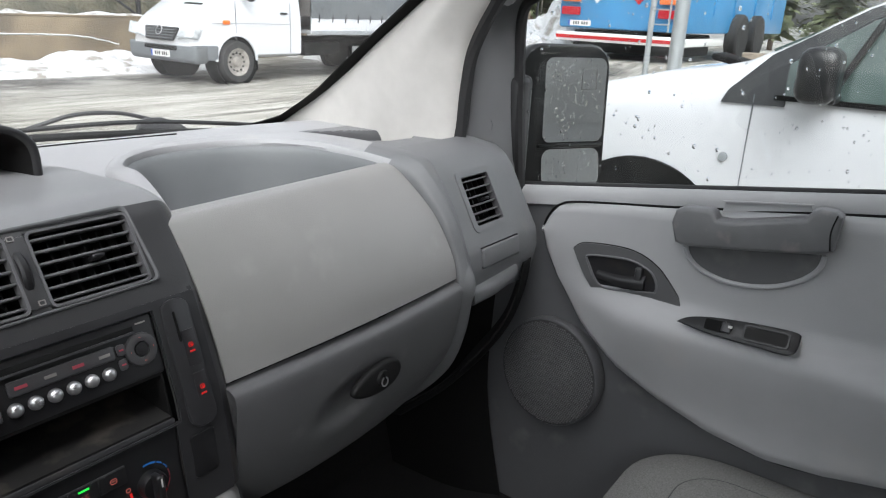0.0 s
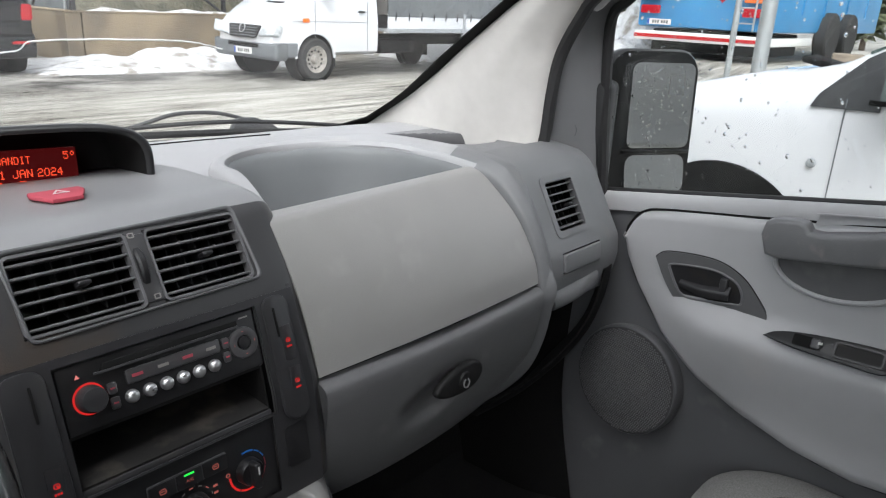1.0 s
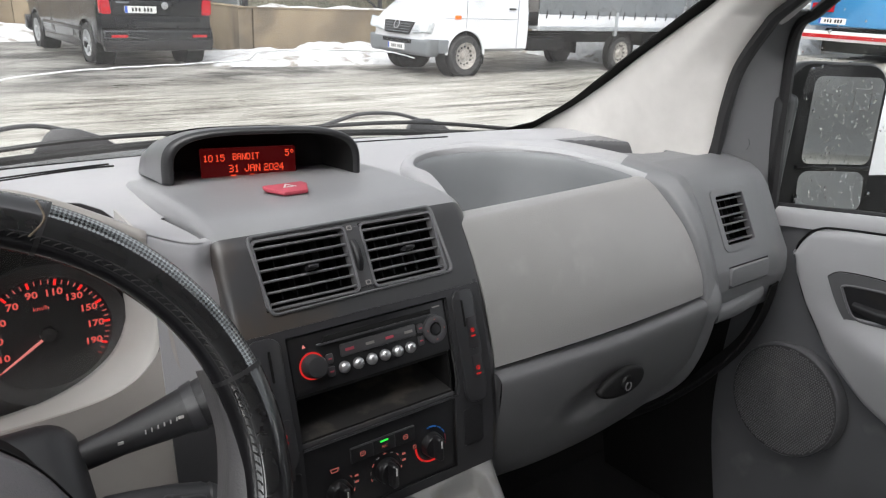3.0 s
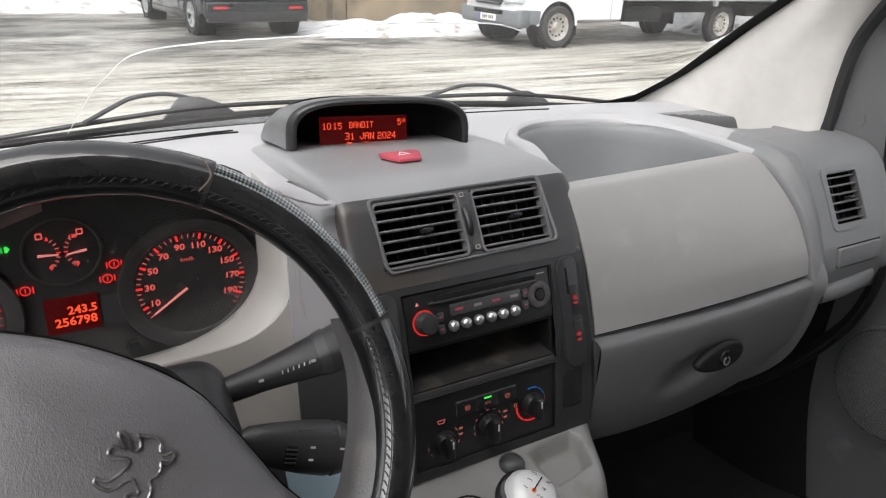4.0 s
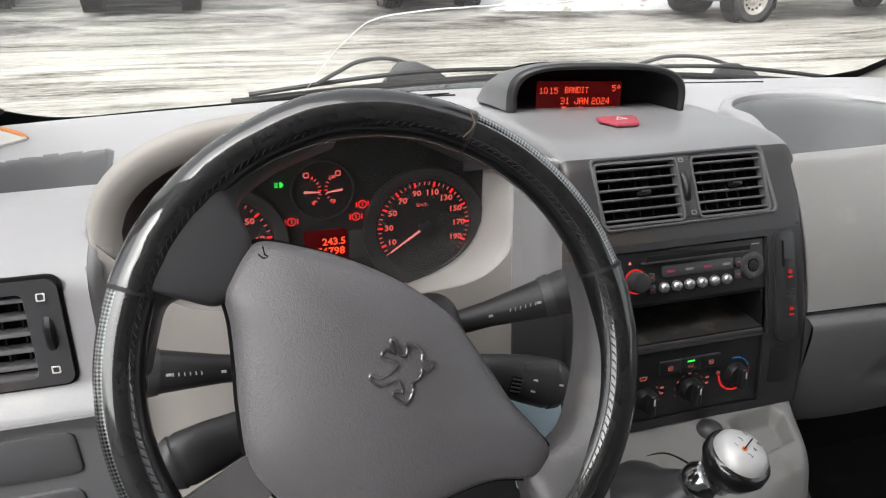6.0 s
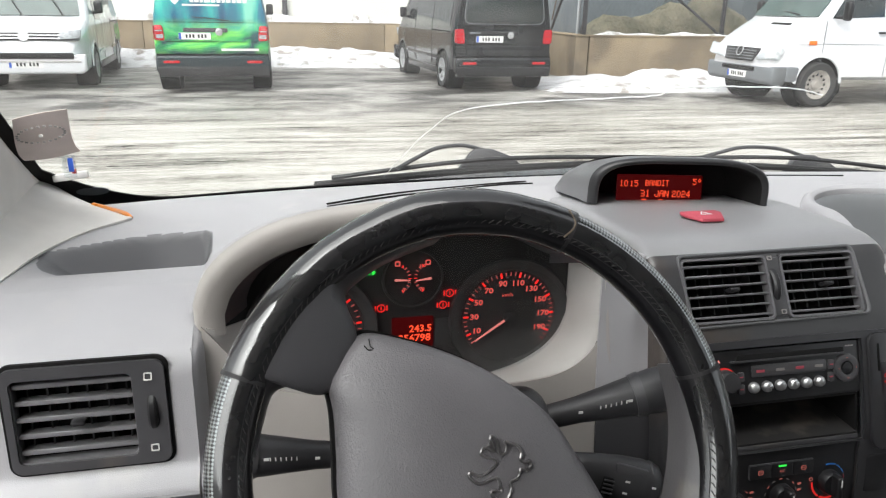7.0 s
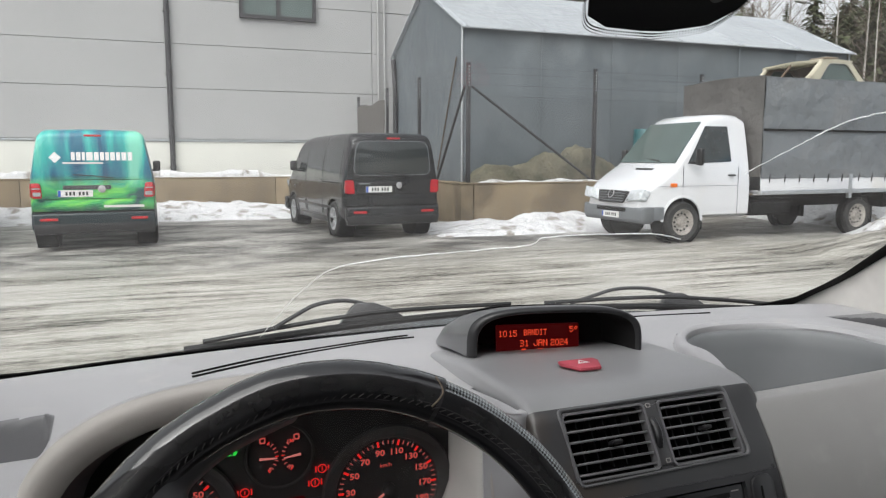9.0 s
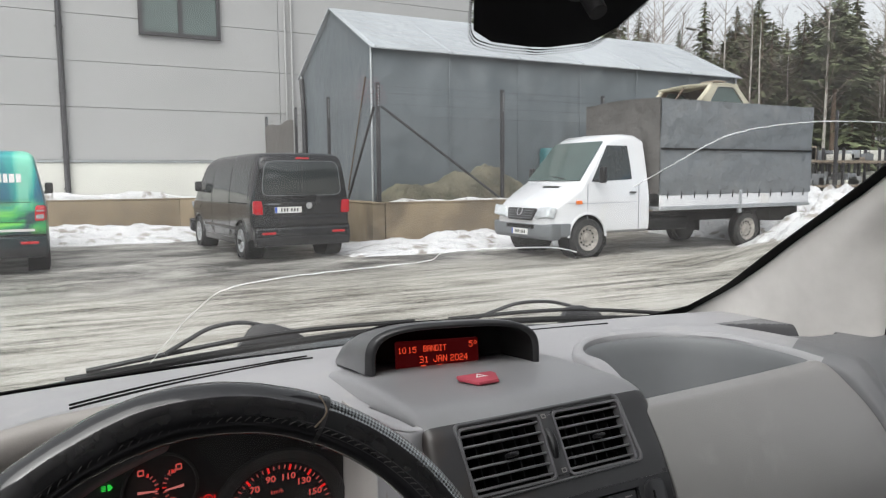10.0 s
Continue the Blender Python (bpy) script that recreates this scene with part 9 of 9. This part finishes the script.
HIGH = [(-0.6, 1.325), (0.391, 1.183), (0.44, 1.177), (0.675, 1.140), (0.763, 1.129), (0.84, 1.117), (0.88, 1.105), (0.897, 1.085), (0.905, 1.062)]
cols = []
ys = [0.9045, 0.90, 0.893, 0.88, 0.865, 0.85] + [0.83 - 0.02 * k for k in range(24)] + [0.34 - 0.06 * k for k in range(16)]
for y in ys:
    lo, hi = lin(LOW, y), lin(HIGH, y)
    col_pts = [Vector((0.840, y, lo - 0.001)), Vector((0.829, y, lo + 0.001))]
    zr = 0.957 + 0.02 * max(0, 0.55 - y)
    fade = smooth01((0.86 - y) / 0.16)
    for k in range(25):
        f = k / 24
        z = lo + 0.008 + (hi - lo - 0.016) * f
        x = 0.821
        up = smooth01((z - (zr - 0.012)) / 0.05)
        down = smooth01((zr - z) / 0.16)
        x -= fade * 0.036 * (1 - up) * (1 - 0.75 * down)
        x -= 0.004 * math.sin(math.pi * f)
        col_pts.append(Vector((x, y, z)))
    col_pts += [Vector((0.829, y, hi - 0.001)), Vector((0.840, y, hi + 0.001))]
    cols.append(col_pts)
inner_panel = part("inner_panel", skin(cols, 0.002), DOORTRIM, door, "moulded grey inner panel", angle=70)
seam = [Vector((0.834, y, lin(LOW, y) - 0.002)) for y in (0.2, 0.307, 0.393, 0.474, 0.565, 0.657, 0.734, 0.806, 0.864, 0.893)]
seam += [Vector((0.834, 0.907, 1.062)), Vector((0.834, 0.898, 1.088)), Vector((0.834, 0.88, 1.107)), Vector((0.834, 0.84, 1.119)), Vector((0.834, 0.675, 1.142)), Vector((0.834, 0.391, 1.185))]
part("panel_seam", tube(seam, 0.0022, 6, 90), MATT, door, "dark joint line")
# sill strip and glass
part("sill_strip", net([[(0.868, y, sill(y) - 0.004), (0.855, y, sill(y) + 0.002), (0.842, y, sill(y) - 0.006), (0.838, y, sill(y) - 0.03)] for y in [1.1, 0.9, 0.6, 0.3, 0.0, -0.3, -0.9]], 10, 40, 0.003), DOORTRIM, door)
part("sill_seal", tube([(0.866, y, sill(y) + 0.001) for y in (1.0, 0.6, 0.2, -0.3, -0.9)], 0.006, 8, 30), RUBBER, door, "black window seal")
dg = skin([[(0.870 - 0.05 * ((z - 1.1) / 0.8) ** 2 * 1.0, y, z) for y in [1.02, 0.7, 0.35, 0.0, -0.4, -0.9]] for z in [1.10, 1.3, 1.5, 1.7, 1.95]], 0.003)
glass_ob = part("door_glass", dg, SIDEGLASS, door, "rain-spotted door glass")
glass_ob.visible_shadow = False
# sail panel and window frame at the front of the door
fr = [(0.976, 1.10), (0.982, 1.163), (0.995, 1.30), (0.999, 1.424), (0.968, 1.460), (0.90, 1.53), (0.62, 1.82)]
part("window_frame", tube([(0.848, y - 0.004, z) for y, z in fr], 0.010, 8, 40), RUBBER, door, "black window channel")
sail = [[(0.846, y + 0.004, z), (0.825, y + 0.02, z), (0.800, max(y + 0.035, yo - 0.02), z), (0.768, yo + 0.012, z)] for (y, z), yo in zip(fr[:5], (1.06, 1.058, 1.046, 1.012, 0.975))]
part("sail_panel", net(sail, 14, 24, 0.003), FRAME, door, "grey corner panel")
part("sail_plug", frame_ring(circle(0.015), circle(0.0142), 0.001, face_to((0.806, 1.032, 1.23), (0.25, -1, 0), (0, 0, 1))), FASCIA, door)
part("upper_frame", tube([(0.80, 1.02, 1.46), (0.78, 0.85, 1.62), (0.74, 0.58, 1.86), (0.74, 0.3, 1.92), (0.74, -0.9, 1.94)], 0.035, 10, 40), DOORTRIM, door)

# inner release handle
HX = 0.8185
def on_door(y, z, x=HX):
    return face_to((x, y, z), (0, -1, 0), (0, 0, 1))
def dp(pts):
    """Door outline of (y, z) to the local frame at the door's own face."""
    return [(-(y - 0.73), z - 1.01) for y, z in pts]
hm = on_door(0.73, 1.01)
ho = [(-(p.x - 0.73), p.y - 1.01) for p in catmull([(0.838, 1.04, 0), (0.815, 1.054, 0), (0.74, 1.060, 0), (0.693, 1.045, 0), (0.66, 1.015, 0), (0.641, 0.988, 0), (0.66, 0.982, 0), (0.76, 0.966, 0), (0.79, 0.972, 0), (0.815, 1.0, 0), (0.838, 1.04, 0)], 60)[:-1]]
hi_ = [(-(p.x - 0.73), p.y - 1.01) for p in catmull([(0.812, 1.03, 0), (0.80, 1.036, 0), (0.74, 1.043, 0), (0.705, 1.036, 0), (0.688, 1.022, 0), (0.684, 1.0, 0), (0.70, 0.994, 0), (0.76, 0.984, 0), (0.782, 0.986, 0), (0.795, 1.0, 0), (0.812, 1.03, 0)], 60)[:-1]]
rh = part("release_handle", frame_ring(ho, hi_, 0.005, hm), LID, door, "dark grey door release surround")
part("handle_bowl", prism(hi_, 0.002, hm @ Matrix.Translation((0, 0, 0.001))), PANELBLACK, rh)
part("handle_joint", tube([hm @ Vector((x, y, 0.001)) for x, y in ho + ho[:1]], 0.0014, 5), MATT, rh, "dark joint line")
part("handle_edge", tube([hm @ Vector((x, y, 0.005)) for x, y in hi_ + hi_[:1]], 0.0022, 6), FRAME, rh)
part("handle_lever", net([[(0.815, 0.788, 1.012), (0.808, 0.788, 1.008), (0.810, 0.788, 0.999)], [(0.814, 0.745, 1.013), (0.803, 0.745, 1.008), (0.805, 0.745, 0.996)], [(0.814, 0.704, 1.022), (0.805, 0.703, 1.012), (0.807, 0.703, 1.000)]], 10, 16, 0.004), STALK, rh, "black release lever")
part("lever_post", box(0.010, 0.012, 0.035, Matrix.Translation((0.811, 0.715, 1.018)), 0.003), FASCIA, rh)

# pull handle over its hollow
GRIP = [(0.668, 1.128), (0.664, 1.148), (0.652, 1.155), (0.618, 1.159), (0.608, 1.156), (0.601, 1.146), (0.585, 1.146), (0.500, 1.167), (0.484, 1.171), (0.477, 1.184), (0.468, 1.188), (0.448, 1.188), (0.439, 1.182), (0.441, 1.132), (0.470, 1.122), (0.545, 1.109), (0.640, 1.095), (0.658, 1.098)]
grip = part("pull_handle", prism([(-(y - 0.55), z - 1.13) for y, z in GRIP], 0.036, face_to((0.822, 0.55, 1.13), (0, -1, 0), (0, 0, 1)), 0.007, 3), GRIPGREY, door, "worn dark grey pull handle")
part("grip_tray", net([[(0.823, 0.604, 1.150), (0.823, 0.55, 1.163), (0.823, 0.480, 1.176)], [(0.823, 0.600, 1.168), (0.823, 0.55, 1.176), (0.823, 0.484, 1.186)], [(0.815, 0.604, 1.170), (0.815, 0.55, 1.178), (0.815, 0.480, 1.188)]], 16, 8, 0.002), DOORTRIM, grip)
part("grip_seam", tube([(0.7865, 0.445, 1.184), (0.7862, 0.449, 1.16), (0.7865, 0.4455, 1.134)], 0.0012, 6, 10), MATT, grip)
arc = [(0.0 - 0.098 * math.cos(math.pi * k / 24), -0.056 * math.sin(math.pi * k / 24)) for k in range(25)]
gm = face_to((0.8165, 0.55, 1.103), (0, -1, 0.16), (0, 0, 1))
# no real recess: a flat darker sheet paints the hollow's shade
part("grip_hollow", prism(arc, 0.0015, gm), LID, door, "flat darker patch for the shaded hollow under the handle")
part("hollow_rim", tube([gm @ Vector((x, y, 0.002)) for x, y in arc], 0.004, 8), DOORTRIM, door)

# window switch
wm = face_to((0.789, 0.546, 0.980), (-0.02, -1, 0.06), (0.75, 0, 0.9))
so = [(p.x, p.y) for p in catmull([(-0.088, -0.006, 0), (-0.07, 0.006, 0), (-0.03, 0.014, 0), (0.03, 0.018, 0), (0.082, 0.018, 0), (0.090, 0.008, 0), (0.082, -0.018, 0), (0.03, -0.018, 0), (-0.04, -0.014, 0), (-0.088, -0.006, 0)], 54)[:-1]]
swp = part("window_switch", prism(so, 0.006, wm @ Matrix.Translation((0, 0, 0.0)), 0.002), BLACK, door, "black window switch panel")
part("switch_pit", prism(rounded(0.034, 0.018, 0.003), 0.0008, wm @ Matrix.Translation((-0.028, 0, 0.0062))), MATT, swp)
part("switch_key", box(0.014, 0.016, 0.006, wm @ Matrix.Translation((-0.012, 0, 0.008)), 0.002), FASCIA, swp)
part("switch_key_mark", box(0.006, 0.004, 0.0005, wm @ Matrix.Translation((-0.006, 0.001, 0.0113))), WHITE_PRINT, swp)
part("switch_tray", prism(rounded(0.062, 0.022, 0.004), 0.0008, wm @ Matrix.Translation((0.045, 0.0, 0.0062))), DUSTY, swp)
part("tray_edge", frame_ring(rounded(0.066, 0.026, 0.005), rounded(0.060, 0.020, 0.004), 0.002, wm @ Matrix.Translation((0.045, 0.0, 0.0062))), BLACK, swp)

# loudspeaker
SPK = face_to((0.810, 0.862, 0.789), (-0.10, -1, 0.0), (0.06, 0, 1))
spk = part("loudspeaker", lathe([(0.104, -0.03), (0.105, -0.01), (0.104, -0.003), (0.102, 0.0), (0.1005, -0.001)], SPK, 48), SHADED_CARRIER, door, "round loudspeaker grille")
part("grille_dish", lathe([(0.101, 0.001), (0.07, 0.004), (0.03, 0.006), (0.0005, 0.0065)], SPK, 48), FASCIA, spk)
bm = bmesh.new()
verts, faces = [], []
for i in range(-22, 23):
    for j in range(-25, 26):
        x, y = i * 0.0044 + (0.0022 if j % 2 else 0), j * 0.0039
        if x * x + y * y > 0.098 ** 2:
            continue
        r2 = (x * x + y * y) / 0.101 ** 2
        z0 = 0.0065 - 0.0055 * r2
        k = len(verts)
        w = 0.0016
        for dx, dy, dz in ((-w, -w, 0), (w, -w, 0), (w, w, 0), (-w, w, 0), (0, 0, 0.0014)):
            verts.append(tuple(SPK @ Vector((x + dx, y + dy, z0 + dz))))
        faces += [(k, k + 1, k + 4), (k + 1, k + 2, k + 4), (k + 2, k + 3, k + 4), (k + 3, k, k + 4)]
bm.free()
me = bpy.data.meshes.new("grille_mesh")
me.from_pydata(verts, [], faces)
me.materials.append(LID)
gob = tagged(new("grille_mesh", me), kind="stuff")
gob.parent = spk
part("kick_panel", net([[(0.79, 1.25, 0.95), (0.78, 1.25, 0.7), (0.78, 1.2, 0.46)], [(0.80, 1.1, 0.95), (0.79, 1.08, 0.7), (0.79, 1.05, 0.46)], [(0.838, 1.0, 0.95), (0.83, 1.0, 0.7), (0.83, 0.95, 0.46)]], 12, 12, 0.003), MATT, door)
part("scratch", tube([(0.7995, 0.42, 0.868), (0.800, 0.38, 0.866), (0.8005, 0.35, 0.871)], 0.0005, 4), WHITE_PRINT, door)

# rain drops on the glass
rnd = random.Random(21)
verts, faces = [], []
for k in range(900):
    y, z = rnd.uniform(-0.1, 0.985), rnd.uniform(1.13, 1.62)
    if z < sill(y) + 0.01:
        continue
    x = 0.866 - 0.05 * ((z - 1.1) / 0.8) ** 2
    r = rnd.choice([0.0008, 0.0010, 0.0013, 0.0017, 0.0022, 0.0028])
    if r > 0.002 and rnd.random() < 0.5:
        r = 0.0012
    i0 = len(verts)
    n = 8
    tall = rnd.uniform(1.0, 1.5)
    for ring, (rr, h) in enumerate(((1.0, 0.0), (0.75, 0.45), (0.3, 0.65))):
        for j in range(n):
            a = 2 * math.pi * j / n
            verts.append((x - 0.0005 - h * r, y + rr * r * math.cos(a), z + rr * r * tall * math.sin(a)))
    for ring in range(2):
        for j in range(n):
            faces.append((i0 + ring * n + j, i0 + ring * n + (j + 1) % n, i0 + (ring + 1) * n + (j + 1) % n, i0 + (ring + 1) * n + j))
    faces.append(tuple(i0 + 2 * n + j for j in range(n)))
me = bpy.data.meshes.new("rain_drops")
me.from_pydata(verts, [], faces)
me.materials.append(DROPS)
for p in me.polygons:
    p.use_smooth = True
tagged(new("rain_drops", me), "small rain drops clinging to the door glass", "drops", kind="stuff")

# ---- door mirror ----
mir = thing("door_mirror", (0.95, 1.02, 1.1), "black two-part door mirror with rain spots", "door mirror")
MIR = Matrix(((0.862, 0.03, -0.507, 0.946), (-0.507, 0.05, -0.862, 0.994), (0.0, 1.0, 0.08, 1.228), (0, 0, 0, 1)))
hs = []
for d, k in ((0.002, 0.97), (-0.004, 1.0), (-0.03, 1.0), (-0.06, 0.95), (-0.09, 0.8), (-0.105, 0.5)):
    hs.append([MIR @ Vector((0.052 + x * k, y * k, d)) for x, y in rounded(0.198, 0.290, 0.045, 8)])
part("shell", skin(hs, close_u=True, caps=True), BLACK, mir, "black plastic shell", angle=50)
mm = MIR @ Matrix.Translation((0.070, 0.040, 0.003))
part("main_mirror", prism(rounded(0.138, 0.160, 0.016), 0.004, mm), MIRROR, mir, "large mirror glass")
mm2 = MIR @ Matrix.Translation((0.070, -0.092, 0.003)) @ Matrix.Rotation(radians(-6), 4, "X")
part("wide_mirror", prism(rounded(0.134, 0.076, 0.020), 0.004, mm2), MIRROR, mir, "small wide-angle mirror glass")
part("mirror_bar", box(0.150, 0.008, 0.010, MIR @ Matrix.Translation((0.068, -0.047, 0.004)), 0.003), BLACK, mir)
part("glass_label", frame_ring(rounded(0.034, 0.040, 0.002), rounded(0.032, 0.038, 0.002), 0.0005, mm @ Matrix.Translation((0.030, 0.040, 0.0042))), DIM_PRINT, mir)
for z in (1.12, 1.28):
    part("arm", box(0.10, 0.05, 0.06, Matrix.Translation((0.885, 1.035, z)), 0.02, 3), BLACK, mir)
part("foot", box(0.05, 0.11, 0.26, Matrix.Translation((0.862, 1.035, 1.19)), 0.015, 3), BLACK, mir)
rnd = random.Random(8)
verts, faces = [], []
for k in range(240):
    px, py = rnd.uniform(-0.066, 0.066), rnd.uniform(-0.075, 0.075)
    low = k % 3 == 0
    q = (mm2 if low else mm) @ Vector((px, py * (0.5 if low else 1), 0.0042))
    r = rnd.choice([0.001, 0.0013, 0.0018, 0.0024])
    i0 = len(verts)
    for j in range(6):
        a = math.pi * j / 3
        verts.append((q.x + r * math.cos(a), q.y, q.z + r * 1.3 * math.sin(a)))
    verts.append((q.x, q.y - r * 0.6, q.z))
    faces += [(i0 + j, i0 + (j + 1) % 6, i0 + 6) for j in range(6)]
me = bpy.data.meshes.new("mirror_drops")
me.from_pydata(verts, [], faces)
me.materials.append(DROPS)
md = tagged(new("mirror_drops", me), kind="stuff")
md.parent = mir
md.matrix_parent_inverse = mir.matrix_basis.inverted()

# ---- passenger seat ----
seat = thing("passenger_seat", (0.55, 0.2, 0.46), "grey cloth passenger seat cushion with seams", "seat")
rows = []
for f, dz, inset in ((0, -0.16, 0.0), (0, -0.06, -0.01), (0, -0.02, 0.0), (0, 0.0, 0.03), (0, 0.008, 0.08), (0, 0.0, 0.16), (0, -0.006, 0.22)):
    rows.append([Vector((0.60 + x, 0.30 + y, 0.735 + dz)) for x, y in rounded(0.50 - 2 * inset, 0.72 - 2 * inset, max(0.02, 0.13 - inset * 0.6), 8)])
part("cushion", skin(rows, close_u=True, caps=True), SEATCLOTH, seat, "grey cloth cushion")
part("seam", tube([Vector((0.60 + x, 0.30 + y, 0.7395)) for x, y in rounded(0.32, 0.54, 0.075, 8) + rounded(0.32, 0.54, 0.075, 8)[:1]], 0.003, 6), FASCIA, seat, "stitched seam")
part("base", span(0.38, 0.82, -0.02, 0.60, 0.46, 0.55, 0.02), MATT, seat)

# ---- things on the windscreen ----
CRACK_A = [(-0.378, 1.19), (-0.35, 1.262), (-0.322, 1.300), (-0.277, 1.335), (-0.183, 1.346), (-0.066, 1.3515), (0.093, 1.3575), (0.128, 1.372), (0.266, 1.373), (0.383, 1.370), (0.455, 1.359)]
CRACK_B = [(0.439, 1.471), (0.488, 1.507), (0.529, 1.533), (0.577, 1.548), (0.702, 1.561), (0.866, 1.562), (0.98, 1.555)]
ck = thing("glass_crack", screen_at(0.1, 1.4), "long white crack across the windscreen", "crack")
rnd = random.Random(3)
for k, pts in enumerate((CRACK_A, CRACK_B)):
    p = [on_screen(screen_at(u, z), 0.001) for u, z in pts]
    fine = catmull(p, 60)
    for v in fine:
        v.x += rnd.uniform(-0.0008, 0.0008)
        v.z += rnd.uniform(-0.0006, 0.0006)
    part("crack_line", tube(fine, 0.0006, 4, radii=[0.0003, 0.0006, 0.0010, 0.0009, 0.0010, 0.0008] if k == 0 else [0.0007, 0.0010, 0.0009, 0.0006]), CRACK, ck)


def patch(outline, n=40):
    """A flat mark lying on the inside of the windscreen."""
    bm = bmesh.new()
    bm.faces.new([bm.verts.new(on_screen(screen_at(u, z), 0.005)) for u, z in outline])
    r = bmesh.ops.extrude_face_region(bm, geom=bm.faces[:])
    bmesh.ops.translate(bm, vec=(0, -0.001, -0.001), verts=[v for v in r["geom"] if isinstance(v, bmesh.types.BMVert)])
    return bm


mount = thing("rear_view_mirror", screen_at(0.05, 1.66), "black dotted patch and foot of the rear-view mirror", "mirror mount")
part("black_patch", patch([(-0.10, 1.75), (-0.088, 1.66), (-0.064, 1.634), (-0.03, 1.6265), (0.03, 1.6255), (0.065, 1.6265), (0.13, 1.634), (0.160, 1.648), (0.186, 1.675), (0.21, 1.75)]), MATT, mount)
bm = bmesh.new()
edge = catmull([(-0.088, 1.66, 0), (-0.064, 1.633, 0), (-0.03, 1.6255, 0), (0.03, 1.6245, 0), (0.065, 1.6255, 0), (0.13, 1.633, 0), (0.160, 1.647, 0), (0.186, 1.674, 0)], 230)
for row in range(3):
    for k, v in enumerate(edge):
        if (k + row) % 2:
            continue
        p = on_screen(screen_at(v.x, v.y - 0.0014 - 0.0022 * row), 0.005)
        join(bm, box(0.0012 - 0.0003 * row, 0.0008, 0.0014 - 0.0003 * row, Matrix.Translation(p)))
part("edge_dots", bm, MATT, mount, kind="stuff")
p = screen_at(0.055, 1.68)
part("mirror_foot", lathe([(0.022, -0.0), (0.02, 0.012), (0.010, 0.022), (0.009, 0.05)], look(tuple(p), tuple(p + Vector((0, 0.6, 0.8)))), 24), BLACK, mount)
part("mirror_stem", tube([p + Vector((0, -0.01, -0.01)), p + Vector((0, -0.04, 0.0)), p + Vector((0, -0.07, 0.03))], 0.009, 10), BLACK, mount)
part("mirror_head", box(0.25, 0.04, 0.07, Matrix.Translation((p.x + 0.01, p.y - 0.085, 1.775)), 0.018, 3), BLACK, mount)

card = thing("parking_disc", screen_at(-0.93, 1.33), "curled cardboard parking disc leaning on the windscreen", "parking disc")
q = [screen_at(-0.965, 1.355), screen_at(-0.893, 1.366), screen_at(-0.905, 1.303), screen_at(-0.985, 1.293)]
rows = []
for i in range(9):
    v = i / 8
    rows.append([on_screen(q[0].lerp(q[1], j / 8).lerp(q[3].lerp(q[2], j / 8), v), 0.010 + 0.014 * math.sin(math.pi * v) + 0.004 * math.sin(math.pi * j / 8)) + Vector((0, 0, 0.004 * math.sin(math.pi * j / 8) * (1 - v))) for j in range(9)])
part("card", skin(rows, 0.001), CARDBOARD, card)
w = q[0].lerp(q[1], 0.5).lerp(q[3].lerp(q[2], 0.5), 0.24)
for k in range(24):
    a = 2 * math.pi * k / 24
    part("hour_mark", box(0.0030, 0.0008, 0.0018, Matrix.Translation(on_screen(w + Vector((0.026 * math.cos(a), -0.007 * math.sin(a), 0.010 * math.sin(a) + 0.004 * math.cos(a))), 0.026))), DIM_PRINT, card)
part("disc_hole", box(0.004, 0.0008, 0.003, Matrix.Translation(on_screen(w, 0.028))), WHITE_PRINT, card)
tag = thing("toll_tag", screen_at(-0.935, 1.26), "small white holder with a blue and red strip", "tag holder")
part("holder", box(0.046, 0.006, 0.010, pose(*on_screen(screen_at(-0.942, 1.257), 0.010), 0, -7, 0), 0.002), WHITE_PRINT, tag)
part("strip", box(0.006, 0.002, 0.018, Matrix.Translation(on_screen(screen_at(-0.930, 1.279), 0.010))), PLATE_BLUE, tag)
part("strip_end", box(0.006, 0.0022, 0.006, Matrix.Translation(on_screen(screen_at(-0.931, 1.267), 0.010))), TAIL, tag)
part("back_plate", box(0.016, 0.001, 0.03, Matrix.Translation(on_screen(screen_at(-0.936, 1.272), 0.006))), clear("clear_holder", (0.9, 0.92, 0.93), 0.1, 0.12), tag)
stk = thing("glass_sticker", screen_at(-0.935, 1.212), "small grey oval sticker on the windscreen", "sticker")
part("oval", patch([(-0.935 + 0.026 * math.cos(2 * math.pi * k / 24), 1.213 + 0.010 * math.sin(2 * math.pi * k / 24)) for k in range(24)]), BUMPER, stk)
part("defroster_slot", tube([(-0.494, 1.285, dash_top(-0.494, 1.285) + 0.0005), (-0.389, 1.325, dash_top(-0.389, 1.325) + 0.0005), (-0.226, 1.372, dash_top(-0.226, 1.372) + 0.0005), (-0.165, 1.376, dash_top(-0.165, 1.376) + 0.0005)], 0.002, 6, 20), MATT, dash)
part("defroster_slot", tube([(-0.494, 1.30, dash_top(-0.494, 1.30) + 0.0005), (-0.389, 1.342, dash_top(-0.389, 1.342) + 0.0005), (-0.226, 1.392, dash_top(-0.226, 1.392) + 0.0005), (-0.165, 1.408, dash_top(-0.165, 1.408) + 0.0005)], 0.002, 6, 20), MATT, dash)
part("defroster_slot", tube([(0.05, 1.40, dash_top(0.05, 1.40) + 0.0005), (0.2, 1.395, dash_top(0.2, 1.395) + 0.0005), (0.394, 1.357, dash_top(0.394, 1.357) + 0.0005)], 0.002, 6, 20), MATT, dash)
